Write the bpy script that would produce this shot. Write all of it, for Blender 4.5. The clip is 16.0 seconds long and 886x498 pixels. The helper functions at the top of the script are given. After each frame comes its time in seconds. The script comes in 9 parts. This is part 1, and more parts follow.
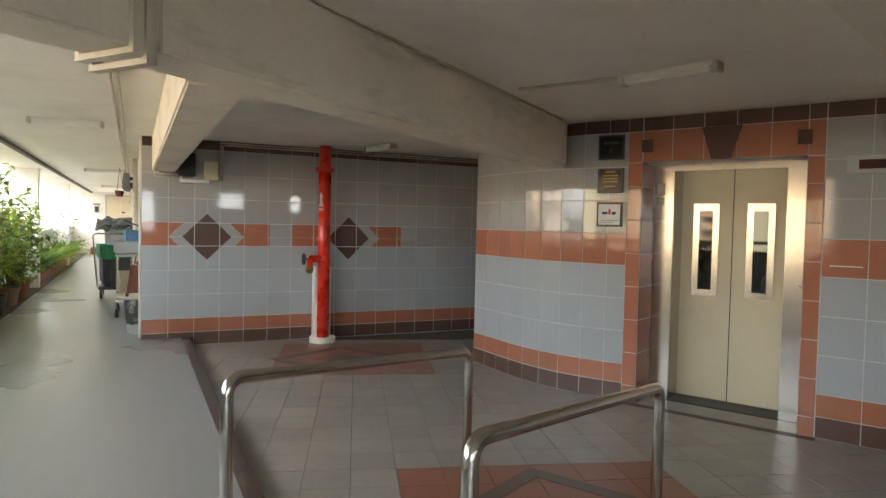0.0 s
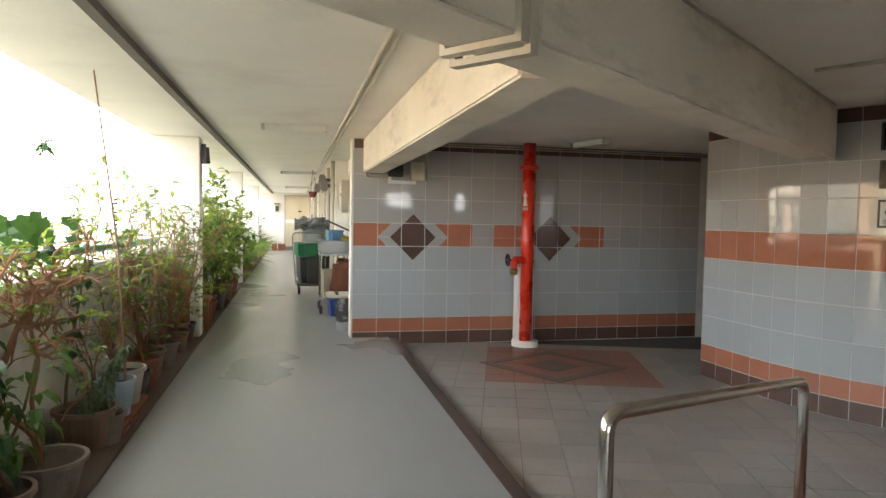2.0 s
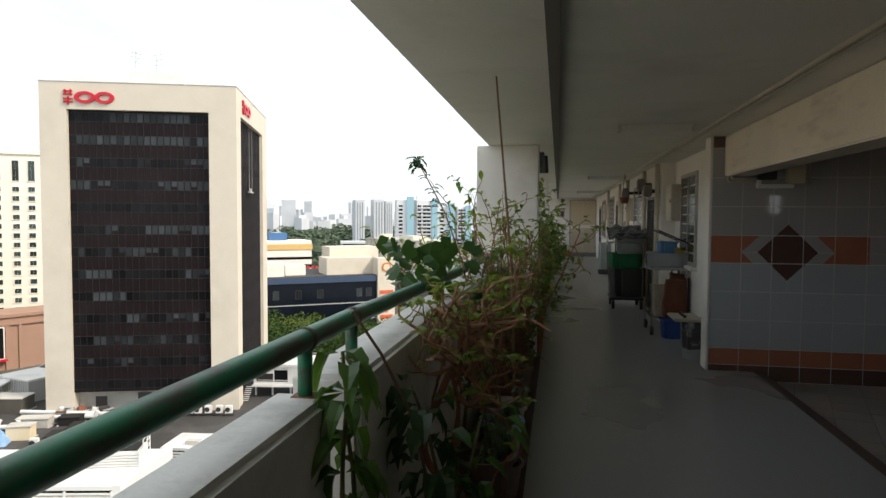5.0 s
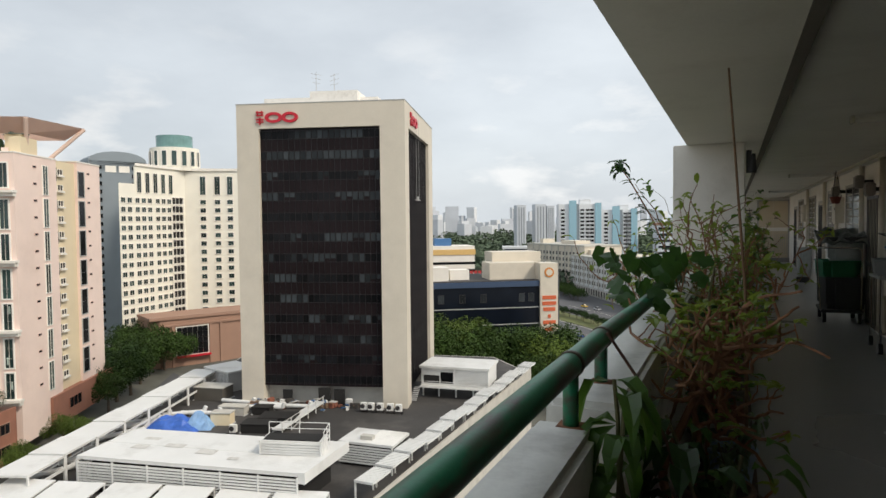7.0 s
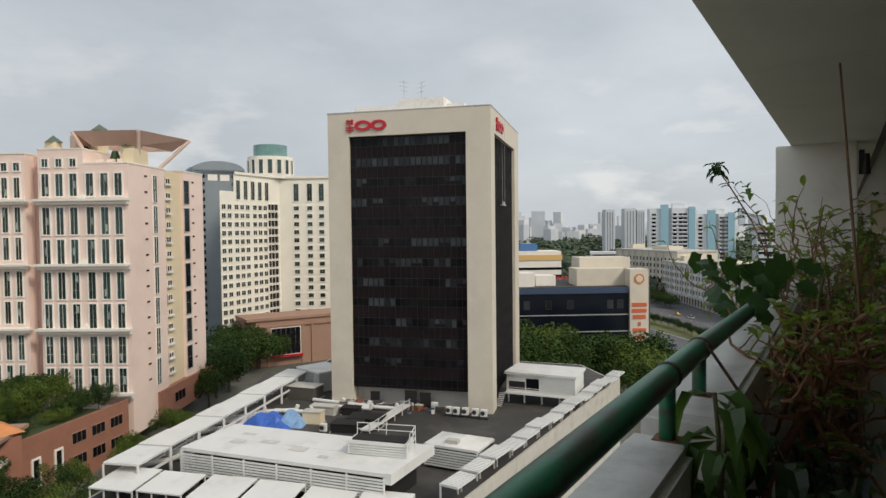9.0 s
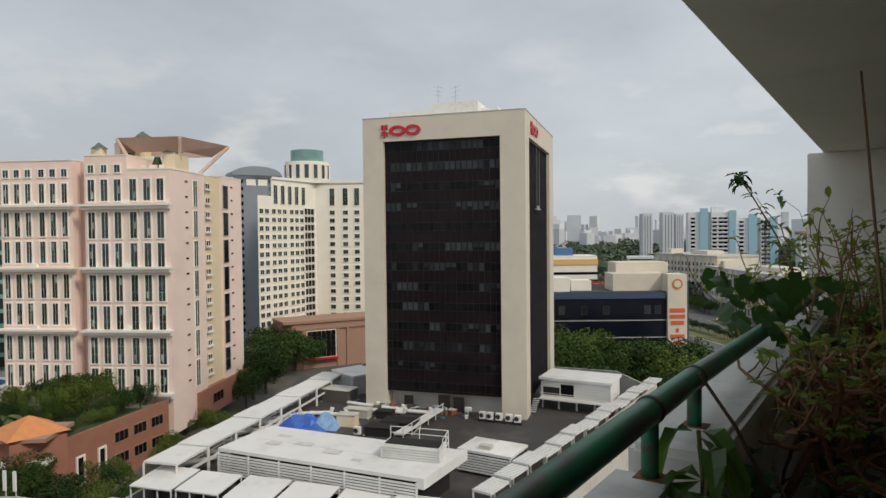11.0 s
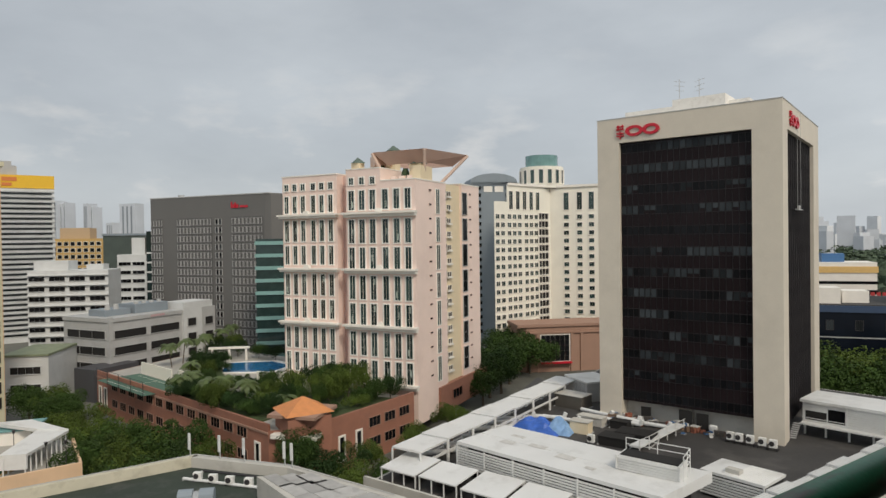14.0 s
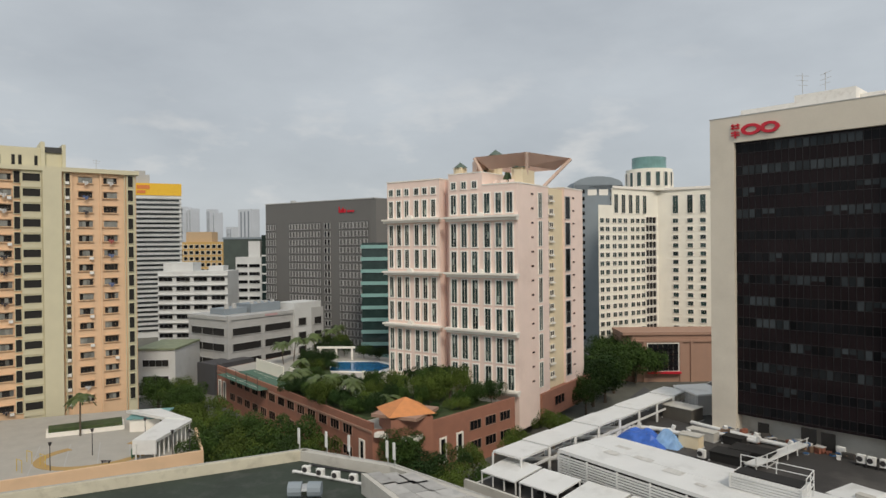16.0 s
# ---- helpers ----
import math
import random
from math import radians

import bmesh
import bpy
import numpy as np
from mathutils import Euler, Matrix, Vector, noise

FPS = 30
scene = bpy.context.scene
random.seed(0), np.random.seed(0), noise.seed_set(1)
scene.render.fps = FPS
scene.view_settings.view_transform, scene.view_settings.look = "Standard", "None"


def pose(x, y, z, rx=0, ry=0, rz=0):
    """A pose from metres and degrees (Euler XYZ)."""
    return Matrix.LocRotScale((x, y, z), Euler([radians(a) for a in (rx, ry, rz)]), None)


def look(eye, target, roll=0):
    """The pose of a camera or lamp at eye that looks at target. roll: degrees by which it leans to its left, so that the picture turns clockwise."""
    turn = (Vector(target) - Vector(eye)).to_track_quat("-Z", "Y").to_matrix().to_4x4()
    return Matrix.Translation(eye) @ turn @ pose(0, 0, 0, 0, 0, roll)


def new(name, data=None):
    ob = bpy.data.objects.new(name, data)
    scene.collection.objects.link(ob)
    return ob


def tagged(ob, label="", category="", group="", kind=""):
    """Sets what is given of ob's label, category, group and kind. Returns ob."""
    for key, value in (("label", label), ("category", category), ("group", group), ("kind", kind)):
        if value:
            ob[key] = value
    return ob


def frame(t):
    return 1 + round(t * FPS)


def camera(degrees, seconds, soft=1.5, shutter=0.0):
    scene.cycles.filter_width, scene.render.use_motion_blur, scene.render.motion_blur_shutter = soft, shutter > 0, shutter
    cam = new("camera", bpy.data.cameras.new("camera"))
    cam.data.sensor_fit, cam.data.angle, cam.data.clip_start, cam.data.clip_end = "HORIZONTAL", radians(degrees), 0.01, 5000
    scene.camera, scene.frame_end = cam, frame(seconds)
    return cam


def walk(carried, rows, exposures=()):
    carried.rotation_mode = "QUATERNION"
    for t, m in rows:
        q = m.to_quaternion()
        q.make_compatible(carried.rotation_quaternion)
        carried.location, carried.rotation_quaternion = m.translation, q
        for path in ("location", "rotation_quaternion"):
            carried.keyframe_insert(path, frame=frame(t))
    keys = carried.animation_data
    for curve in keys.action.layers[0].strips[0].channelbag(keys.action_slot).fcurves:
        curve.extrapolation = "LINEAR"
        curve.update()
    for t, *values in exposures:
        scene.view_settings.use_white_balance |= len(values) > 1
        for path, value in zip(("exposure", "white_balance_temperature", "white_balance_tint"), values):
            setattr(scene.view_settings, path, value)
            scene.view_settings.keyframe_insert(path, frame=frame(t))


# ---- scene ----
cam = camera(68.5, 16.0)
PATH = [
    (0.0, pose(-0.060, 0.755, 1.528, 87.83, -1.25, -25.38)),
    (0.5, pose(-0.236, 0.928, 1.555, 87.60, -1.24, -22.84)),
    (1.0, pose(-0.381, 1.053, 1.555, 87.50, -1.16, -19.32)),
    (1.5, pose(-0.565, 1.218, 1.562, 87.38, -1.15, -15.94)),
    (2.0, pose(-0.713, 1.351, 1.557, 87.27, -1.04, -12.87)),
    (2.5, pose(-0.859, 1.545, 1.579, 87.22, -0.98, -9.79)),
    (3.0, pose(-1.017, 1.725, 1.586, 87.05, -0.89, -5.89)),
    (3.5, pose(-1.214, 1.859, 1.612, 87.11, -0.77, -1.84)),
    (4.0, pose(-1.344, 1.981, 1.607, 87.23, -0.67, 2.18)),
    (4.5, pose(-1.482, 2.162, 1.631, 87.21, -0.54, 6.11)),
    (7.0, pose(-1.944, 2.283, 1.683, 87.67, 0.55, 24.15)),
    (7.5, pose(-1.955, 2.262, 1.677, 87.81, 0.57, 26.73)),
    (8.0, pose(-1.960, 2.293, 1.686, 88.02, 0.43, 28.81)),
    (8.5, pose(-1.965, 2.265, 1.681, 88.14, 0.54, 30.68)),
    (11.0, pose(-1.850, 2.410, 1.742, 88.58, 0.60, 34.74)),
    (11.5, pose(-1.840, 2.450, 1.742, 88.63, 0.76, 38.51)),
    (12.0, pose(-1.830, 2.480, 1.738, 88.89, 0.92, 42.66)),
    (12.5, pose(-1.830, 2.490, 1.732, 88.99, 0.84, 46.49)),
    (13.0, pose(-1.830, 2.490, 1.730, 89.08, 0.88, 49.81)),
    (13.5, pose(-1.830, 2.490, 1.730, 89.15, 0.79, 52.52)),
    (14.0, pose(-1.830, 2.490, 1.730, 89.22, 0.82, 55.14)),
    (14.5, pose(-1.830, 2.490, 1.730, 89.35, 0.73, 57.59)),
    (15.0, pose(-1.830, 2.490, 1.730, 89.44, 0.82, 59.86)),
    (15.5, pose(-1.830, 2.490, 1.730, 89.62, 0.73, 61.90)),
    (16.0, pose(-1.830, 2.490, 1.730, 89.70, 0.60, 64.07)),
]

EXPOSURES = [(0.0, 3.76, 7000, 11), (1.5, 3.74, 7000, 11), (2.4, 3.72, 7000, 11), (3.0, 3.25, 7000, 11), (3.5, 2.35, 6900, 10), (4.0, 1.6, 6800, 10), (4.7, 1.08, 6700, 10), (6.0, 0.6, 6600, 10), (7.0, 0.32, 6600, 10), (8.5, 0.05, 6600, 10), (11.0, -0.1, 6600, 10), (16.0, -0.12, 6600, 10)]
walk(cam, PATH, EXPOSURES)

# ---- daylight: bright overcast sky, veiled sun ----
world = bpy.data.worlds.new("overcast_sky")
scene.world = world
world.use_nodes = True
wn, wl = world.node_tree.nodes, world.node_tree.links
wn.clear()
w_out = wn.new("ShaderNodeOutputWorld")
w_bg = wn.new("ShaderNodeBackground")
w_sky = wn.new("ShaderNodeTexSky")
w_sky.sky_type = "NISHITA"
w_sky.sun_disc = False
w_sky.sun_elevation = radians(42)
w_sky.sun_rotation = radians(100)
w_sky.dust_density = 3.0
w_mix = wn.new("ShaderNodeMixRGB")
w_mix.inputs[0].default_value = 0.86
w_co = wn.new("ShaderNodeTexCoord")
w_map = wn.new("ShaderNodeMapping")
w_map.inputs["Scale"].default_value = (1.0, 1.0, 2.6)
w_noise = wn.new("ShaderNodeTexNoise")
w_noise.inputs["Scale"].default_value = 2.2
w_noise.inputs["Detail"].default_value = 6.0
w_noise.inputs["Roughness"].default_value = 0.55
w_ramp = wn.new("ShaderNodeValToRGB")
w_ramp.color_ramp.elements[0].position = 0.32
w_ramp.color_ramp.elements[0].color = (5.2, 5.65, 6.1, 1)
w_ramp.color_ramp.elements[1].position = 0.72
w_ramp.color_ramp.elements[1].color = (7.0, 7.5, 7.9, 1)
wl.new(w_co.outputs["Generated"], w_map.inputs[0])
wl.new(w_map.outputs[0], w_noise.inputs["Vector"])
wl.new(w_noise.outputs[0], w_ramp.inputs[0])
wl.new(w_sky.outputs[0], w_mix.inputs[1])
wl.new(w_ramp.outputs[0], w_mix.inputs[2])
w_sep = wn.new("ShaderNodeSeparateXYZ")      # pale cumulus low over the horizon
wl.new(w_co.outputs["Generated"], w_sep.inputs[0])
w_puff = wn.new("ShaderNodeTexNoise")
w_puff.inputs["Scale"].default_value = 6.0
w_puff.inputs["Detail"].default_value = 7.0
w_puff.inputs["Roughness"].default_value = 0.55
wl.new(w_map.outputs[0], w_puff.inputs["Vector"])
w_pr = wn.new("ShaderNodeMapRange")
w_pr.inputs["From Min"].default_value = 0.54
w_pr.inputs["From Max"].default_value = 0.68
w_pr.inputs["To Max"].default_value = 0.55
wl.new(w_puff.outputs[0], w_pr.inputs["Value"])
w_band = wn.new("ShaderNodeMapRange")
w_band.inputs["From Min"].default_value = 0.32
w_band.inputs["From Max"].default_value = 0.12
wl.new(w_sep.outputs[2], w_band.inputs["Value"])
w_mul = wn.new("ShaderNodeMath")
w_mul.operation = "MULTIPLY"
wl.new(w_pr.outputs[0], w_mul.inputs[0])
wl.new(w_band.outputs[0], w_mul.inputs[1])
w_cl = wn.new("ShaderNodeMixRGB")
w_cl.inputs[2].default_value = (8.3, 8.3, 8.2, 1)
wl.new(w_mul.outputs[0], w_cl.inputs[0])
wl.new(w_mix.outputs[0], w_cl.inputs[1])
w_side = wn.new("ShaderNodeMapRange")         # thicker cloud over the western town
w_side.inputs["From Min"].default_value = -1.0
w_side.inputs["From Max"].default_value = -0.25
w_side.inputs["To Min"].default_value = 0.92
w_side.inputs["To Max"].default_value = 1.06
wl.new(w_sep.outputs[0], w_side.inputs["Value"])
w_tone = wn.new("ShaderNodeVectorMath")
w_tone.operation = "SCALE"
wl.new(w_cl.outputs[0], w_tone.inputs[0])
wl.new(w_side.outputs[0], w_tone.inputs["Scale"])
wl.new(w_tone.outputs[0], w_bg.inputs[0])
w_bg.inputs[1].default_value = 0.1
wl.new(w_bg.outputs[0], w_out.inputs[0])

sun = new("sun", bpy.data.lights.new("sun", "SUN"))
sun.data.energy = 1.9
sun.data.angle = radians(12)
sun.data.color = (1.0, 0.90, 0.76)
sun.matrix_world = look((90, 15, 130), (-50, 40, 0))

# ---- materials ----
MATS = {}


def mat(name, color, rough=0.6, metal=0.0, var=0.12, scale=3.0, grain=60.0, bump=0.0, rnd=0.0, dark=None, stain=0.0, stain_scale=1.2, coat=0.0, spec=0.5, streak=None, cover=0.52):
    """A surface with tone variation at two scales, optional stains and relief."""
    if name in MATS:
        return MATS[name]
    m = bpy.data.materials.new(name)
    MATS[name] = m
    m.use_nodes = True
    n, l = m.node_tree.nodes, m.node_tree.links
    b = n["Principled BSDF"]
    geo = n.new("ShaderNodeNewGeometry")
    big = n.new("ShaderNodeTexNoise")
    big.inputs["Scale"].default_value = scale
    big.inputs["Detail"].default_value = 4.0
    fine = n.new("ShaderNodeTexNoise")
    fine.inputs["Scale"].default_value = grain
    fine.inputs["Detail"].default_value = 3.0
    at_ = n.new("ShaderNodeVectorMath")
    at_.operation = "ADD"
    at_.inputs[1].default_value = (3.137, 7.271, 5.393)
    l.new(geo.outputs["Position"], at_.inputs[0])
    l.new(at_.outputs[0], big.inputs["Vector"])
    l.new(at_.outputs[0], fine.inputs["Vector"])
    add = n.new("ShaderNodeMath")
    add.operation = "MULTIPLY_ADD"
    l.new(fine.outputs[0], add.inputs[0])
    add.inputs[1].default_value = 0.45
    l.new(big.outputs[0], add.inputs[2])
    rng = n.new("ShaderNodeMapRange")
    rng.inputs["From Min"].default_value = 0.45
    rng.inputs["From Max"].default_value = 1.0
    rng.inputs["To Min"].default_value = 1.0 - var
    rng.inputs["To Max"].default_value = 1.0 + var
    l.new(add.outputs[0], rng.inputs["Value"])
    val = rng.outputs[0]
    if rnd:
        info = n.new("ShaderNodeObjectInfo")
        r2 = n.new("ShaderNodeMapRange")
        r2.inputs["To Min"].default_value = 1.0 - rnd
        r2.inputs["To Max"].default_value = 1.0 + rnd
        l.new(info.outputs["Random"], r2.inputs["Value"])
        mul = n.new("ShaderNodeMath")
        mul.operation = "MULTIPLY"
        l.new(val, mul.inputs[0])
        l.new(r2.outputs[0], mul.inputs[1])
        val = mul.outputs[0]
    sc = n.new("ShaderNodeVectorMath")
    sc.operation = "SCALE"
    sc.inputs[0].default_value = color[:3]
    l.new(val, sc.inputs["Scale"])
    out = sc.outputs[0]
    if stain:
        st = n.new("ShaderNodeTexNoise")
        st.inputs["Scale"].default_value = stain_scale
        st.inputs["Detail"].default_value = 7.0
        st.inputs["Roughness"].default_value = 0.65
        if streak:
            sv = n.new("ShaderNodeVectorMath")
            sv.operation = "MULTIPLY"
            sv.inputs[1].default_value = streak
            l.new(geo.outputs["Position"], sv.inputs[0])
            l.new(sv.outputs[0], st.inputs["Vector"])
        else:
            l.new(geo.outputs["Position"], st.inputs["Vector"])
        sr = n.new("ShaderNodeMapRange")
        sr.inputs["From Min"].default_value = cover
        sr.inputs["From Max"].default_value = cover + 0.2
        sr.inputs["To Max"].default_value = stain
        l.new(st.outputs[0], sr.inputs["Value"])
        mx = n.new("ShaderNodeMixRGB")
        l.new(sr.outputs[0], mx.inputs[0])
        l.new(out, mx.inputs[1])
        d = dark or tuple(c * 0.45 for c in color[:3])
        mx.inputs[2].default_value = (*d, 1)
        out = mx.outputs[0]
    l.new(out, b.inputs["Base Color"])
    b.inputs["Metallic"].default_value = metal
    b.inputs["Specular IOR Level"].default_value = spec
    b.inputs["Coat Weight"].default_value = coat
    b.inputs["Coat Roughness"].default_value = 0.03
    rr = n.new("ShaderNodeMapRange")
    rr.inputs["To Min"].default_value = max(0.02, rough * 0.8)
    rr.inputs["To Max"].default_value = min(1.0, rough * 1.2)
    l.new(big.outputs[0], rr.inputs["Value"])
    l.new(rr.outputs[0], b.inputs["Roughness"])
    if bump:
        bp = n.new("ShaderNodeBump")
        bp.inputs["Strength"].default_value = min(1.0, bump)
        bp.inputs["Distance"].default_value = 0.004
        l.new(add.outputs[0], bp.inputs["Height"])
        l.new(bp.outputs[0], b.inputs["Normal"])
    return m


CREAM = mat("cream_painted_concrete", (0.80, 0.74, 0.63), 0.8, var=0.10, scale=1.5, bump=0.5, dark=(0.34, 0.30, 0.235), stain=0.52, stain_scale=1.9, streak=(0.7, 0.7, 3.2))
CEIL = mat("ceiling_paint", (0.87, 0.84, 0.77), 0.85, var=0.06, scale=0.9, bump=0.3, dark=(0.55, 0.50, 0.43), stain=0.3)
WHITE_WALL = mat("white_painted_plaster", (0.84, 0.81, 0.75), 0.8, var=0.06, scale=1.1, bump=0.35, dark=(0.42, 0.37, 0.30), stain=0.35)
PARAPET = mat("weathered_white_parapet", (0.70, 0.69, 0.65), 0.8, var=0.09, scale=2.5, bump=0.7, dark=(0.22, 0.21, 0.19), stain=0.5, stain_scale=3.0)
FLOOR = mat("smooth_grey_cement_screed", (0.265, 0.27, 0.267), 0.29, var=0.022, scale=0.35, grain=160)
GROUT = mat("pale_grout", (0.62, 0.61, 0.58), 0.9, var=0.12, scale=6)
FGROUT = mat("dark_floor_grout", (0.09, 0.085, 0.08), 0.9, var=0.15, scale=6)
TILE_BLUE = mat("blue_grey_glazed_tile", (0.42, 0.445, 0.465), 0.045, var=0.03, scale=1.0, rnd=0.035, coat=0.25)
TILE_GREY = mat("warm_grey_glazed_tile", (0.40, 0.39, 0.375), 0.045, var=0.03, scale=1.0, rnd=0.035, coat=0.5)
TILE_RED = mat("terracotta_glazed_tile", (0.42, 0.165, 0.10), 0.06, var=0.07, scale=4.0, rnd=0.06, coat=0.2)
TILE_DARK = mat("dark_brown_glazed_tile", (0.115, 0.065, 0.052), 0.16, var=0.08, scale=4.0, rnd=0.08, coat=0.3)
FT_GREY = mat("grey_floor_tile", (0.30, 0.278, 0.25), 0.32, var=0.2, scale=1.6, rnd=0.08)
FT_RED = mat("terracotta_floor_tile", (0.27, 0.115, 0.075), 0.34, var=0.12, scale=3, rnd=0.08, bump=0.1)
FT_DARK = mat("dark_floor_tile", (0.10, 0.075, 0.065), 0.34, var=0.12, scale=3, rnd=0.08, bump=0.1)
STEEL = mat("brushed_stainless_steel", (0.62, 0.60, 0.56), 0.20, 1.0, var=0.06, scale=8, grain=180, bump=0.05)
LIFT_PAINT = mat("cream_lift_door_paint", (0.70, 0.62, 0.43), 0.36, var=0.04, scale=1.4, dark=(0.45, 0.38, 0.25), stain=0.25)
RED_PAINT = mat("red_gloss_pipe_paint", (0.72, 0.035, 0.015), 0.28, var=0.08, scale=5, coat=0.2)
GREEN_PAINT = mat("worn_green_rail_paint", (0.018, 0.20, 0.10), 0.42, var=0.15, scale=6, grain=90, bump=0.25, dark=(0.085, 0.07, 0.055), stain=1.0, stain_scale=16, streak=(1.0, 0.22, 1.0), cover=0.46)
BLACK = mat("black_plastic", (0.02, 0.02, 0.022), 0.35, var=0.1)
WHITE = mat("white_plastic", (0.78, 0.77, 0.73), 0.45, var=0.04)
DARK_METAL = mat("dark_metal", (0.05, 0.05, 0.052), 0.45, 0.6, var=0.15)
CONDUIT = mat("cream_conduit", (0.60, 0.55, 0.45), 0.55, var=0.08, dark=(0.28, 0.22, 0.15), stain=0.35, stain_scale=5)
DRAIN = mat("dark_brown_drain_strip", (0.075, 0.05, 0.04), 0.5, var=0.2, scale=8, bump=0.3)


def glass_mat(name, color, rough=0.04, spec=0.6):
    m = bpy.data.materials.new(name)
    m.use_nodes = True
    b = m.node_tree.nodes["Principled BSDF"]
    b.inputs["Base Color"].default_value = (*color, 1)
    b.inputs["Roughness"].default_value = rough
    b.inputs["Specular IOR Level"].default_value = spec
    MATS[name] = m
    return m


# ---- building helpers ----
def mesh_of(name, bm, material, smooth=False):
    me = bpy.data.meshes.new(name)
    bm.to_mesh(me)
    bm.free()
    if material:
        me.materials.append(material)
    if smooth:
        me.shade_smooth()
    return me


def part(name, bm, material, parent=None, label="", smooth=False):
    ob = new(name, mesh_of(name, bm, material, smooth))
    ob.parent = parent
    if label:
        tagged(ob, label)
    return ob


def thing(name, label, category, loc=(0, 0, 0), rot=0.0, group="", kind=""):
    ob = new(name)
    ob.empty_display_size = 0.1
    ob.matrix_basis = pose(*loc, 0, 0, rot)
    return tagged(ob, label, category, group, kind)


def B(*boxes, bevel=0.0):
    """One bmesh of boxes (x0, y0, z0, x1, y1, z1)."""
    bm = bmesh.new()
    for x0, y0, z0, x1, y1, z1 in boxes:
        m = Matrix.Translation(((x0 + x1) / 2, (y0 + y1) / 2, (z0 + z1) / 2)) @ Matrix.Diagonal((x1 - x0, y1 - y0, z1 - z0, 1))
        bmesh.ops.create_cube(bm, size=1.0, matrix=m)
    if bevel:
        bmesh.ops.bevel(bm, geom=bm.edges[:], offset=bevel, segments=2, affect="EDGES")
    return bm


def cyl(bm, p0, p1, r0, r1=None, n=14, caps=True):
    p0, p1 = Vector(p0), Vector(p1)
    d = p1 - p0
    q = d.to_track_quat("Z", "Y").to_matrix().to_4x4()
    bmesh.ops.create_cone(bm, cap_ends=caps, segments=n, radius1=r0, radius2=r0 if r1 is None else r1, depth=d.length,
                          matrix=Matrix.Translation((p0 + p1) / 2) @ q)
    return bm


def C(*rods, n=14):
    bm = bmesh.new()
    for p0, p1, *r in rods:
        cyl(bm, p0, p1, r[0], r[1] if len(r) > 1 else None, n)
    return bm


def tube(points, r, n=10, closed_caps=True):
    """A bent tube through points (rings joined, one bmesh)."""
    bm = bmesh.new()
    pts = [Vector(p) for p in points]
    rings = []
    for i, p in enumerate(pts):
        t = (pts[min(i + 1, len(pts) - 1)] - pts[max(i - 1, 0)]).normalized()
        rr = r[i] if isinstance(r, (list, tuple)) else r
        side = t.orthogonal().normalized() if i == 0 else (last - t * last.dot(t)).normalized()
        last = side
        up = t.cross(side)
        rings.append([bm.verts.new(p + rr * (math.cos(a) * side + math.sin(a) * up)) for a in [2 * math.pi * k / n for k in range(n)]])
    for a, b in zip(rings, rings[1:]):
        for k in range(n):
            bm.faces.new((a[k], a[(k + 1) % n], b[(k + 1) % n], b[k]))
    if closed_caps:
        bm.faces.new(rings[0][::-1])
        bm.faces.new(rings[-1])
    return bm


def rounded(points, radius, steps=6):
    """A polyline with its inner corners rounded."""
    pts = [Vector(p) for p in points]
    out = [pts[0]]
    for a, b, c in zip(pts, pts[1:], pts[2:]):
        u, v = (a - b).normalized(), (c - b).normalized()
        p, q = b + u * radius, b + v * radius
        for k in range(steps + 1):
            s = k / steps
            out.append((1 - s) ** 2 * p + 2 * s * (1 - s) * b + s * s * q)
    return out + [pts[-1]]


def prism(outline, z0, z1):
    bm = bmesh.new()
    lo = [bm.verts.new((x, y, z0)) for x, y in outline]
    hi = [bm.verts.new((x, y, z1)) for x, y in outline]
    n = len(outline)
    for i in range(n):
        bm.faces.new((lo[i], lo[(i + 1) % n], hi[(i + 1) % n], hi[i]))
    bm.faces.new(lo[::-1])
    bm.faces.new(hi)
    bmesh.ops.recalc_face_normals(bm, faces=bm.faces[:])
    return bm


def structure(name, bm, material, label, category, smooth=False):
    return tagged(part(name, bm, material, None, "", smooth), label, category, kind="structure")


def instance(name, mesh, parent, m):
    ob = new(name, mesh)
    ob.parent = parent
    ob.matrix_basis = m
    return ob


# ---- the access corridor and the lift lobby ----
CEIL_Z = 2.55
LOB = -0.10           # lobby floor level, one low step below the corridor
WALL_Y = 9.69         # face of the tiled end wall
END_Y = 31.2

structure("floor", B((-2.42, -6, -0.25, 0.49, END_Y, 0.0)), FLOOR, "smooth grey cement corridor floor with a dull sheen", "floor")
structure("floor_lobby", B((0.49, -6, -0.35, 9.0, 12.0, LOB - 0.008)), FGROUT, "grey tiled lift lobby floor one step below the corridor", "floor")
structure("step_edge", B((0.47, -6, LOB - 0.004, 0.60, WALL_Y - 0.02, -0.002), bevel=0.006), DRAIN, "dark brown edging strip along the lobby step", "step edge")
structure("plant_kerb", B((-2.42, 1.0, 0.0, -1.80, END_Y, 0.025), bevel=0.006), mat("damp_brown_kerb", (0.10, 0.065, 0.05), 0.7, var=0.25, scale=5, bump=0.5, stain=0.5), "damp brown kerb under the flower pots", "kerb")
structure("ceiling", B((-2.435, -6, CEIL_Z, 9.0, END_Y, CEIL_Z + 0.22)), CEIL, "stained cream painted concrete ceiling slab", "ceiling")
structure("ceiling_lip", B((-2.43, -6, CEIL_Z - 0.05, -1.68, END_Y - 0.01, CEIL_Z - 0.003)), CEIL, "lowered cream band of ceiling along the outer edge", "ceiling")
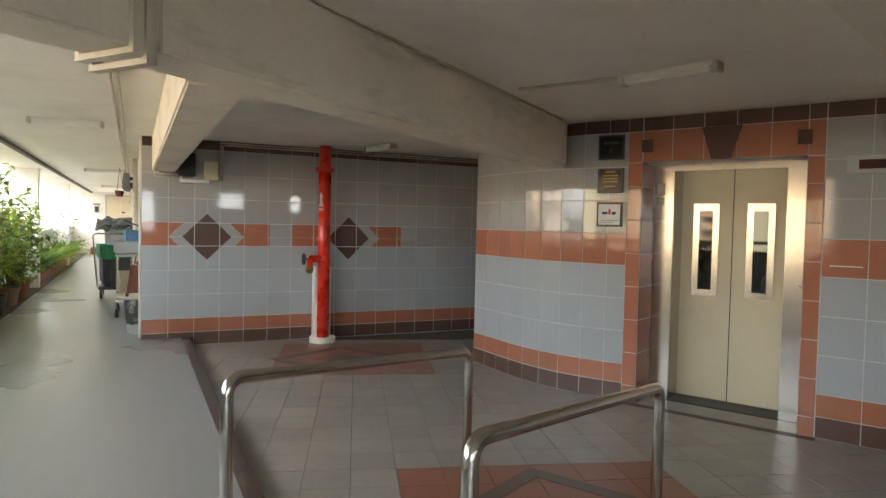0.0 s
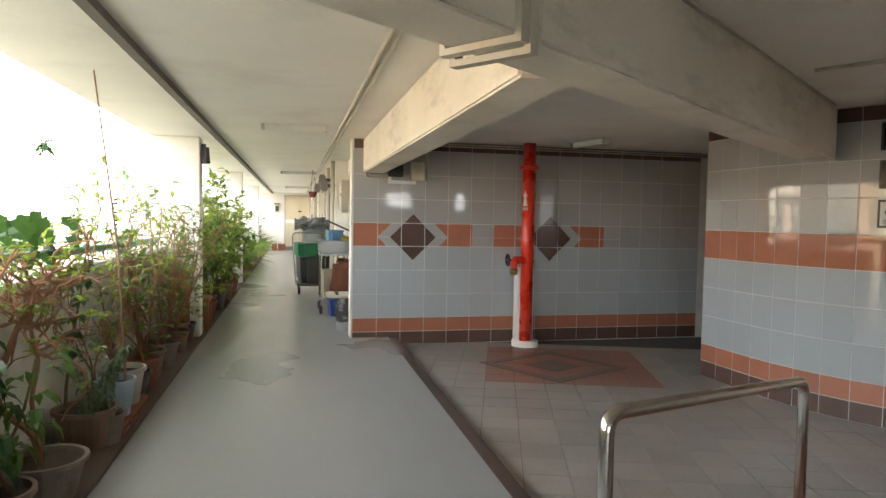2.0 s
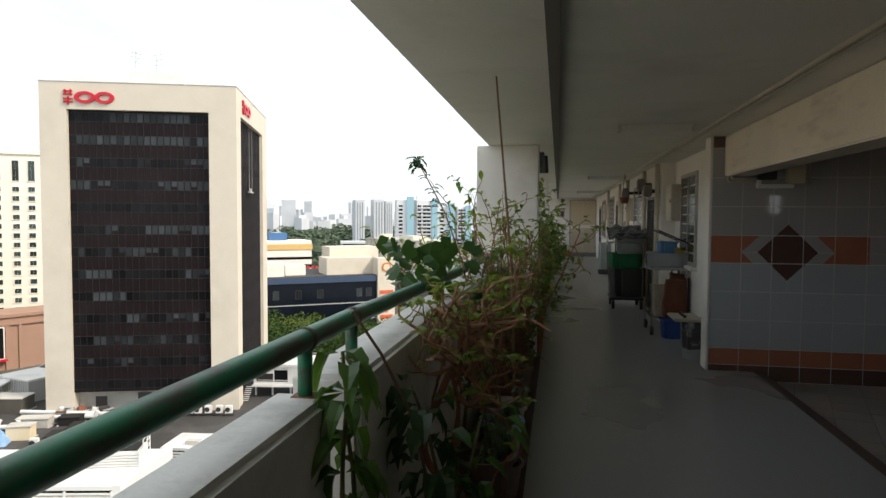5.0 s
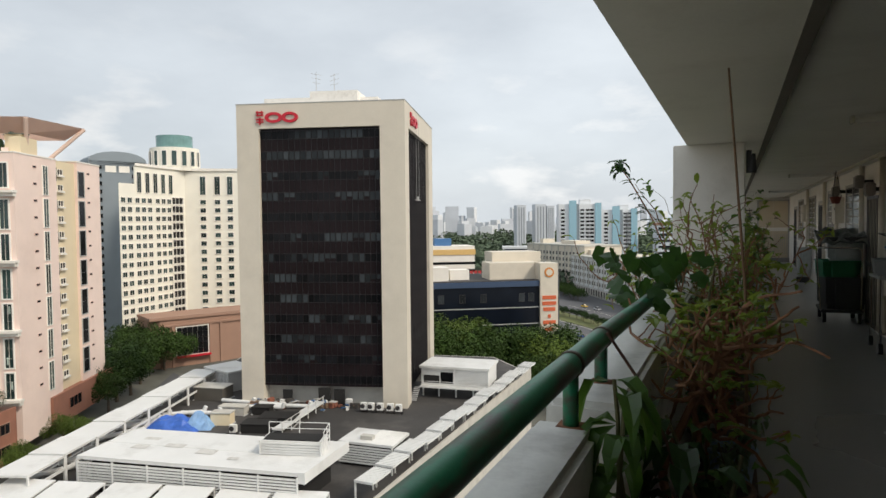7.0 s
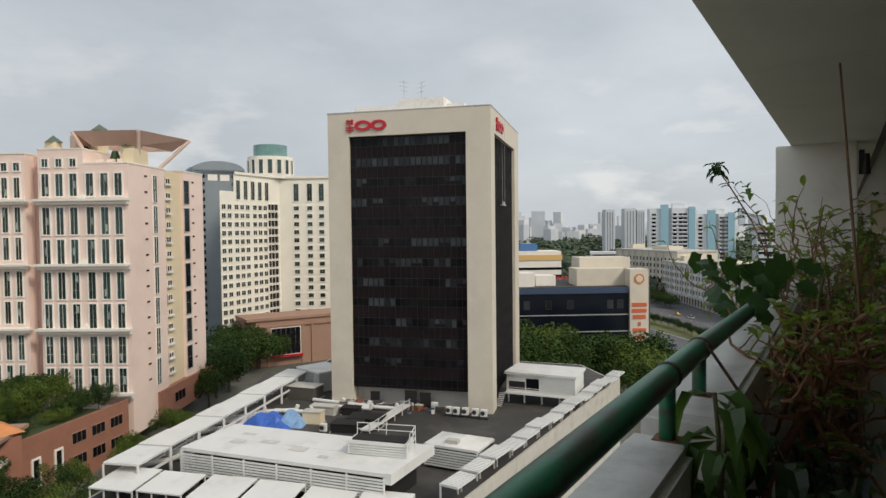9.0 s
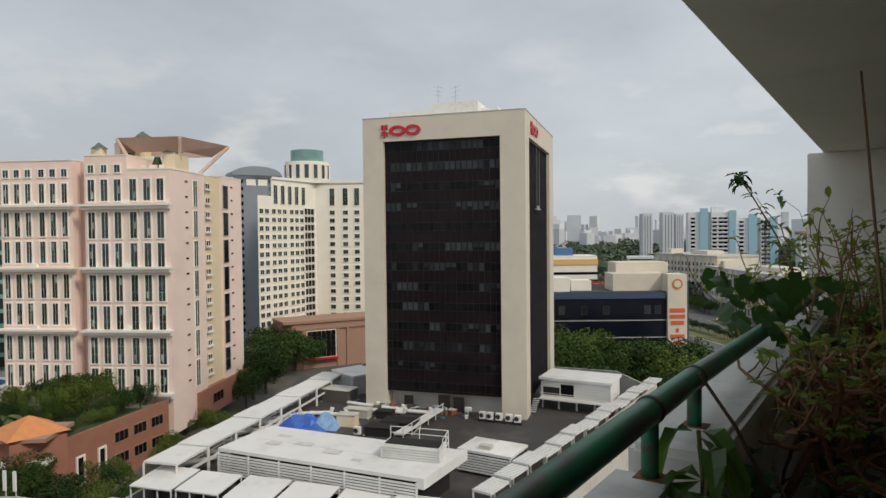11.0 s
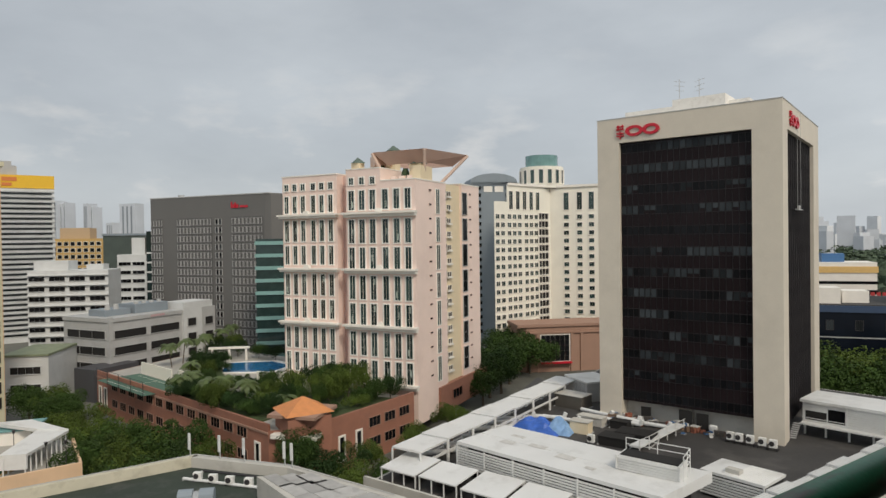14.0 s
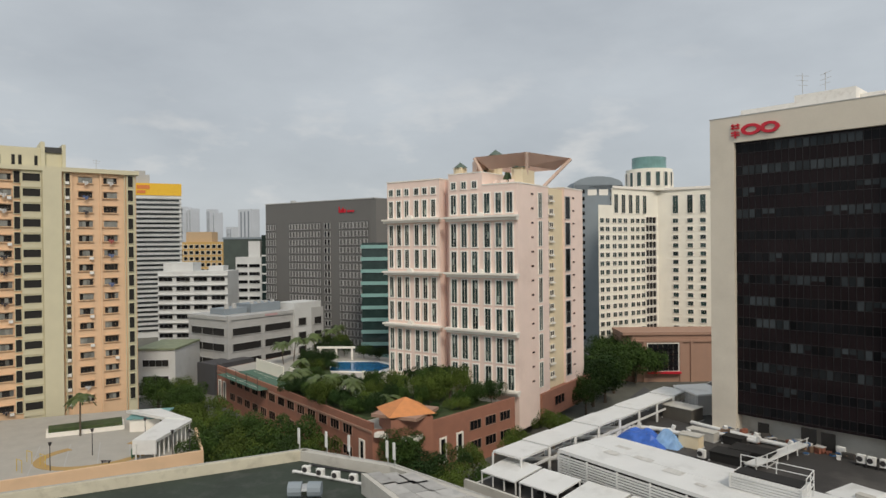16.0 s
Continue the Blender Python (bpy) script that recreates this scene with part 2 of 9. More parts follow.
# solid dark strip paints the drip channel together with its shadow
structure("ceiling_groove", B((-1.684, -6, CEIL_Z - 0.054, -1.62, END_Y - 0.02, CEIL_Z - 0.004)), mat("drip_channel_shade", (0.16, 0.14, 0.12), 0.8, var=0.2), "dark strip for the drip channel and its shadow along the ceiling", "trim")


def beam(name, p, q, width, z0, z1, label):
    """A straight beam from p to q, its width to the left of that line."""
    p, q = Vector((*p, 0)), Vector((*q, 0))
    n = Vector((-(q - p).y, (q - p).x, 0)).normalized() * width
    bm = prism([(p.x, p.y), (q.x, q.y), ((q + n).x, (q + n).y), ((p + n).x, (p + n).y)], z0, z1)
    bmesh.ops.bevel(bm, geom=bm.edges[:], offset=0.012, segments=2, affect="EDGES")
    return structure(name, bm, CREAM, label, "beam")


DIR = Vector((0.807, 0.590, 0))
P0 = Vector((0.053, 3.316, 0))
q = P0 + DIR * 4.62
p = P0 - DIR * 2.9
beam("beam_lobby", (p.x, p.y), (q.x, q.y), 0.27, 2.11, CEIL_Z - 0.003, "heavy cream concrete beam with grey weather stains")
beam("beam_near", (0.75, 1.35), (6.9, 3.58), 0.30, 2.2, CEIL_Z - 0.005, "cream concrete beam over the near side of the lobby")
beam("beam_corridor", (0.41, 3.80), (0.41, WALL_Y), 0.27, 2.115, CEIL_Z - 0.004, "cream concrete beam along the corridor edge")

# outer side: parapet with a steel rail, and the row of pillars
structure("parapet_near", B((-2.46, -6, -0.25, -2.275, 4.06, 1.125), bevel=0.02), PARAPET, "weathered white painted concrete parapet", "parapet")
structure("parapet", B((-2.47, 4.20, -0.25, -2.235, END_Y, 1.145), bevel=0.02), PARAPET, "weathered white painted concrete parapet behind plants", "parapet")
structure("edge_beam", B((-2.52, -6, -0.6, -2.42, END_Y, -0.255)), PARAPET, "white concrete slab edge", "beam")
for i, y in enumerate((9.86, 16.55, 23.6)):
    structure("pillar_%d" % (i + 1), B((-2.57, y, 0.002, -1.85, y + 0.28, CEIL_Z - 0.052), bevel=0.01), WHITE_WALL, "white painted concrete pillar with scuffed base", "pillar")
structure("pillar_4", B((-2.51, -5.2, 0.002, -1.85, -4.9, CEIL_Z - 0.052), bevel=0.01), WHITE_WALL, "white painted concrete pillar with scuffed base", "pillar")

# unseen wall added to cut side light and reflections on the lift side
structure("wall_stair_core", B((-2.47, -2.4, 1.126, -2.27, 1.45, CEIL_Z - 0.052)), WHITE_WALL, "unseen white wall added behind to block light from the corridor side", "wall")

rail = thing("guard_rail", "worn green painted steel pipe rail on short posts", "railing", (-2.35, 0, 1.125))
part("top_pipe", tube([(0, y, z) for y, z in ((1.46, 0.168), (2.6, 0.168), (4.5, 0.168), (5.4, 0.15), (7.0, 0.125), (9.84, 0.10))], 0.034, 20), GREEN_PAINT, rail, smooth=True)
for y in (1.6, 2.7, 4.03, 4.47, 6.3, 8.2):
    pz = 0.0 if y < 4.2 else 0.02
    part("post", C(((0, y, pz), (0, y, 0.165), 0.022), n=16), GREEN_PAINT, rail, smooth=True)
    part("clamp", C(((0, y - 0.012, 0.168), (0, y + 0.012, 0.168), 0.0375), n=20), mat("rusty_clamp", (0.09, 0.075, 0.055), 0.6, 0.3, var=0.3), rail, "rusty clamp ring", smooth=True)
    part("rust_patch", B((-0.035, y - 0.03, pz + 0.0, 0.04, y + 0.035, pz + 0.002)), mat("rust_stain", (0.22, 0.09, 0.04), 0.9, var=0.4, scale=30), rail, "rust stain round the post")

# closing walls
structure("wall_end", B((-2.5, END_Y, -0.2, 4.0, END_Y + 0.2, CEIL_Z + 0.2)), WHITE_WALL, "white painted wall closing the corridor", "wall")
structure("wall_corridor", B((0.22, WALL_Y + 0.193, -0.2, 0.40, 13.1, CEIL_Z - 0.004), (0.003, 13.1, -0.2, 0.40, END_Y - 0.005, CEIL_Z - 0.004)), WHITE_WALL, "white painted corridor wall with flat entrances", "wall")
structure("wall_tiled", B((0.003, WALL_Y, -0.2, 9.0, WALL_Y + 0.19, CEIL_Z - 0.004)), GROUT, "wall of blue-grey and terracotta glazed tiles", "wall")
structure("wall_corner_trim", B((-0.008, WALL_Y - 0.012, 0.002, 0.012, WALL_Y + 0.24, CEIL_Z - 0.006)), WHITE_WALL, "white painted corner edge of the tiled wall", "trim")
structure("parapet_back", B((-2.5, -6.2, -0.4, 9.2, -6.0, 1.1), bevel=0.01), PARAPET, "white parapet closing the lobby behind", "parapet")
structure("ceiling_back", B((-2.47, -6.2, CEIL_Z - 0.1, 9.0, -6.003, CEIL_Z + 0.22)), CEIL, "cream edge of the ceiling slab", "ceiling")
# unseen wall added to dim the lobby; its slots shape the tile reflections
structure("wall_back", B((0.55, -6.0, -0.4, 2.6, -5.8, CEIL_Z - 0.004), (2.6, -6.0, -0.4, 3.5, -5.8, 1.95), (3.5, -6.0, -0.4, 5.2, -5.8, CEIL_Z - 0.004), (5.2, -6.0, -0.4, 5.6, -5.8, 1.85), (5.6, -6.0, -0.4, 9.0, -5.8, CEIL_Z - 0.004)), mat("bounce_cutting_grey", (0.30, 0.29, 0.27), 0.8, var=0.08, scale=1.1), "unseen grey wall added behind the lobby, slotted to shape its light", "wall")
# unseen wall, kept grey so it bounces less light
structure("wall_passage", B((9.0, -6, -0.4, 9.2, 12, CEIL_Z + 0.2)), mat("bounce_cutting_grey", (0.30, 0.29, 0.27), 0.8), "plain unseen wall closing the passage, grey to cut bounced light", "wall")

# the lift block: a wall that curves from the passage to the lift front
O = Vector((4.16, 5.42, 0))
D = Vector((0.45, -0.893, 0)).normalized()
E = Vector((0.893, 0.45, 0)).normalized()


def lift_pt(s, e, z=0.0):
    return O + D * s + E * e + Vector((0, 0, z))


def curve_path():
    """The curved tiled wall from the passage end to the lift pillar."""
    a, b = Vector((3.615, 7.57, 0)), Vector((3.655, 6.75, 0))
    c, d = Vector((3.72, 6.05, 0)), lift_pt(-0.12, 0)
    pts = [a.lerp(b, k / 3) for k in range(3)]
    for k in range(13):
        s = k / 12
        pts.append((1 - s) ** 2 * b + 2 * s * (1 - s) * c + s * s * d)
    return pts


def resample(pts, step):
    out, need = [pts[0]], step
    for a, b in zip(pts, pts[1:]):
        L = (b - a).length
        while need <= L:
            out.append(a.lerp(b, need / L))
            need += step
        need -= L
    return out + ([pts[-1]] if (out[-1] - pts[-1]).length > 0.05 else [])


CURVE = curve_path()
CHORDS = resample(CURVE, 0.245)
front = CHORDS + [lift_pt(0.015, 0), lift_pt(0.015, 0.90)]
core = [(v.x, v.y) for v in front] + [(6.0, 6.2), (6.0, 7.57)]
structure("wall_curved", prism(core, -0.2, CEIL_Z - 0.004), GROUT, "curved wall of blue-grey and terracotta glazed tiles", "wall")
w = [lift_pt(1.36, 0.45), lift_pt(1.36, 0), lift_pt(4.6, 0), lift_pt(4.6, 1.3), lift_pt(1.36, 1.3)]
structure("wall_lift_side", prism([(v.x, v.y) for v in w], -0.2, CEIL_Z - 0.004), GROUT, "tiled wall beside the lift", "wall")
w = [lift_pt(0.017, 0.004), lift_pt(1.358, 0.004), lift_pt(1.358, 0.70), lift_pt(0.017, 0.70)]
structure("wall_lift_header", prism([(v.x, v.y) for v in w], 2.14, CEIL_Z - 0.005), GROUT, "terracotta tiled header over the lift door", "wall")
w = [lift_pt(0.018, 0.72), lift_pt(1.357, 0.72), lift_pt(1.357, 0.86), lift_pt(0.018, 0.86)]
structure("wall_shaft", prism([(v.x, v.y) for v in w], -0.2, CEIL_Z), BLACK, "dark lift shaft wall", "wall")
RZ = math.degrees(math.atan2(D.y, D.x))     # local x along the lift front, local y into the wall

# lift entrance
lift = thing("lift_door", "cream double-panel lift doors in a stainless steel frame", "lift door", lift_pt(0, 0, LOB), RZ)
F = 0.32
part("jamb", B((0.018, F, 0.0, 0.205, F + 0.03, 2.25), (0.190, F + 0.03, 0.0, 0.205, F + 0.30, 2.25), bevel=0.004), STEEL, lift, "stainless steel jamb")
part("jamb", B((1.165, F, 0.0, 1.357, F + 0.03, 2.25), (1.165, F + 0.03, 0.0, 1.180, F + 0.30, 2.25), bevel=0.004), STEEL, lift, "stainless steel jamb")
part("head", B((0.018, F - 0.012, 2.175, 1.357, F + 0.018, 2.30), (0.2, F + 0.02, 2.19, 1.17, F + 0.30, 2.21), bevel=0.004), STEEL, lift, "stainless steel head")
part("sill", B((0.206, F - 0.02, -0.005, 1.164, F + 0.33, 0.012)), DARK_METAL, lift, "dark grooved metal sill")
part("threshold", B((0.018, 0.0, -0.006, 1.357, F - 0.022, 0.003)), FT_GREY, lift, "grey tiled floor of the lift recess")
door_l = part("door_panel", B((0.192, F + 0.27, 0.015, 0.668, F + 0.31, 2.25), bevel=0.003), LIFT_PAINT, lift, "cream painted steel panel")
door_r = part("door_panel", B((0.676, F + 0.27, 0.015, 1.166, F + 0.31, 2.25), bevel=0.003), LIFT_PAINT, lift, "cream painted steel panel")
part("door_seal", B((0.668, F + 0.272, 0.015, 0.676, F + 0.29, 2.25)), BLACK, lift, "black rubber seal between the panels")
LGLASS = glass_mat("dark_lift_glass", (0.015, 0.018, 0.018), 0.03, 0.8)
G = F + 0.07
for door, x in ((door_l, 0.433), (door_r, 0.915)):
    part("window_frame", B((x - 0.118, G + 0.190, 1.00, x - 0.062, G + 0.203, 1.88), (x + 0.062, G + 0.190, 1.00, x + 0.118, G + 0.203, 1.88),
                           (x - 0.062, G + 0.190, 1.00, x + 0.062, G + 0.203, 1.06), (x - 0.062, G + 0.190, 1.81, x + 0.062, G + 0.203, 1.88)), STEEL, door, "steel vision panel frame")
    part("window_pane", B((x - 0.062, G + 0.195, 1.06, x + 0.062, G + 0.199, 1.81)), LGLASS, door, "dark wired glass pane")
part("call_plate", B((1.265, F - 0.008, 1.06, 1.325, F, 1.30), bevel=0.002), STEEL, lift, "steel call button plate")
part("call_button", C(((1.295, F - 0.014, 1.17), (1.295, F - 0.008, 1.17), 0.014)), WHITE, lift, "round call button")
for z0_, z1_ in ((1.95, 2.06), (1.86, 1.93)):
    part("notice_plate", B((0.045, F - 0.004, z0_, 0.12, F - 0.0005, z1_)), CONDUIT, lift, "small faded notice plate")
part("floor_strip", B((-0.10, -0.10, -0.004, 1.50, -0.02, 0.004)), DRAIN, lift, "dark floor strip before the door")


# stainless ramp handrails
def handrail(a, b, label):
    a, b = Vector(a), Vector(b)
    hr = thing("handrail", label, "handrail", (a.x, a.y, 0.0), group="ramp handrails")
    o = Vector((a.x, a.y, 0))
    z0 = 0.001 if a.x < 0.47 else LOB
    pts = rounded([Vector((a.x, a.y, z0)) - o, a - o, b - o, Vector((b.x, b.y, LOB)) - o], 0.075, 8)
    part("rail_tube", tube(pts, 0.0245, 20), STEEL, hr, smooth=True)
    for v, z in ((a, z0), (b, LOB)):
        part("base_flange", C(((v.x - o.x, v.y - o.y, z), (v.x - o.x, v.y - o.y, z + 0.008), 0.05)), STEEL, hr, "round steel base flange")
    return hr


handrail((0.245, 3.19, 0.955), (1.60, 3.885, 0.835), "polished stainless steel ramp handrail on the lobby floor")
handrail((0.755, 2.27, 0.955), (2.03, 2.90, 0.835), "polished stainless steel ramp handrail on the lobby floor")

# red dry riser
riser = thing("dry_riser_pipe", "red painted fire riser pipe with a landing valve", "fire pipe", (2.26, 9.38, LOB))
part("pipe", C(((0, 0, 0.05), (0, 0, 2.64), 0.082), n=24), RED_PAINT, riser, smooth=True)
part("flange", C(((0, 0, 2.30), (0, 0, 2.325), 0.125), ((0, 0, 2.33), (0, 0, 2.352), 0.125), n=20), RED_PAINT, riser)
for z in (1.36, 1.10):
    part("ring", C(((0, 0, z), (0, 0, z + 0.02), 0.10), n=20), RED_PAINT, riser)
part("base_collar", C(((0, 0.02, 0), (0, 0.02, 0.07), 0.175), n=24), WHITE_WALL, riser, "white painted round concrete collar")
part("boxing", B((-0.11, 0.03, 0.06, 0.115, 0.19, 1.02), bevel=0.01), WHITE_WALL, riser, "white painted concrete boxing behind the pipe")
valve = part("valve_body", C(((-0.05, -0.02, 1.13), (-0.20, -0.06, 1.13), 0.05, 0.045), ((-0.20, -0.06, 1.13), (-0.22, -0.12, 1.01), 0.045, 0.04), ((-0.15, -0.05, 1.08), (-0.15, -0.05, 1.18), 0.035)), RED_PAINT, riser)
part("outlet_cap", C(((-0.22, -0.12, 1.01), (-0.235, -0.15, 0.97), 0.05)), mat("brass", (0.35, 0.24, 0.10), 0.4, 0.9, var=0.2), valve, "brass outlet cap")
part("hand_wheel", tube([(-0.29, -0.07 + 0.07 * math.cos(a), 1.13 + 0.07 * math.sin(a)) for a in [k * math.pi / 8 for k in range(17)]], 0.012, 8), BLACK, valve, "black hand wheel")
part("wheel_spoke", C(((-0.2, -0.06, 1.13), (-0.29, -0.07, 1.13), 0.012), ((-0.29, -0.135, 1.13), (-0.29, -0.005, 1.13), 0.007), ((-0.29, -0.07, 1.065), (-0.29, -0.07, 1.195), 0.007)), BLACK, valve)


def pipe_mark(rows, turn, r=0.0828):
    """A painted mark wrapped on the pipe; rows of (height, from, to) along the round."""
    bm = bmesh.new()
    grid = []
    for z, a, b in rows:
        grid.append([])
        for k in range(7):
            w = radians(turn) + (a + (b - a) * k / 6) / r
            grid[-1].append(bm.verts.new((r * math.sin(w), -r * math.cos(w), z)))
    for p, q in zip(grid, grid[1:]):
        for k in range(6):
            bm.faces.new((p[k], p[k + 1], q[k + 1], q[k]))
    bmesh.ops.solidify(bm, geom=bm.faces[:], thickness=-0.0006)
    return bm


part("arrow_head", pipe_mark([(1.95, -0.034, 0.034), (2.03, -0.001, 0.001)], -52), WHITE, riser, "white painted arrow head")
part("arrow_stem", pipe_mark([(1.83, -0.036, 0.036), (1.95, -0.014, 0.014)], -52), WHITE, riser, "white painted arrow stem")
for a in (-0.036, -0.010, 0.016):
    part("mark_bar", pipe_mark([(1.775, a, a + 0.019), (1.812, a, a + 0.019)], -52), WHITE, riser, "white painted bar")


# ceiling lamps: switched-off fluorescent battens
def batten(loc, length, rz, label, box=0.0):
    t = thing("ceiling_light", label, "ceiling light", loc, rz, group="fluorescent battens")
    L = length / 2
    part("housing", B((-L, -0.030, -0.030, L, 0.030, 0.0), bevel=0.006), WHITE, t)
    part("diffuser", B((-L + 0.02, -0.052, -0.068, L - 0.02, 0.052, -0.028), bevel=0.016), mat("frosted_acrylic", (0.80, 0.79, 0.74), 0.35, var=0.03), t, "frosted acrylic diffuser")
    for s in (-1, 1):
        part("end_cap", B((s * L - 0.016, -0.053, -0.069, s * L + 0.016, 0.053, -0.003), bevel=0.006), mat("aged_white_plastic", (0.55, 0.52, 0.46), 0.5), t, "aged plastic end cap")
    return t


batten((3.01, 3.93, CEIL_Z), 0.64, -72, "white fluorescent batten on the lobby ceiling")
batten((2.86, 8.90, CEIL_Z), 0.62, -76, "short white fluorescent batten before the tiled wall")
batten((-0.71, 8.72, CEIL_Z), 0.68, -2, "white fluorescent batten across the corridor ceiling")
batten((-0.62, 16.5, CEIL_Z), 0.75, -3, "white fluorescent batten across the corridor ceiling")
batten((-0.62, 24.5, CEIL_Z), 0.75, -3, "white fluorescent batten across the corridor ceiling")

# cable conduits
def conduit(points, r, label, name="conduit"):
    return tagged(part(name, tube(rounded(points, 0.022, 3) if len(points) > 2 else points, r, 8), CONDUIT, None, "", True), label, "conduit")


for dx in (0.0, 0.05):
    conduit([(-0.17 - dx, 3.60, CEIL_Z - 0.02), (-0.17 - dx, END_Y - 0.02, CEIL_Z - 0.02)], 0.014, "cream electrical conduit along the corridor ceiling")
NB = Vector((-0.59, 0.807, 0))


def along_beam(s0_, s1_, n0_, n1_, z0_, z1_):
    return prism([tuple((P0 + DIR * s_ + NB * n_)[:2]) for s_, n_ in ((s0_, n0_), (s1_, n0_), (s1_, n1_), (s0_, n1_))], z0_, z1_)


for off in (0.0, 0.052):                     # square trunking bent round the concrete beam
    tk = thing("trunking", "cream square cable trunking bent round the concrete beam", "trunking", group="beam trunking")
    s_, zb = -0.165 + off, 2.084 - off * 0.5
    part("front_run", along_beam(s_, s_ + 0.042, -0.026, -0.002, zb, CEIL_Z - 0.004), CONDUIT, tk)
    part("lower_run", along_beam(s_, s_ + 0.042, -0.002, 0.272, zb, zb + 0.022), CONDUIT, tk)
    part("back_run", along_beam(s_, s_ + 0.042, 0.272, 0.296, zb, CEIL_Z - 0.004), CONDUIT, tk)
structure("cable_trunking", along_beam(-0.045, 0.075, -0.022, -0.002, 2.114, CEIL_Z - 0.004), CREAM, "cream cable trunking on the beam face", "trunking")
s0, s1 = P0 + DIR * 0.6 + Vector((0.59, -0.807, 0)) * 0.02, P0 + DIR * 4.4 + Vector((0.59, -0.807, 0)) * 0.02
conduit([(s0.x, s0.y, CEIL_Z - 0.008), (s1.x, s1.y, CEIL_Z - 0.008)], 0.006, "thin conduit along the beam top")
conduit([(2.90, 4.26, CEIL_Z - 0.010), (2.52, 4.92, CEIL_Z - 0.010)], 0.014, "thin conduit feeding the lobby lamp")
for dz in (0.0, 0.03):
    conduit([(0.955 + dz * 0.8, WALL_Y - 0.025, 2.03), (0.955 + dz * 0.8, WALL_Y - 0.025, CEIL_Z - 0.03 - dz), (8.0, WALL_Y - 0.025, CEIL_Z - 0.03 - dz)], 0.010, "cream conduit along the top of the tiled wall")
conduit([(0.215, WALL_Y - 0.03, CEIL_Z - 0.02), (0.215, WALL_Y - 0.03, 2.085), (0.47, WALL_Y - 0.03, 2.085)], 0.016, "cream conduit bent round the beam end")
conduit([(0.17, WALL_Y - 0.03, CEIL_Z - 0.02), (0.17, WALL_Y - 0.03, 2.055), (0.47, WALL_Y - 0.03, 2.055)], 0.012, "cream conduit bent round the beam end")
structure("wall_tray", B((0.46, WALL_Y - 0.09, 1.985, 0.81, WALL_Y - 0.005, 2.025), (0.46, WALL_Y - 0.09, 2.025, 0.49, WALL_Y - 0.005, 2.09)), WHITE, "white cable tray on the tiled wall", "trunking")
METER = mat("cream_meter_plastic", (0.66, 0.60, 0.42), 0.45, var=0.06, scale=9)
mbox = thing("meter_box", "small cream electrical junction box on the tiled wall", "junction box", (0.832, WALL_Y - 0.06, 2.125))
part("case", B((-0.085, -0.05, -0.09, 0.085, 0.055, 0.14), bevel=0.008), METER, mbox)
part("cover", B((-0.075, -0.057, -0.08, 0.075, -0.05, 0.13), bevel=0.003), METER, mbox, "cream box cover")
sw = thing("isolator_box", "dark grey isolator switch under the beam end", "switch box", (0.55, WALL_Y - 0.06, 2.16))
part("case", B((-0.10, -0.05, -0.09, 0.09, 0.055, 0.2), bevel=0.008), DARK_METAL, sw)
part("lever", B((-0.05, -0.07, -0.02, 0.04, -0.05, 0.0)), BLACK, sw, "black switch lever")

# ---- the city below ----
GROUND = -44.0
BEIGE = mat("beige_stone_cladding", (0.66, 0.60, 0.50), 0.6, var=0.05, scale=0.3, grain=4, dark=(0.40, 0.36, 0.30), stain=0.25, stain_scale=0.12)
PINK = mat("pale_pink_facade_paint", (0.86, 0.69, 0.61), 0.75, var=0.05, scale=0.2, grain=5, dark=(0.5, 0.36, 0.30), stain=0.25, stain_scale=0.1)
# darker pink for the recess between bays and the slit frames
PINK_DEEP = mat("deeper_pink_recess_and_slits", (0.66, 0.47, 0.41), 0.75, var=0.05, scale=0.2, grain=5)
PALE_YELLOW = mat("pale_yellow_facade_paint", (0.76, 0.64, 0.44), 0.75, var=0.05, scale=0.2, grain=5)
TRIM = mat("white_facade_trim", (0.84, 0.80, 0.73), 0.7, var=0.05, scale=0.4)
COOL_WHITE = mat("cool_white_facade_paint", (0.62, 0.63, 0.62), 0.7, var=0.07, scale=0.2, dark=(0.38, 0.38, 0.37), stain=0.35, stain_scale=0.12)
CREAM_F = mat("cream_hotel_facade", (0.84, 0.81, 0.71), 0.75, var=0.05, scale=0.2, grain=5)
BLUEGREY = mat("blue_grey_facade", (0.24, 0.28, 0.31), 0.7, var=0.06, scale=0.2)
DKGREY = mat("dark_grey_hotel_facade", (0.145, 0.142, 0.135), 0.7, var=0.06, scale=0.15, grain=3)
GREY_F = mat("grey_concrete_facade", (0.44, 0.44, 0.43), 0.75, var=0.06, scale=0.2, dark=(0.22, 0.22, 0.22), stain=0.3, stain_scale=0.2)
CHARCOAL = mat("charcoal_stone_facade", (0.07, 0.07, 0.075), 0.6, var=0.1, scale=0.4)
BRICK_F = mat("red_brown_brick_facade", (0.33, 0.15, 0.10), 0.8, var=0.12, scale=0.5, grain=8, dark=(0.18, 0.10, 0.08), stain=0.4, stain_scale=0.25)
PLUM = mat("brown_plaster_facade", (0.36, 0.22, 0.16), 0.8, var=0.08, scale=0.3)
ORANGE_ROOF = mat("orange_clay_roof", (0.62, 0.25, 0.09), 0.75, var=0.12, scale=0.8, grain=10)
HDB_PEACH = mat("peach_block_paint", (0.72, 0.50, 0.32), 0.75, var=0.05, scale=0.3, dark=(0.5, 0.36, 0.24), stain=0.3, stain_scale=0.2)
HDB_CREAM = mat("olive_cream_block_paint", (0.60, 0.56, 0.40), 0.75, var=0.05, scale=0.3)
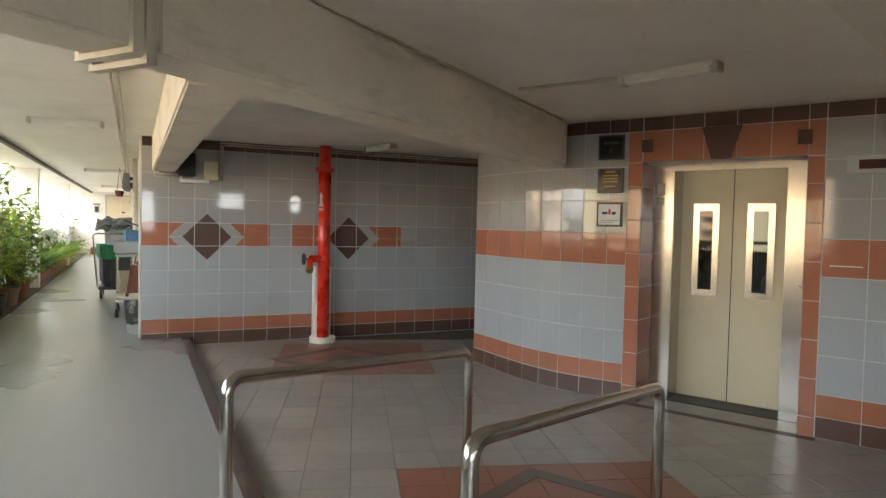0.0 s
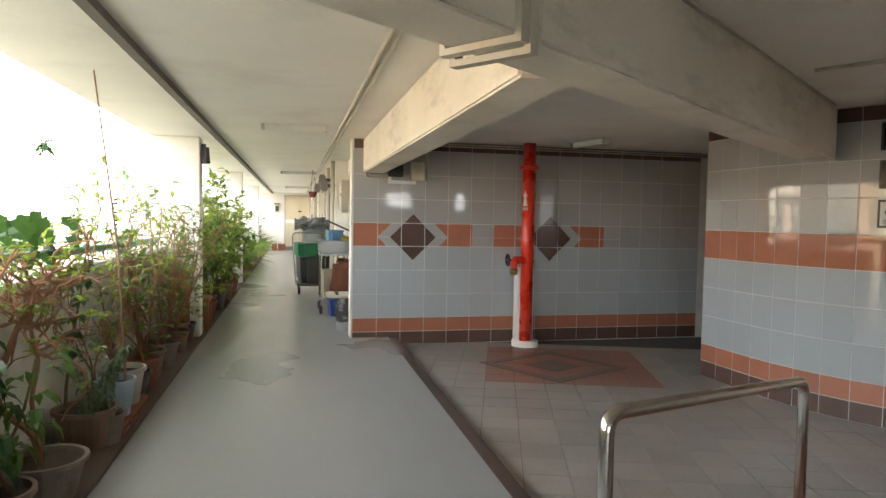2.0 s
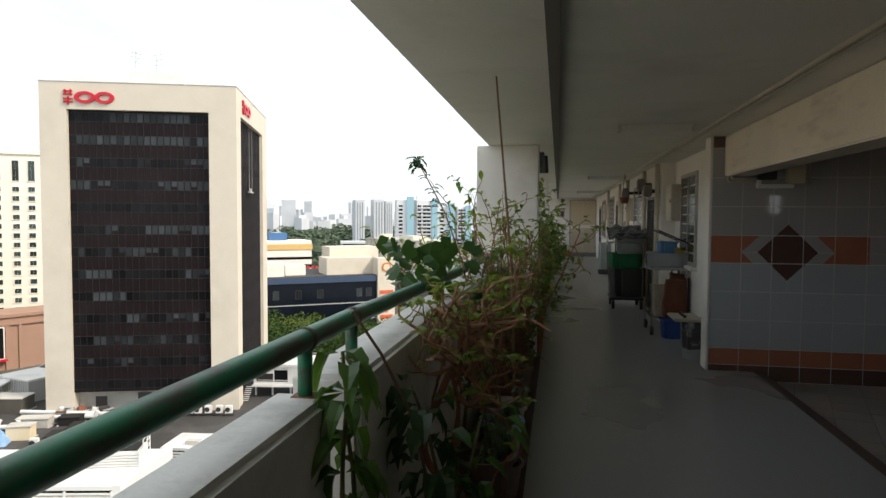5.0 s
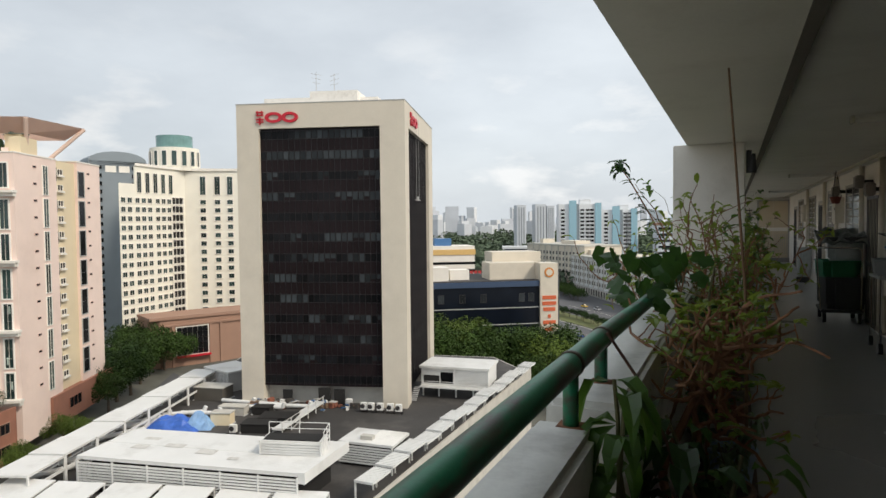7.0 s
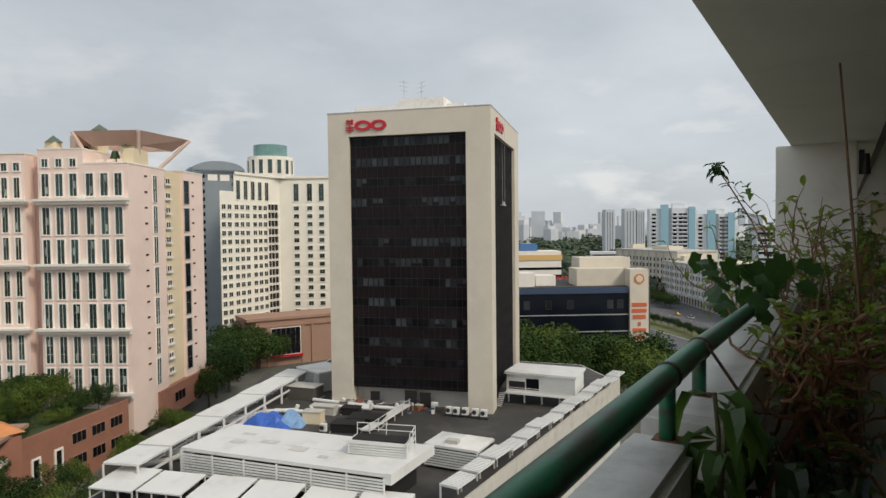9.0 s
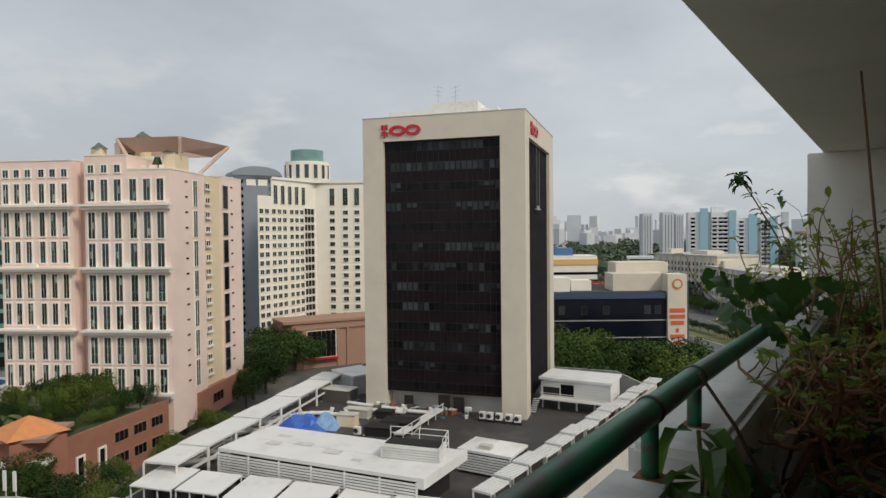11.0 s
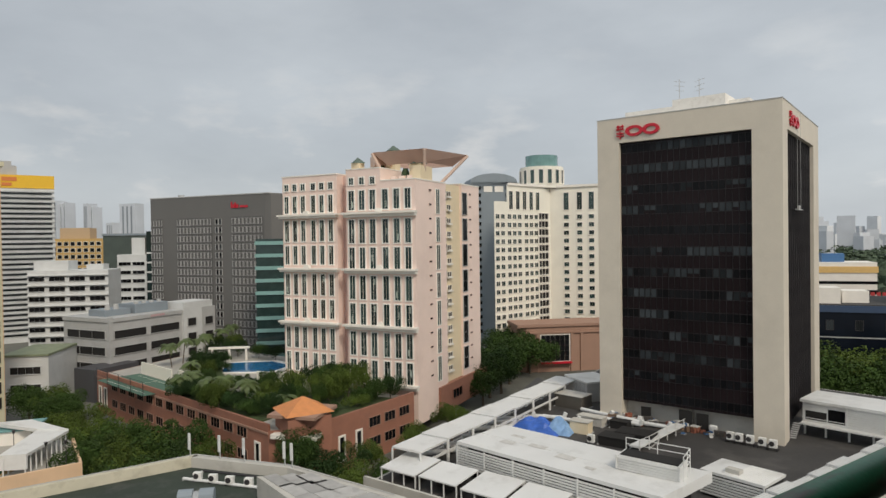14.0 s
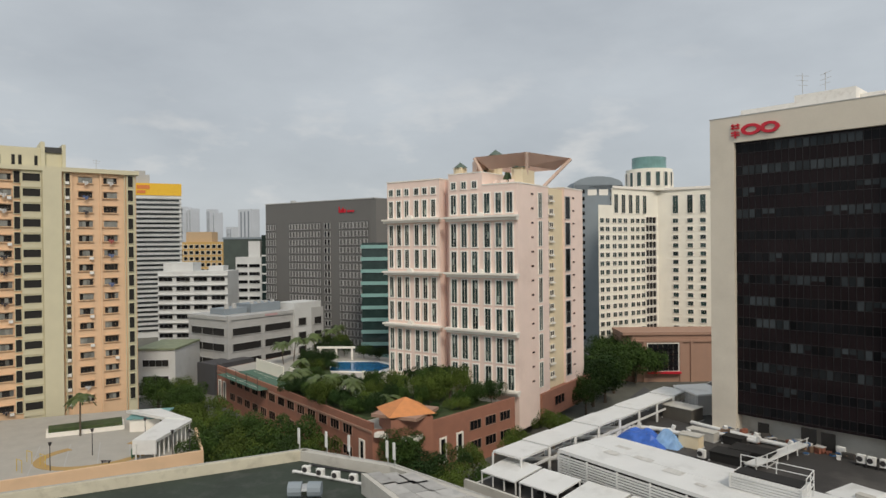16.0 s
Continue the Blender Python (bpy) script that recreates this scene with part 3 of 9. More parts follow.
ROOF_WHITE = mat("white_metal_roof", (0.72, 0.72, 0.70), 0.45, var=0.05, scale=0.3, dark=(0.45, 0.44, 0.41), stain=0.5, stain_scale=0.25)
ROOF_TAR = mat("dark_bitumen_roof", (0.048, 0.045, 0.043), 0.8, var=0.25, scale=0.25, grain=3, dark=(0.13, 0.12, 0.11), stain=0.5, stain_scale=0.15)
ROOF_GREEN = mat("mossy_green_flat_roof", (0.030, 0.042, 0.030), 0.95, var=0.3, scale=0.2, grain=2, dark=(0.075, 0.08, 0.07), stain=0.7, stain_scale=0.35)
CONC_LIGHT = mat("light_concrete", (0.52, 0.50, 0.45), 0.8, var=0.08, scale=0.5, dark=(0.28, 0.26, 0.22), stain=0.5, stain_scale=0.4)
PAVE = mat("grey_plaza_paving", (0.40, 0.38, 0.34), 0.8, var=0.1, scale=0.3, grain=5)
PATH_OCHRE = mat("ochre_rubber_path", (0.42, 0.28, 0.11), 0.85, var=0.08, scale=0.6)
ASPHALT = mat("grey_asphalt", (0.10, 0.10, 0.105), 0.85, var=0.12, scale=0.1)
GRASS = mat("mown_grass", (0.12, 0.135, 0.045), 0.9, var=0.2, scale=0.3, grain=4)
GLASS_DK = mat("dark_tinted_glass", (0.010, 0.0105, 0.012), 0.08, var=0.25, scale=0.3, rnd=0.4, spec=0.10)
GLASS_GR = mat("green_tinted_glass", (0.028, 0.052, 0.05), 0.06, var=0.25, scale=0.4, rnd=0.5, spec=0.5)
GLASS_BLIND = mat("glass_with_grey_blinds", (0.036, 0.042, 0.046), 0.10, var=0.2, scale=0.5, rnd=0.55, spec=0.1)
SPANDREL = mat("brown_black_spandrel_glass", (0.0135, 0.0095, 0.0105), 0.12, var=0.35, scale=0.12, rnd=0.3, spec=0.07)
TOWER_MULLION = mat("dark_bronze_mullion", (0.020, 0.018, 0.019), 0.5, var=0.1)
MULLION = mat("grey_mullion", (0.035, 0.032, 0.034), 0.5, 0.0, var=0.1)
RED_SIGN = mat("red_sign_face", (0.55, 0.012, 0.03), 0.4, var=0.05)
# near-black puts the shade inside openings into colour; black tanks share it
SHADE_TANK_BLACK = mat("opening_shade_and_tank_black", (0.013, 0.012, 0.011), 0.8, var=0.3, scale=0.5)
POOL = mat("blue_pool_water", (0.03, 0.16, 0.34), 0.05, var=0.1, scale=0.5)
BLUE_TARP = mat("blue_tarpaulin", (0.04, 0.13, 0.50), 0.45, var=0.3, scale=1.0, bump=0.5)

structure("ground", B((-1500, -1500, GROUND - 0.5, 1200, 3500, GROUND)), mat("city_ground", (0.13, 0.13, 0.11), 0.9, var=0.35, scale=0.02, grain=0.3), "city ground of streets and greenery", "ground")


def win_mesh(name, w, h, fm, gm, fr=0.14, cols=1, rows=1, proud=0.10):
    """A window in one piece: a frame with sunk panes, its foot centre at the origin, facing -y."""
    bm = bmesh.new()
    X = [-w / 2 - fr] + [-w / 2 + w * i / cols for i in range(cols + 1)] + [w / 2 + fr]
    Z = [-fr] + [h * j / rows for j in range(rows + 1)] + [h + fr]
    g = [[bm.verts.new((x, -proud, z)) for z in Z] for x in X]
    cells = {(i, j): bm.faces.new((g[i][j], g[i + 1][j], g[i + 1][j + 1], g[i][j + 1])) for i in range(cols + 2) for j in range(rows + 2)}
    panes = [f for (i, j), f in cells.items() if 0 < i <= cols and 0 < j <= rows]
    edge = [e for e in bm.edges if len(e.link_faces) == 1]
    bmesh.ops.inset_individual(bm, faces=panes, thickness=0.015 if cols * rows == 1 else min(0.06, fr * 0.35))
    for f in panes:
        f.material_index = 1
        for v_ in f.verts:
            v_.co.y += proud * 0.7
    ret = bmesh.ops.extrude_edge_only(bm, edges=edge)
    for v_ in ret["geom"]:
        if isinstance(v_, bmesh.types.BMVert):
            v_.co.y = 0.0
    bmesh.ops.recalc_face_normals(bm, faces=bm.faces[:])
    me = mesh_of(name, bm, fm)
    me.materials.append(gm)
    return me


def building(name, label, origin, rot, category="building"):
    return thing(name, label, category, origin, rot)


def put(mesh, parent, x, y, z, rz=0, name="window"):
    return instance(name, mesh, parent, pose(x, y, z, 0, 0, rz))


def ring(cx, cz, rx, rz, t, y, n=28, a0=0.0, a1=2 * math.pi):
    """A flat elliptical ring standing in the plane y."""
    bm = bmesh.new()
    rows = []
    for k in range(n + 1):
        a = a0 + (a1 - a0) * k / n
        c, s = math.cos(a), math.sin(a)
        rows.append([bm.verts.new((cx + r * c * 1.0, yy, cz + q * s)) for r, q, yy in ((rx, rz, y), (rx - t * 1.35, rz - t, y), (rx, rz, y - 0.25), (rx - t * 1.35, rz - t, y - 0.25))])
    for p, q in zip(rows, rows[1:]):
        for i, j in ((0, 1), (2, 3), (0, 2), (1, 3)):
            bm.faces.new((p[i], p[j], q[j], q[i]))
    bmesh.ops.recalc_face_normals(bm, faces=bm.faces[:])
    return bm


# the dark glass office tower on its podium
W, DP, H = 27.5, 32.2, 48.8
tower = building("office_tower", "beige office tower with dark glass curtain walls and a red sign", (-75.40, 85.05, -27.9), 17.5)
part("corner_pier", B((0, 0, 0, 3.7, 4.2, H - 3.9)), BEIGE, tower)
part("corner_pier", B((W - 4.0, 0, 0, W, 3.6, H - 3.9)), BEIGE, tower)
part("corner_pier", B((W - 4.0, DP - 5.5, 0, W, DP, H - 3.9)), BEIGE, tower)
part("corner_pier", B((0, DP - 4.0, 0, 4.0, DP, H - 3.9)), BEIGE, tower)
part("crown", B((0, 0, H - 3.9, W, DP, H)), BEIGE, tower, "plain beige crown wall")
part("coping", B((-0.06, -0.06, H, W + 0.06, DP + 0.06, H + 0.12)), GREY_F, tower, "thin dark coping")
# light concrete instead of white puts the recess shadow into its colour
part("base_wall", B((3.7, 2.4, 0, W - 4.0, 3.0, 3.2)), CONC_LIGHT, tower, "recessed base wall, greyed down for its shade")
part("curtain_wall", B((3.7, 0.75, 3.2, W - 4.0, 5.0, H - 3.9)), SPANDREL, tower, "brown-black glass curtain wall")
part("curtain_wall", B((W - 5.0, 3.6, 1.5, W - 0.75, DP - 5.5, H - 3.9)), SPANDREL, tower, "brown-black glass curtain wall")
NF, NC = 13, 21
FH, CW = 3.3, (W - 7.7) / NC
TOP = H - 3.9
vis_m = mesh_of("glass_panel", B((-CW / 2 + 0.09, -0.05, 0, CW / 2 - 0.09, 0.02, 1.2)), GLASS_BLIND)
vis_h = mesh_of("glass_panel", B((-CW / 2 + 0.09, -0.05, 0.5, CW / 2 - 0.09, 0.02, 1.2)), GLASS_BLIND)
vis_d = mesh_of("glass_panel", B((-CW / 2 + 0.09, -0.05, 0, CW / 2 - 0.09, 0.02, 1.2)), GLASS_DK)
SC = (DP - 9.1) / 14
side_d = mesh_of("glass_panel", B((-SC / 2 + 0.1, -0.05, 0, SC / 2 - 0.1, 0.02, 1.2)), GLASS_DK)
r0 = random.Random(11)
for f in range(NF):
    z = TOP - 1.6 - FH * f
    lit = (0.95, 0.8, 0.3, 0.25, 0.4, 0.6, 0.35, 0.5, 0.3, 0.55, 0.3, 0.45, 0.2)[f]
    run = False
    for c in range(NC):
        if r0.random() < 0.45:
            run = r0.random() < lit
        x = 3.7 + CW * (c + 0.5)
        put((vis_h if r0.random() < 0.3 and f > 1 else vis_m) if run else vis_d, tower, x, 0.75, z, 0, "glass_panel")
    for c in range(14):
        y = 3.6 + SC * (c + 0.5)
        put(side_d, tower, W - 0.75, y, z, 90, "glass_panel")
for c in range(NC + 1):
    x = 3.7 + CW * c
    part("mullion", B((x - 0.025, 0.69, 3.2, x + 0.025, 0.75, TOP)), TOWER_MULLION, tower)
for c in range(15):
    y = 3.6 + SC * c
    part("mullion", B((W - 0.75, y - 0.05, 1.5, W - 0.55, y + 0.05, TOP)), MULLION, tower)
for f in range(NF):
    z = TOP - 1.6 - FH * f
    part("transom", B((3.7, 0.69, z - 0.10, W - 4.0, 0.75, z - 0.04)), TOWER_MULLION, tower)
    part("transom", B((3.7, 0.69, z + 1.24, W - 4.0, 0.75, z + 1.30)), TOWER_MULLION, tower)
gd = part("cleaning_cradle", B((W - 0.3, 11.0, 33.5, W + 0.2, 14.6, 33.65), (W - 0.2, 12.2, 33.65, W + 0.1, 13.2, 34.2)), GREY_F, tower, "thin window-cleaning cradle")
part("cable", C(((W, 11.4, 33.7), (W, 11.4, H), 0.03), ((W, 14.2, 33.7), (W, 14.2, H), 0.03), n=5), GREY_F, gd)
# flat near-black panels carry the doorway shade in their colour
part("door_opening", B((6.6, 0.85, 0, 8.2, 0.95, 2.5)), SHADE_TANK_BLACK, tower, "doorway painted near-black for its shade")
part("door_opening", B((12.6, 0.85, 0, 14.6, 0.95, 2.9)), SHADE_TANK_BLACK, tower, "doorway painted near-black for its shade")
part("door_opening", B((15.2, 0.85, 0, 17.0, 0.95, 2.7)), SHADE_TANK_BLACK, tower, "doorway painted near-black for its shade")
part("plant_room", B((3.2, 4, H, 11, 16, H + 1.6), (11, 4, H, 19, 18, H + 2.6), (19, 6, H, 22, 18, H + 1.8)), WHITE_WALL, tower, "white rooftop plant room")
part("antenna", C(((11.5, 6, H), (11.5, 6, H + 6.2), 0.045), ((10.6, 6, H + 6.0), (12.4, 6, H + 5.6), 0.03), ((10.7, 6, H + 5.3), (12.3, 6, H + 4.9), 0.03), ((10.9, 6, H + 4.5), (12.2, 6, H + 4.2), 0.03), n=6), GREY_F, tower, "thin rooftop aerial")
part("antenna", C(((14.6, 6, H), (14.6, 6, H + 5.8), 0.045), ((13.9, 6, H + 5.4), (15.4, 6, H + 5.8), 0.03), ((13.9, 6, H + 4.6), (15.4, 6, H + 5.0), 0.03), ((13.9, 6, H + 3.9), (15.3, 6, H + 4.2), 0.03), n=6), GREY_F, tower, "thin rooftop aerial")
# the red sign: plain shapes only
for rz_, fx in ((0, None), (90, W)):
    def sgn(bm, lab):
        if fx is not None:
            bmesh.ops.transform(bm, matrix=Matrix.Translation((W, 1.4, 0)) @ Matrix.Rotation(radians(90), 4, "Z"), verts=bm.verts)
        part("sign_shape", bm, RED_SIGN, tower, lab)
    z = H - 2.2
    sgn(ring(6.3, z, 1.45, 0.85, 0.42, -0.02), "red oval sign shape")
    sgn(ring(9.0, z, 1.35, 0.85, 0.42, -0.02), "red oval sign shape")
    sgn(B((3.4, -0.27, z + 0.75, 4.6, -0.02, z + 0.95), (3.4, -0.27, z + 0.3, 4.6, -0.02, z + 0.5), (3.55, -0.27, z + 0.3, 3.7, -0.02, z + 1.1), (4.3, -0.27, z + 0.3, 4.45, -0.02, z + 1.1)), "red sign strokes")
    sgn(B((3.4, -0.27, z - 0.35, 4.6, -0.02, z - 0.15), (3.4, -0.27, z - 0.75, 4.6, -0.02, z - 0.58), (3.9, -0.27, z - 1.1, 4.08, -0.02, z + 0.05)), "red sign strokes")

# its podium roof with plant, sheds and louvred screens
pod = building("podium", "wide low podium with a dark roof under white plant sheds", (0, 0, 0), 0)
PODZ = -27.9
part("podium_block", prism([(-72.4, 39.3), (-35.5, 51.1), (-38.0, 124), (-50, 136), (-106, 124), (-101, 112)], GROUND, PODZ), CONC_LIGHT, pod)
part("roof_deck", prism([(-72.1, 39.7), (-35.8, 51.5), (-38.3, 123.8), (-50, 135.5), (-105.5, 123.6), (-100.6, 112)], PODZ + 0.002, PODZ + 0.05), ROOF_TAR, pod, "dark bitumen roof deck")
part("parapet_wall", prism([(-35.5, 51.1), (-35.8, 51.5), (-38.3, 123.8), (-38.0, 124)], PODZ, PODZ + 1.0), CONC_LIGHT, pod)
part("parapet_wall", prism([(-72.4, 39.3), (-35.5, 51.1), (-35.8, 51.5), (-72.3, 39.7)], PODZ, PODZ + 1.0), CONC_LIGHT, pod)


def louvres(parent, p, q, z0, z1, step=0.32, tilt=0.12):
    """White slats one above another between two points, with posts."""
    p, q = Vector((*p, 0)), Vector((*q, 0))
    L = (q - p).length
    d = (q - p).normalized()
    n = Vector((d.y, -d.x, 0))
    a = math.degrees(math.atan2(d.y, d.x))
    me = mesh_of("slat", B((0, -0.03 - tilt, 0, L, -0.03, step * 0.62)), ROOF_WHITE)
    z = z0
    while z < z1 - 0.1:
        instance("slat", me, parent, pose(p.x, p.y, z, 0, 0, a))
        z += step
    k = max(1, int(L / 4))
    pm = mesh_of("post", B((-0.08, -0.2, 0, 0.08, 0.0, z1 - z0)), ROOF_WHITE)
    for i in range(k + 1):
        v = p + d * (L * i / k)
        instance("post", pm, parent, pose(v.x, v.y, z0, 0, 0, a))


big = building("plant_enclosure", "long white louvred plant enclosure with a flat metal roof", (0, 0, 0), 0, "plant shed")
part("roof", prism([(-67.8, 50.1), (-42.1, 55.3), (-42.3, 59.8), (-68.6, 54.6)], -23.9, -23.5), ROOF_WHITE, big)
part("roof", prism([(-68.6, 54.6), (-42.3, 59.8), (-43.3, 65.0), (-69.3, 59.5)], -23.88, -23.46), ROOF_WHITE, big)
part("roof_edge", prism([(-42.1, 55.3), (-41.3, 55.4), (-42.4, 65.4), (-43.3, 65.0)], -24.6, -23.44), ROOF_WHITE, big, "bevelled white roof edge")
# solid near-black core paints the shade behind the louvres
part("inner_wall", prism([(-67.0, 51.3), (-43.2, 56.0), (-44.0, 64.0), (-68.6, 58.6)], PODZ, -23.9), SHADE_TANK_BLACK, big, "solid near-black core painted as the shaded inside of the plant enclosure")
louvres(big, (-67.7, 50.2), (-42.2, 55.4), -26.6, -24.0)
louvres(big, (-69.2, 59.3), (-67.8, 50.2), -26.6, -24.0)
HQ = [(-49.2, 58.2), (-42.6, 60.1), (-43.5, 62.7), (-50.0, 60.6)]
part("plant_hatch", prism(HQ, -23.45, -21.95), ROOF_WHITE, big, "raised louvred hatch")
louvres(big, HQ[0], HQ[1], -23.4, -21.9, 0.28, 0.10)
# near-black slab stands in for shade down the hatch
part("hatch_well", prism([(-49.0, 58.5), (-42.9, 60.2), (-43.7, 62.4), (-49.7, 60.5)], -21.94, -21.84), SHADE_TANK_BLACK, big, "near-black slab painted as the shade of the hatch well")
rm = bmesh.new()
for z in (-22.3, -21.6, -20.9):
    for p, q in (((-50.4, 61.2), (-43.7, 63.4)), ((-43.7, 63.4), (-42.4, 60.4))):
        cyl(rm, (*p, z), (*q, z), 0.05, n=6)
for p in ((-50.4, 61.2), (-47.0, 62.3), (-43.7, 63.4), (-43.0, 61.9), (-42.4, 60.4)):
    cyl(rm, (*p, -23.5), (*p, -20.9), 0.05, n=6)
part("hatch_railing", rm, ROOF_WHITE, big, "thin white roof railing")
RUST = mat("grey_rusty_roof_patch", (0.60, 0.585, 0.55), 0.6, var=0.1, scale=1.2, grain=9, dark=(0.36, 0.33, 0.29), stain=0.9, stain_scale=2.2)
for x, y, w, d in ((-63.5, 54.8, 1.8, 1.1), (-60.0, 56.6, 2.4, 1.0), (-55.2, 56.4, 2.2, 1.3), (-64.4, 57.4, 2.0, 0.8), (-51.0, 55.9, 1.2, 0.7)):
    pm = B((-w / 2, -d / 2, 0, w / 2, d / 2, 0.015))
    bmesh.ops.transform(pm, matrix=pose(x, y, -23.455, 0, 0, 12), verts=pm.verts)
    part("roof_patch", pm, RUST, big, "weathered ribbed patch on the roof")

shed_g = "covered walkway roofs"
for k in range(8):                          # stepped white canopies along the left edge
    s = k / 8
    a = Vector((-74.4, 44.6, 0)).lerp(Vector((-92.0, 91.5, 0)), s)
    b = Vector((-74.4, 44.6, 0)).lerp(Vector((-92.0, 91.5, 0)), s + 0.120)
    n = Vector((0.936, 0.351, 0)) * 4.5
    sh = building("roof_canopy", "white metal roof canopy on posts along the podium edge", (0, 0, 0), 0, "canopy")
    tagged(sh, group=shed_g)
    z = -25.0 + 0.12 * (k % 2)
    part("roof", prism([(a.x, a.y), (b.x, b.y), ((b + n).x, (b + n).y), ((a + n).x, (a + n).y)], z, z + 0.25), ROOF_WHITE, sh)
    for v in (a, b, a + n, b + n):
        part("post", B((v.x - 0.1, v.y - 0.1, PODZ, v.x + 0.1, v.y + 0.1, z)), ROOF_WHITE, sh)
    part("beam", prism([((a + n).x, (a + n).y), ((b + n).x, (b + n).y), ((b + n * 1.04).x, (b + n * 1.04).y), ((a + n * 1.04).x, (a + n * 1.04).y)], -26.4, -26.1), ROOF_WHITE, sh)
for k in range(6):                          # larger tilted roofs along the near edge
    a = Vector((-72.6, 41.6, 0)).lerp(Vector((-37.6, 52.6, 0)), (k + 0.04) / 6)
    b = Vector((-72.6, 41.6, 0)).lerp(Vector((-37.6, 52.6, 0)), (k + 0.93) / 6)
    n = Vector((-0.30, 0.954, 0)) * (5.2 - 0.5 * (k % 2))
    sh = building("roof_canopy", "white metal roof canopy on posts along the podium edge", (0, 0, 0), 0, "canopy")
    tagged(sh, group=shed_g)
    z = -26.4 + 0.18 * (k % 2)
    rf = prism([(a.x, a.y), (b.x, b.y), ((b + n).x, (b + n).y), ((a + n).x, (a + n).y)], z, z + 0.16)
    for v_ in rf.verts:
        v_.co.z += 0.10 * (Vector((v_.co.x, v_.co.y, 0)) - a).dot(n.normalized())
    part("roof", rf, ROOF_WHITE, sh)
    for s in range(4):
        for e_, up_ in ((0.04, 0.0), (0.94, 0.42)):
            v = a.lerp(b, s / 3) + n * e_
            part("post", B((v.x - 0.07, v.y - 0.07, PODZ, v.x + 0.07, v.y + 0.07, z + up_)), ROOF_WHITE, sh)
    u_ = (b - a).normalized()
    ra = a + n * 0.5
    part("plant_box", prism([tuple((ra + u_ * 0.8)[:2]), tuple((ra + u_ * 4.6)[:2]), tuple((ra + u_ * 4.6 + n * 0.3)[:2]), tuple((ra + u_ * 0.8 + n * 0.3)[:2])], PODZ, PODZ + 1.1), MULLION, sh, "dark plant unit under the canopy")
for k in range(14):                          # a ribbed canopy along the right edge
    a = Vector((-36.1, 60.0, 0)).lerp(Vector((-36.4, 122.0, 0)), k / 14)
    b = Vector((-36.1, 60.0, 0)).lerp(Vector((-36.4, 122.0, 0)), (k + 0.9) / 14)
    sh = building("roof_canopy", "white ribbed canopy along the podium wall", (0, 0, 0), 0, "canopy")
    tagged(sh, group="ribbed edge canopies")
    z = -25.6 + 0.2 * (k % 3)
    part("roof", prism([(a.x - 2.3, a.y), (a.x, a.y), (b.x, b.y), (b.x - 2.3, b.y)], z, z + 0.18), ROOF_WHITE, sh)
    ribs = [(a.x - 2.3, a.y + (b.y - a.y) * j / 9, z + 0.182, a.x, a.y + (b.y - a.y) * j / 9 + 0.12, z + 0.27) for j in range(10)]
    for rb in ribs:
        part("rib", B(rb), ROOF_WHITE, sh)
    for v in ((a.x - 2.2, a.y), (a.x - 2.2, b.y - 0.3)):
        part("post", B((v[0] - 0.08, v[1], PODZ, v[0] + 0.08, v[1] + 0.16, z)), ROOF_WHITE, sh)

ts = building("roof_shed", "white corrugated shed on a raised frame with steel stairs", (-50.6, 101.2, PODZ), 8, "shed")
part("shed_body", B((0, 0, 2.0, 11.6, 7.0, 4.9)), ROOF_WHITE, ts)
part("roof", prism([(-0.3, -0.3), (11.9, -0.3), (11.9, 7.3), (-0.3, 7.3)], 4.9, 5.3), ROOF_WHITE, ts)
# the shade of the open bay is a near-black panel
part("opening", B((0.4, -0.05, 2.4, 3.2, 0.02, 3.7)), SHADE_TANK_BLACK, ts, "open bay painted near-black for its shade")
part("opening", B((3.4, -0.05, 2.4, 5.6, 0.02, 4.3)), GLASS_DK, ts, "dark window bay")
louvres(ts, (5.8, -0.02), (11.6, -0.02), 2.2, 4.8)
for x in (0.2, 3.0, 6.0, 9.0, 11.4):
    part("post", B((x - 0.12, 0.2, 0, x + 0.12, 0.45, 2.0)), ROOF_WHITE, ts)
part("walkway", B((0, -1.3, 1.8, 11.6, 0, 2.0)), ROOF_WHITE, ts)
part("guard", B((0.3, -1.3, 2.9, 11.6, -1.24, 2.98), (0.3, -1.3, 2.4, 11.6, -1.24, 2.46)), ROOF_WHITE, ts)
for j in range(8):
    part("stair_tread", B((-0.9, -1.3 - 0.28 * j, 1.75 - 0.24 * j, 0.1, -1.02 - 0.28 * j, 1.81 - 0.24 * j)), ROOF_WHITE, ts)
md = building("roof_shed", "low white louvred shed with a sloped ribbed roof", (-46.2, 68.9, PODZ), 5, "shed")
# shed core coloured near-black as the shade behind its slats
part("shed_body", B((0.2, 0.2, 0, 7.1, 5.0, 2.7)), SHADE_TANK_BLACK, md)
louvres(md, (0.1, 0.1), (7.2, 0.1), 0.4, 2.7)
part("roof", B((0, 0, 2.7, 7.3, 5.2, 3.0)), ROOF_WHITE, md)
for j in range(14):
    part("rib", B((3.6 + 0.26 * j, 0, 3.0, 3.66 + 0.26 * j, 5.2, 3.08)), ROOF_WHITE, md)
part("roof_vent", B((2.5, 1.0, 3.0, 4.1, 1.9, 3.5)), CONC_LIGHT, md, "small grey roof vent")
ls = building("cage_shed", "white meshed shed at the corner of the podium roof", (-90.2, 92.2, PODZ), -16, "shed")
part("shed_body", B((0, 0, 0, 7.6, 6, 3.4)), GREY_F, ls)
part("roof", B((-0.2, -0.2, 3.4, 7.8, 6.2, 3.7)), ROOF_WHITE, ls)
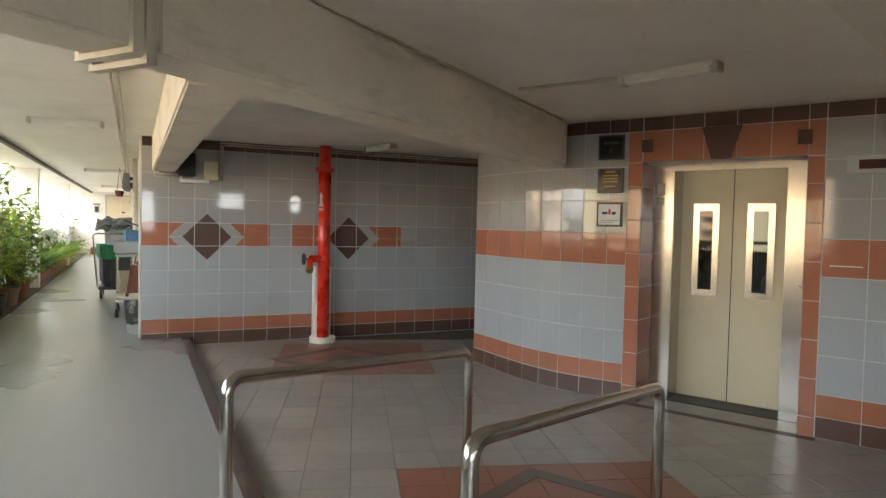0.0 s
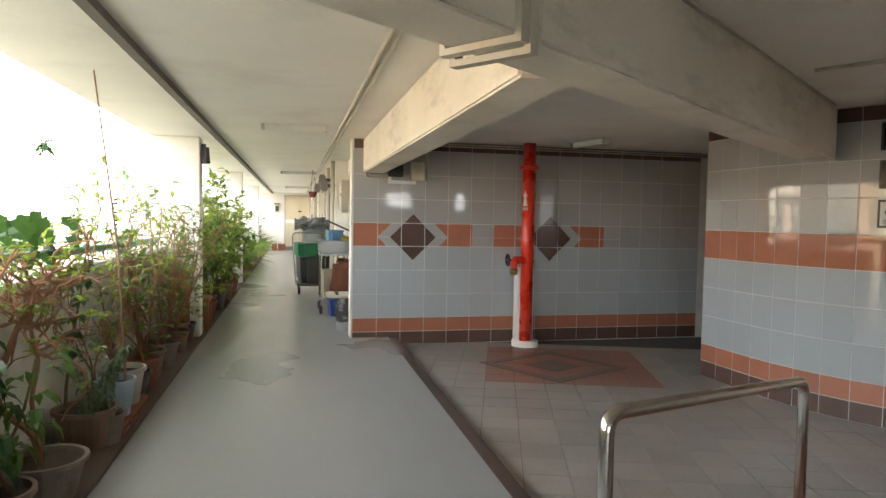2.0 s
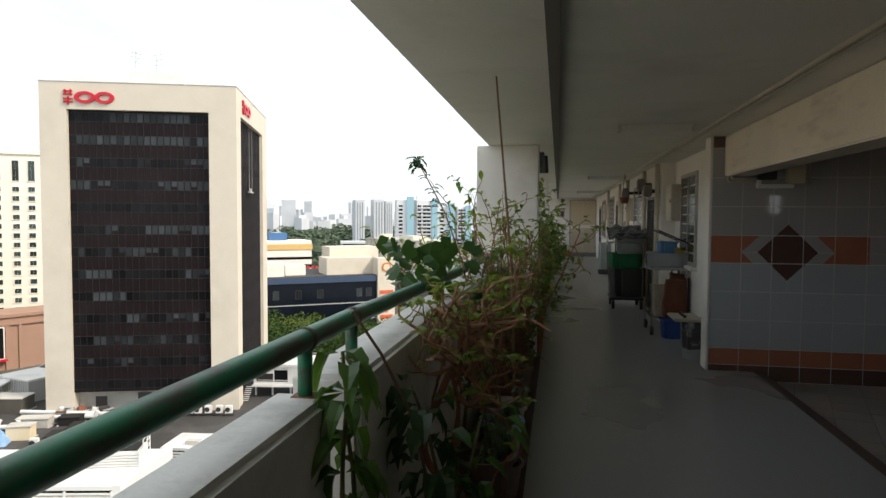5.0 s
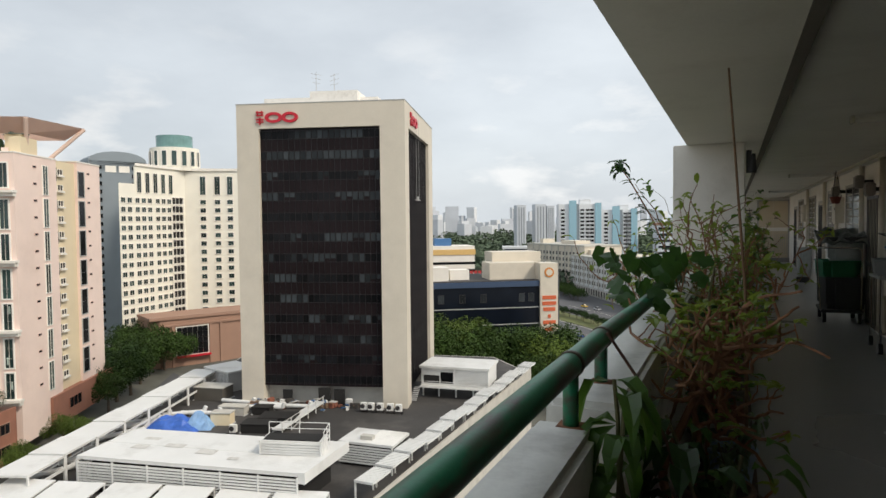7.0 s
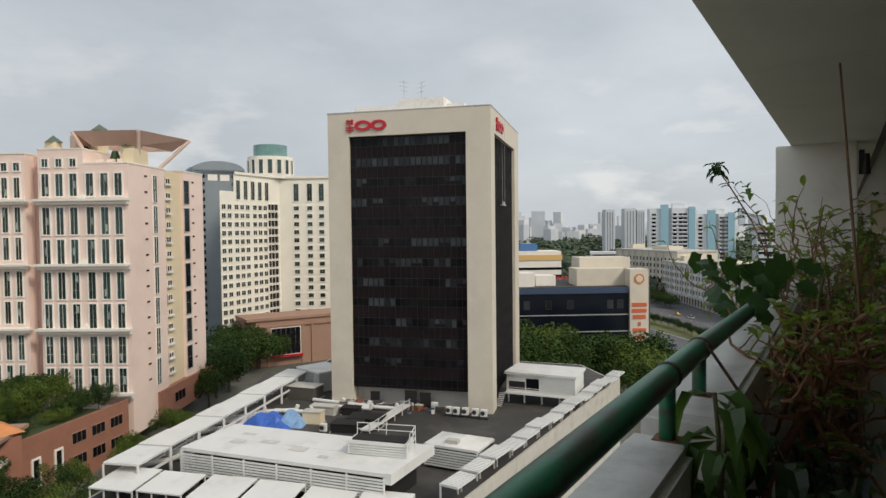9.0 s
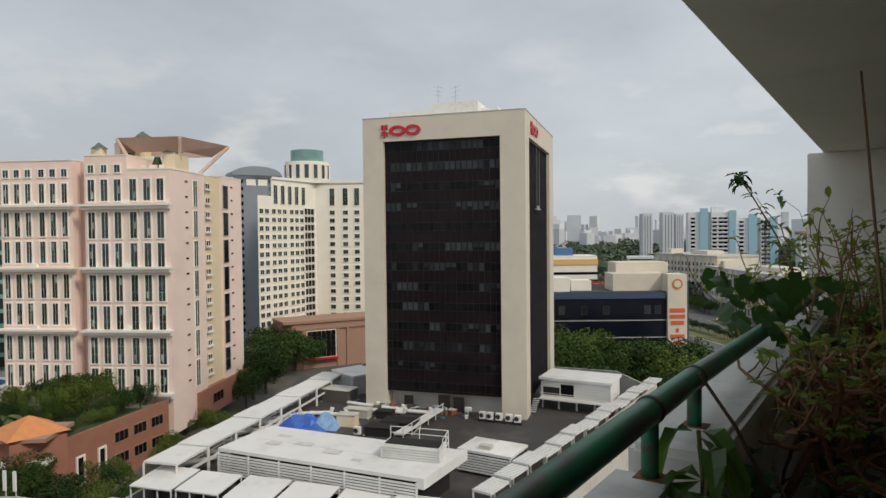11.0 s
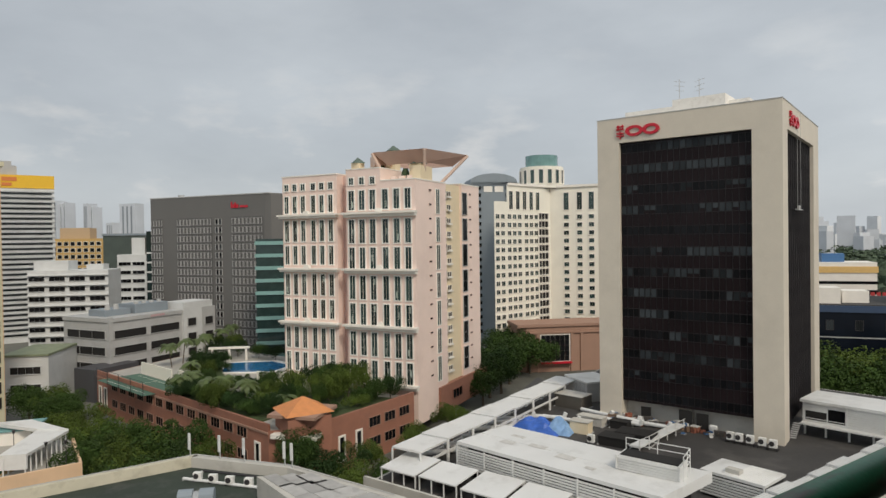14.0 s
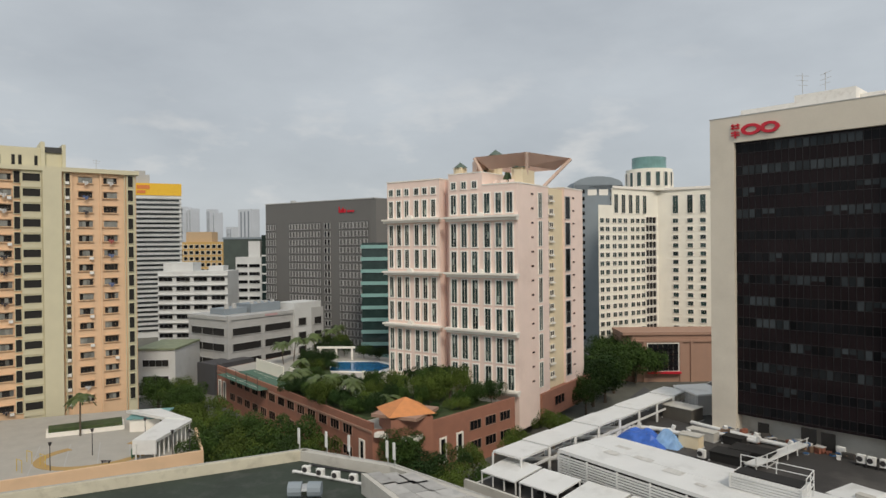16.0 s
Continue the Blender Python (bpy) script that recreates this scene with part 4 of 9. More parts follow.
for j in range(17):
    part("bar", B((0.1 + j * 0.46, -0.12, 0, 0.17 + j * 0.46, -0.04, 3.4)), ROOF_WHITE, ls)

rj = random.Random(7)
tarp = tagged(part("tarpaulin", bmesh.new(), BLUE_TARP), "crumpled blue tarpaulin over stored goods on the roof", "tarpaulin")
bm = bmesh.new()
bmesh.ops.create_grid(bm, x_segments=14, y_segments=8, size=0.5)
for v in bm.verts:
    e = min(1.0, 3.0 * (0.5 - max(abs(v.co.x), abs(v.co.y))))
    v.co = Vector((v.co.x * 8.5, v.co.y * 4.6, e * (1.7 + 0.9 * noise.noise(v.co * 5.0))))
bm.to_mesh(tarp.data)
bm.free()
bmesh_light = bmesh.new()
bmesh.ops.create_grid(bmesh_light, x_segments=10, y_segments=7, size=0.5)
for v in bmesh_light.verts:
    e = min(1.0, 3.0 * (0.5 - max(abs(v.co.x), abs(v.co.y))))
    v.co = Vector((v.co.x * 4.4, v.co.y * 3.4, e * (1.9 + 1.0 * noise.noise(v.co * 5.0 + Vector((9, 0, 0))))))
t2 = tagged(part("tarpaulin", bmesh_light, mat("faded_blue_tarpaulin", (0.22, 0.38, 0.62), 0.5, var=0.25, scale=1.0, bump=0.5)), "faded light blue tarpaulin over stored goods on the roof", "tarpaulin")
t2.matrix_basis = pose(-73.2, 73.3, PODZ + 0.06, 0, 0, 25)
tarp.matrix_basis = pose(-76.4, 71.6, PODZ + 0.06, 0, 0, 25)


def roof_clutter(kind, x, y, rot):
    if kind == "ac":
        t = thing("condenser_unit", "white air-conditioning condenser on a roof frame", "air conditioner", (x, y, PODZ + 0.05), rot, group="roof condensers")
        part("case", B((-0.5, -0.3, 0.4, 0.5, 0.3, 1.5), bevel=0.03), WHITE, t)
        part("fan_grille", C(((-0.15, -0.32, 0.95), (-0.15, -0.30, 0.95), 0.36), n=16), MULLION, t, "round fan grille")
        part("stand", B((-0.6, -0.4, 0, -0.5, 0.4, 0.4), (0.5, -0.4, 0, 0.6, 0.4, 0.4), (-0.9, -0.45, 0.34, 0.9, -0.38, 0.4)), MULLION, t)
    else:
        t = thing("duct", "white insulated roof duct", "duct", (x, y, PODZ + 0.05), rot, group="roof ducts")
        part("duct_run", C(((-3, 0, 0.5), (3, 0, 0.5), 0.32), n=12), ROOF_WHITE, t)
        part("elbow", C(((3, 0, 0.5), (3.3, 0, 1.3), 0.32), n=12), ROOF_WHITE, t)
        part("support", B((-2.2, -0.2, 0, -2.0, 0.2, 0.3), (2.0, -0.2, 0, 2.2, 0.2, 0.3)), MULLION, t)
    return t


for x, y in ((-53.6, 89.4), (-52.2, 89.8), (-50.6, 90.1), (-49.2, 90.3), (-54.8, 89.2), (-66.0, 72.5)):
    roof_clutter("ac", x, y, 17)
GOODS = [mat("stored_%s" % n_, c_, 0.75, var=0.25, scale=1.5, rnd=0.3) for n_, c_ in (("brown_carton", (0.22, 0.14, 0.09)), ("grey_sheet", (0.34, 0.33, 0.31)), ("white_bag", (0.62, 0.61, 0.58)), ("dark_scrap", (0.05, 0.045, 0.04)), ("red_brown_scrap", (0.22, 0.08, 0.05)), ("blue_drum", (0.06, 0.16, 0.34)))]
for i in range(58):
    s = rj.random()
    x, y = -73.5 + 16.5 * s, 86.2 + 5.0 * s
    spread = abs(rj.gauss(0, 0.9))
    t = thing("storage_crate", "weathered goods stored at the tower foot on the roof", "crate", (x + 0.3 * spread, y - 0.95 * spread, PODZ + 0.05), rj.uniform(0, 90), group="stored goods")
    w_, d_, h_ = rj.uniform(0.25, 0.7), rj.uniform(0.2, 0.5), rj.uniform(0.25, 1.3) * max(0.35, 1 - 0.25 * spread)
    cb = B((-w_, -d_, 0, w_, d_, h_), bevel=0.05)
    for v_ in cb.verts:
        v_.co += Vector((rj.gauss(0, 0.05), rj.gauss(0, 0.05), rj.gauss(0, 0.03) if v_.co.z > 0.1 else 0))
    part("crate_box", cb, rj.choice(GOODS), t)
    if i % 3 == 0:
        part("lid", B((-w_ * 1.1, -d_ * 1.1, h_, w_ * 1.1, d_ * 1.1, h_ + 0.06)), rj.choice(GOODS), t)
for x, y, r in ((-80, 66, 70), (-78, 62, 70), (-82, 72, 65), (-76.2, 84.9, 6), (-71.5, 85.6, 10), (-66.5, 86.2, 16), (-70, 84.0, 17), (-76.5, 57.5, 75), (-79.5, 76.5, 40), (-77.2, 77.6, 20), (-81.4, 69.5, 68), (-75.3, 53.2, 72)):
    roof_clutter("duct", x, y, r)
for x, y, w, d, h, r, m in ((-64.0, 75.6, 4.4, 3.0, 1.2, 20, SHADE_TANK_BLACK), (-63.2, 79.0, 5.2, 3.2, 1.3, 20, SHADE_TANK_BLACK), (-69.0, 82.4, 2.8, 1.8, 1.1, 17, SHADE_TANK_BLACK), (-71.0, 75.8, 3.0, 1.8, 1.8, 20, PALE_YELLOW), (-73.0, 80.4, 4.2, 1.8, 1.3, 15, CONC_LIGHT), (-82.6, 86.2, 5.4, 3.4, 2.2, 12, mat("brown_grey_roof_unit", (0.10, 0.09, 0.075), 0.7, var=0.15, scale=0.8))):
    t = thing("tank_unit", "boxy roof plant unit with a lid", "plant unit", (x, y, PODZ + 0.05), r, group="roof plant units")
    part("case", B((-w / 2, -d / 2, 0, w / 2, d / 2, h), bevel=0.05), m, t)
    part("lid", B((-w / 2 - 0.1, -d / 2 - 0.1, h, w / 2 + 0.1, d / 2 + 0.1, h + 0.12)), SHADE_TANK_BLACK if m == SHADE_TANK_BLACK else CONC_LIGHT, t)
    part("skid", B((-w / 2 - 0.15, -d / 2 - 0.15, 0, -w / 2 + 0.1, d / 2 + 0.15, 0.12), (w / 2 - 0.1, -d / 2 - 0.15, 0, w / 2 + 0.15, d / 2 + 0.15, 0.12)), GREY_F, t)
wk = thing("roof_walkway", "white steel walkway bridging roof pipes", "walkway", (-59.9, 74.4, PODZ + 0.05), 101)
part("deck", B((0, -0.8, 0.8, 14.5, 0.8, 1.0)), ROOF_WHITE, wk)
for j in range(6):
    part("post", B((j * 2.8, -0.8, 0, j * 2.8 + 0.12, -0.68, 1.9)), ROOF_WHITE, wk)
part("handrail", B((0, -0.8, 1.85, 14.5, -0.74, 1.92)), ROOF_WHITE, wk)

# the pink hotel block
W = 38.6
pk = building("pink_hotel", "pink hotel tower with tall green windows and white ledges", (-162.10, 64.35, -41.0), 29, "hotel")
part("bay", B((-0.8, 0.8, 0, 16.1, 37.0, 59.3)), PINK, pk)
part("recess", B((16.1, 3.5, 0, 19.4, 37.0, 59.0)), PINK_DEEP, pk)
part("bay", B((19.4, 0, 0, W, 16.0, 56.9)), PINK, pk)
part("bay", B((19.41, 0.01, 56.9, 29.1, 13.0, 60.0)), PINK, pk)
part("recess", B((19.4, 16.0, 0, W - 0.7, 25.7, 57.0)), PALE_YELLOW, pk)
part("bay", B((19.4, 25.7, 0, W - 0.1, 37.5, 57.4)), PINK, pk)
part("coping", B((-0.95, 0.65, 59.3, 16.2, 37.1, 59.6)), TRIM, pk)
part("coping", B((19.3, -0.1, 60.0, 29.2, 13.1, 60.25)), TRIM, pk)
part("coping", B((29.11, -0.1, 56.9, W + 0.1, 16.1, 57.2)), TRIM, pk)
part("coping", B((W - 9, 25.6, 57.4, W, 37.6, 57.7)), TRIM, pk)
part("brick_base", B((W - 2, 10.5, 0, W + 0.6, 42.0, 6.5)), BRICK_F, pk)
FRAME_W = mat("white_window_surround", (0.88, 0.85, 0.79), 0.6, var=0.04, scale=0.4)


def tall_window(w, h):
    """A tall hotel window: white surround and sunk panes in three lights."""
    return win_mesh("window", w, h, FRAME_W, GLASS_GR, 0.26, 2, 3, 0.24)


small = win_mesh("window", 1.3, 1.6, FRAME_W, GLASS_GR, 0.24, 2, 1, 0.22)
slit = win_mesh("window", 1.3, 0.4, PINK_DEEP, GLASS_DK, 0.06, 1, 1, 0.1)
strip = win_mesh("window", 1.9, 5.9, FRAME_W, GLASS_GR, 0.14, 2, 4, 0.2)
strip2 = win_mesh("window", 2.9, 5.7, GREY_F, GLASS_DK, 0.14, 1, 2, 0.2)
sq = win_mesh("window", 2.2, 1.1, TRIM, GLASS_DK, 0.1, 2, 1, 0.3)
curtain = mesh_of("curtain", B((-0.5, -0.115, 0, -0.08, -0.085, 1.5)), mat("pale_green_curtain", (0.32, 0.38, 0.34), 0.8, var=0.2, scale=0.6, rnd=0.3))
LEFT_ROWS = [(50.1, 4.2)] + [(z_ - 13.5 * k, h_) for k in range(4) for z_, h_ in ((42.9, 5.2), (37.1, 4.6)) if z_ - 13.5 * k > 2]
RIGHT_ROWS = [(50.3, 4.6)] + [(z_ - 13.5 * k, h_) for k in range(4) for z_, h_ in ((42.3, 5.6), (36.2, 5.0)) if z_ - 13.5 * k > 2]
rp = random.Random(31)
for cols, rows, y_, w_ in (((0.6, 3.2, 5.8, 9.0, 11.6, 14.3), LEFT_ROWS, 0.8, 1.25), ((21.0, 24.0, 27.0, 30.5, 33.6, 36.6), RIGHT_ROWS, 0.0, 1.55)):
    meshes = {h_: tall_window(w_, h_) for z_, h_ in rows}
    for x in cols:
        for z, h_ in rows:
            put(meshes[h_], pk, x, y_, z)
            if rp.random() < 0.55:
                put(curtain, pk, x + rp.choice((0, 0.55)), y_, z + h_ * rp.choice((0.1, 0.36, 0.62)), 0, "curtain")
for x in (0.6, 3.2, 5.8, 9.0, 11.6, 14.3):
    put(small, pk, x, 0.8, 55.8)
for x in (21.0, 24.0, 27.0):
    put(small, pk, x, 0.0, 56.4)
for x in (31.0, 33.2, 35.4):
    part("roof_hood", B((x - 0.7, 3.0, 57.2, x + 0.7, 4.0, 58.2)), PINK, pk)
for z in (49.7, 36.2, 22.7, 9.2):
    part("ledge", B((-1.2, -0.5, z - 1.0, 16.6, 0.9, z - 0.45), (-1.5, -0.9, z - 0.45, 17.0, 0.9, z)), TRIM, pk, "white projecting ledge")
    part("ledge", B((19.1, -1.0, z - 1.2, W + 0.2, 0.1, z - 0.5), (18.8, -1.6, z - 0.5, W + 0.4, 0.1, z)), TRIM, pk, "white projecting ledge")
    for x in (7.4, 28.8):
        part("ledge_scroll", C(((x, -0.6, z), (x, 0.3, z), 0.9), n=16), TRIM, pk, "rounded ledge centre")
for k in range(7):
    put(strip, pk, W, 11.2, 49.3 - 6.85 * k, 90)
    put(strip2, pk, W - 0.1, 27.4, 49.5 - 6.85 * k, 90)
for k in range(14):
    z = 54.6 - 3.43 * k
    put(slit, pk, W, 7.2, z, 90)
    put(slit, pk, W - 0.1, 31.2, z + 0.3, 90)
    put(sq, pk, W - 0.7, 18.6, z - 0.6, 90)
    part("sill_box", B((W - 0.7, 17.3, z - 1.1, W - 0.1, 20.0, z - 0.75)), TRIM, pk)
    if k % 2 == 0:
        part("side_window", B((W - 0.7, 15.99, z - 2.0, W - 0.45, 17.1, z + 0.9)), GLASS_DK, pk)
put(win_mesh("window", 5.5, 2.2, BRICK_F, GLASS_DK, 0.15, 3, 1, 0.2), pk, W + 0.6, 20, 2.4, 90)
CANOPY = mat("pink_brown_roof_canopy", (0.62, 0.46, 0.38), 0.7, var=0.06, scale=0.3)
hi = [(24.5, 4.0), (39.0, 4.0), (42.5, 21.0), (24.5, 21.0)]
lo = [(27.5, 6.2), (38.0, 6.2), (39.6, 18.2), (27.5, 18.2)]
band = bmesh.new()                          # flared roof canopy, a hollow frame on slanting struts
for a in range(4):
    b = (a + 1) % 4
    band.faces.new([band.verts.new((*p_, z_)) for p_, z_ in ((lo[a], 61.4), (lo[b], 61.4), (hi[b], 64.4), (hi[a], 64.4))])
bmesh.ops.solidify(band, geom=band.faces[:], thickness=0.35)
canopy = part("roof_canopy", band, CANOPY, pk, "flared pink-brown roof canopy")
for (hx, hy), (lx, ly) in zip(hi, lo):
    part("strut", tube([(hx, hy, 64.2), (min(lx, 37.6), min(ly + 0.4, 15.2), 57.0)], 0.42, 6), CANOPY, canopy)
part("left_return", prism([(20.8, 9.0), (24.6, 5.0), (24.6, 12.0)], 61.2, 64.0), CANOPY, canopy)
GREEN_TILE = mat("grey_green_roof", (0.10, 0.14, 0.115), 0.7, var=0.12, scale=1)
for x, y, s, z0, z1 in ((19.0, 6.0, 1.6, 59.5, 62.3), (27.0, 10.0, 1.7, 60.0, 65.2), (35.0, 8.0, 2.0, 57.0, 61.3)):
    part("gazebo_room", B((x - s * 0.75, y - s * 0.75, z0, x + s * 0.75, y + s * 0.75, z1)), PALE_YELLOW, pk)
    part("gazebo_roof", C(((x, y, z1), (x, y, z1 + 1.5), s * 1.4, 0.05), n=4), GREEN_TILE, pk, "grey-green pyramid roof")
part("stair_head", B((36.2, 3.0, 56.9, 38.4, 9.0, 60.4)), PALE_YELLOW, pk)
part("roof_planting", C(((25.0, 8.0, 60.2), (25.0, 8.0, 61.6), 1.4, 0.4), ((31.0, 9.0, 57.0), (31.0, 9.0, 60.6), 1.8, 0.6), n=9), mat("leaf_deep_planting", (0.03, 0.06, 0.02), 0.7, var=0.5, scale=2), pk, "dark roof planting")

# its brick podium with a roof garden
gp = building("brick_podium", "red-brown brick podium with square windows and a roof garden", (0, 0, 0), 0)
part("podium_block", prism([(-203, 26), (-121.5, 45.0), (-117.5, 55.5), (-127, 81), (-162, 66), (-190, 80), (-228, 66)], GROUND, -34.0), BRICK_F, gp)
part("garden_deck", prism([(-202.4, 26.6), (-122, 45.5), (-118.2, 55.7), (-127.6, 80.4), (-162, 65.4), (-190, 79.5), (-227.4, 66)], -33.998, -33.9), PAVE, gp, "pale paved garden deck")
part("parapet_wall", prism([(-203, 26), (-121.5, 45.0), (-121.8, 45.5), (-202.9, 26.5)], -34, -32.7), BRICK_F, gp)
part("parapet_wall", prism([(-117.5, 55.5), (-127, 81), (-127.5, 80.9), (-118.1, 55.6)], -34, -32.7), BRICK_F, gp)
wq = win_mesh("window", 3.5, 1.9, PLUM, GLASS_DK, 0.12, 3, 1, 0.15)
wv = win_mesh("window", 1.3, 4.6, TRIM, GLASS_DK, 0.35, 1, 1, 0.25)
u = Vector((81.5, 19.0, 0)).normalized()
for k in range(13):
    v = Vector((-203, 26, 0)) + u * (12 + k * 5.2)
    for z in (-36.6, -41.0):
        put(wq, gp, v.x, v.y, z, math.degrees(math.atan2(u.y, u.x)))
for k, s in enumerate((2.5, 6.0, 80.0)):
    v = Vector((-203, 26, 0)) + u * s
    put(wv, gp, v.x, v.y, -41.5, math.degrees(math.atan2(u.y, u.x)))
u2 = Vector((-9.5, 25.5, 0)).normalized()
for k in range(5):
    v = Vector((-117.5, 55.5, 0)) + u2 * (3.5 + k * 5.0)
    for z in (-37.0, -41.2):
        put(wq if k > 1 else wv, gp, v.x, v.y, z if k > 1 else -41.5, math.degrees(math.atan2(u2.y, u2.x)))
        if k < 2:
            break
part("string_course", prism([(-203.1, 25.8), (-121.5, 44.8), (-121.5, 45.0), (-203, 26)], -34.6, -34.2), PLUM, gp)
LAWN = mat("garden_ground_cover", (0.045, 0.070, 0.022), 0.9, var=0.45, scale=0.5, grain=6, bump=0.6, dark=(0.11, 0.10, 0.06), stain=0.5, stain_scale=0.3)
for poly in ([(-166, 36), (-128, 45.5), (-131, 52), (-150, 50), (-165, 45)], [(-150, 53), (-124, 50), (-121, 58), (-128, 76), (-140, 70), (-146, 62)], [(-198, 50), (-170, 46), (-168, 52), (-182, 54), (-196, 58)], [(-168, 54), (-154, 53), (-152, 60), (-162, 64), (-170, 62)]):
    part("planting_bed", prism(poly, -33.898, -33.55), LAWN, gp, "dark green planting bed")
tur = building("turret", "brick corner turret under an orange pyramid roof", (-119.6, 51.2, -44.0), 40, "turret")
part("wall", B((-4.2, -4.2, 0, 4.2, 4.2, 13.0)), BRICK_F, tur)
part("band", B((-4.5, -4.5, 9.0, 4.5, 4.5, 9.8)), TRIM, tur, "white string course")
part("cornice", B((-4.9, -4.9, 13.0, 4.9, 4.9, 13.6)), PLUM, tur)
part("roof", C(((0, 0, 13.6), (0, 0, 16.2), 6.6, 0.1), n=4), ORANGE_ROOF, tur, "orange pyramid roof")
tur.children[-1].rotation_euler = (0, 0, radians(45))
pool = tagged(part("pool", prism([(-196, 60), (-184, 54), (-176, 66), (-181, 73), (-190, 71)], -33.9, -33.7), POOL), "curved blue swimming pool on the garden deck", "pool")
structure("pool_deck", prism([(-198, 60), (-184, 51.5), (-173, 66), (-180, 75), (-192, 73)], -33.899, -33.78), TRIM, "pale pool surround", "paving")
court = thing("tennis_court", "green tennis court behind a tall wire fence", "tennis court", (-182, 33.5, -33.9), 13)
part("court_surface", B((-14, -5.5, 0, 14, 5.5, 0.06)), mat("green_court", (0.07, 0.14, 0.10), 0.8, var=0.1, scale=0.3), court)
part("court_line", B((-11, -4.1, 0.061, 11, -4.0, 0.07), (-11, 4.0, 0.061, 11, 4.1, 0.07), (-0.05, -4, 0.061, 0.05, 4, 0.07)), TRIM, court)
for x in (-14, -7, 0, 7, 14):
    part("fence_post", B((x - 0.06, -5.6, 0, x + 0.06, -5.48, 3.4)), MULLION, court)
part("fence_rail", B((-14, -5.58, 3.3, 14, -5.5, 3.38), (-14, -5.58, 1.7, 14, -5.5, 1.76)), MULLION, court)
part("screen_wall", B((-14, 6, 0, 4, 6.3, 3.2), (8, 6, 0, 13, 6.3, 3.6)), CREAM_F, court, "cream screen wall")
perg = thing("pergola", "white concrete pergola by the pool", "pergola", (-203, 57, -33.9), 63)
for x in (0, 5, 10):
    part("column", B((x - 0.3, -0.3, 0, x + 0.3, 0.3, 3.6)), TRIM, perg)
part("lintel", B((-1, -0.5, 3.6, 11, 0.5, 4.2)), TRIM, perg)
structure("garden_wall", prism([(-166, 58), (-140, 72), (-140.4, 72.4), (-166.4, 58.4)], -33.9, -31.2), CREAM_F, "cream retaining wall in the garden", "wall")

# cream hotel with concave wings, and the blue-grey tower behind it
wh = building("cream_hotel", "cream hotel with concave window-gridded wings and a glass-topped drum", (-186.7, 182.4, -44.0), 0, "hotel")
HW = 65.5
pv, pl, pr = Vector((0, 0, 0)), Vector((-183.0 + 186.7, 151.2 - 182.4, 0)), Vector((-160.0 + 186.7, 200.0 - 182.4, 0))
nl = Vector((-10, 8.2, 0))
nr = Vector((-12, 16, 0))
pl2 = pl.lerp(pv, 0.22)
part("wing", prism([(pl2.x, pl2.y), (pv.x, pv.y), ((pv + nl).x, (pv + nl).y), ((pl2 + nl).x, (pl2 + nl).y)], 0, HW), CREAM_F, wh)
part("wing", prism([(pl.x, pl.y), (pl2.x, pl2.y), ((pl2 + nl).x, (pl2 + nl).y), ((pl + nl).x, (pl + nl).y)], 0, HW - 6.0), CREAM_F, wh)
part("wing", prism([(pv.x, pv.y), (pr.x, pr.y), ((pr + nr).x, (pr + nr).y), ((pv + nr).x, (pv + nr).y)], 0, HW), CREAM_F, wh)
wc = win_mesh("window", 1.9, 1.55, TRIM, GLASS_GR, 0.2, 2, 1, 0.25)
wtall = win_mesh("window", 1.9, 6.6, TRIM, GLASS_GR, 0.2, 2, 4, 0.25)
# balcony shade is painted as near-black panes
balc = win_mesh("window", 5.4, 2.2, TRIM, SHADE_TANK_BLACK, 0.3, 3, 1, 0.6)
al = math.degrees(math.atan2(-(pl).y, -(pl).x))
ar = math.degrees(math.atan2(pr.y, pr.x))
for r in range(14):
    z = 13.6 + r * 3.05
    for s in (0.05, 0.14, 0.25, 0.34, 0.43, 0.55, 0.64, 0.73):
        v = pl * (1 - s)
        put(wc, wh, v.x, v.y, z, al)
    for s in (0.2, 0.36, 0.50, 0.66, 0.82):
        v = pr * s
        put(wc, wh, v.x, v.y, z, ar)
    v = pl * 0.13
    put(balc, wh, v.x, v.y - 0.4, z, (al + ar) / 2 + 28)
for s in (0.28, 0.40, 0.52, 0.64, 0.76):
    v = pl * (1 - s)
    put(wtall, wh, v.x, v.y, 56.8, al)
for s in (0.2, 0.36, 0.50, 0.66, 0.82):
    v = pr * s
    put(wtall, wh, v.x, v.y, 56.8, ar)
part("cornice", prism([(pl2.x + .5, pl2.y), (pv.x + .8, pv.y - .4), (pr.x + .5, pr.y), ((pr + nr).x, (pr + nr).y), ((pv + nr).x, (pv + nr).y), ((pl2 + nl).x, (pl2 + nl).y)], HW, HW + 0.9), TRIM, wh)
drum = part("drum", C(((-6, 1.5, HW), (-6, 1.5, HW + 8.4), 8.6), n=32), CREAM_F, wh, "round cream roof drum")
part("drum_glass", C(((-6, 1.5, HW + 8.4), (-6, 1.5, HW + 13.0), 6.4), n=32), mat("pale_green_drum_glass", (0.16, 0.30, 0.29), 0.15, var=0.2, scale=0.4), drum, "pale green glass lantern")
dw = win_mesh("window", 1.6, 5.2, TRIM, GLASS_GR, 0.2, 1, 1, 0.25)
for k in range(16):
    a = 2 * math.pi * k / 16
    instance("window", dw, drum, pose(-6 + 8.62 * math.cos(a), 1.5 + 8.62 * math.sin(a), HW + 1.8, 0, 0, math.degrees(a) + 90))
mall = building("mall_podium", "brown plaster mall podium with a glazed entrance", (-170.2, 147.4, -44.0), 63.5, "mall")
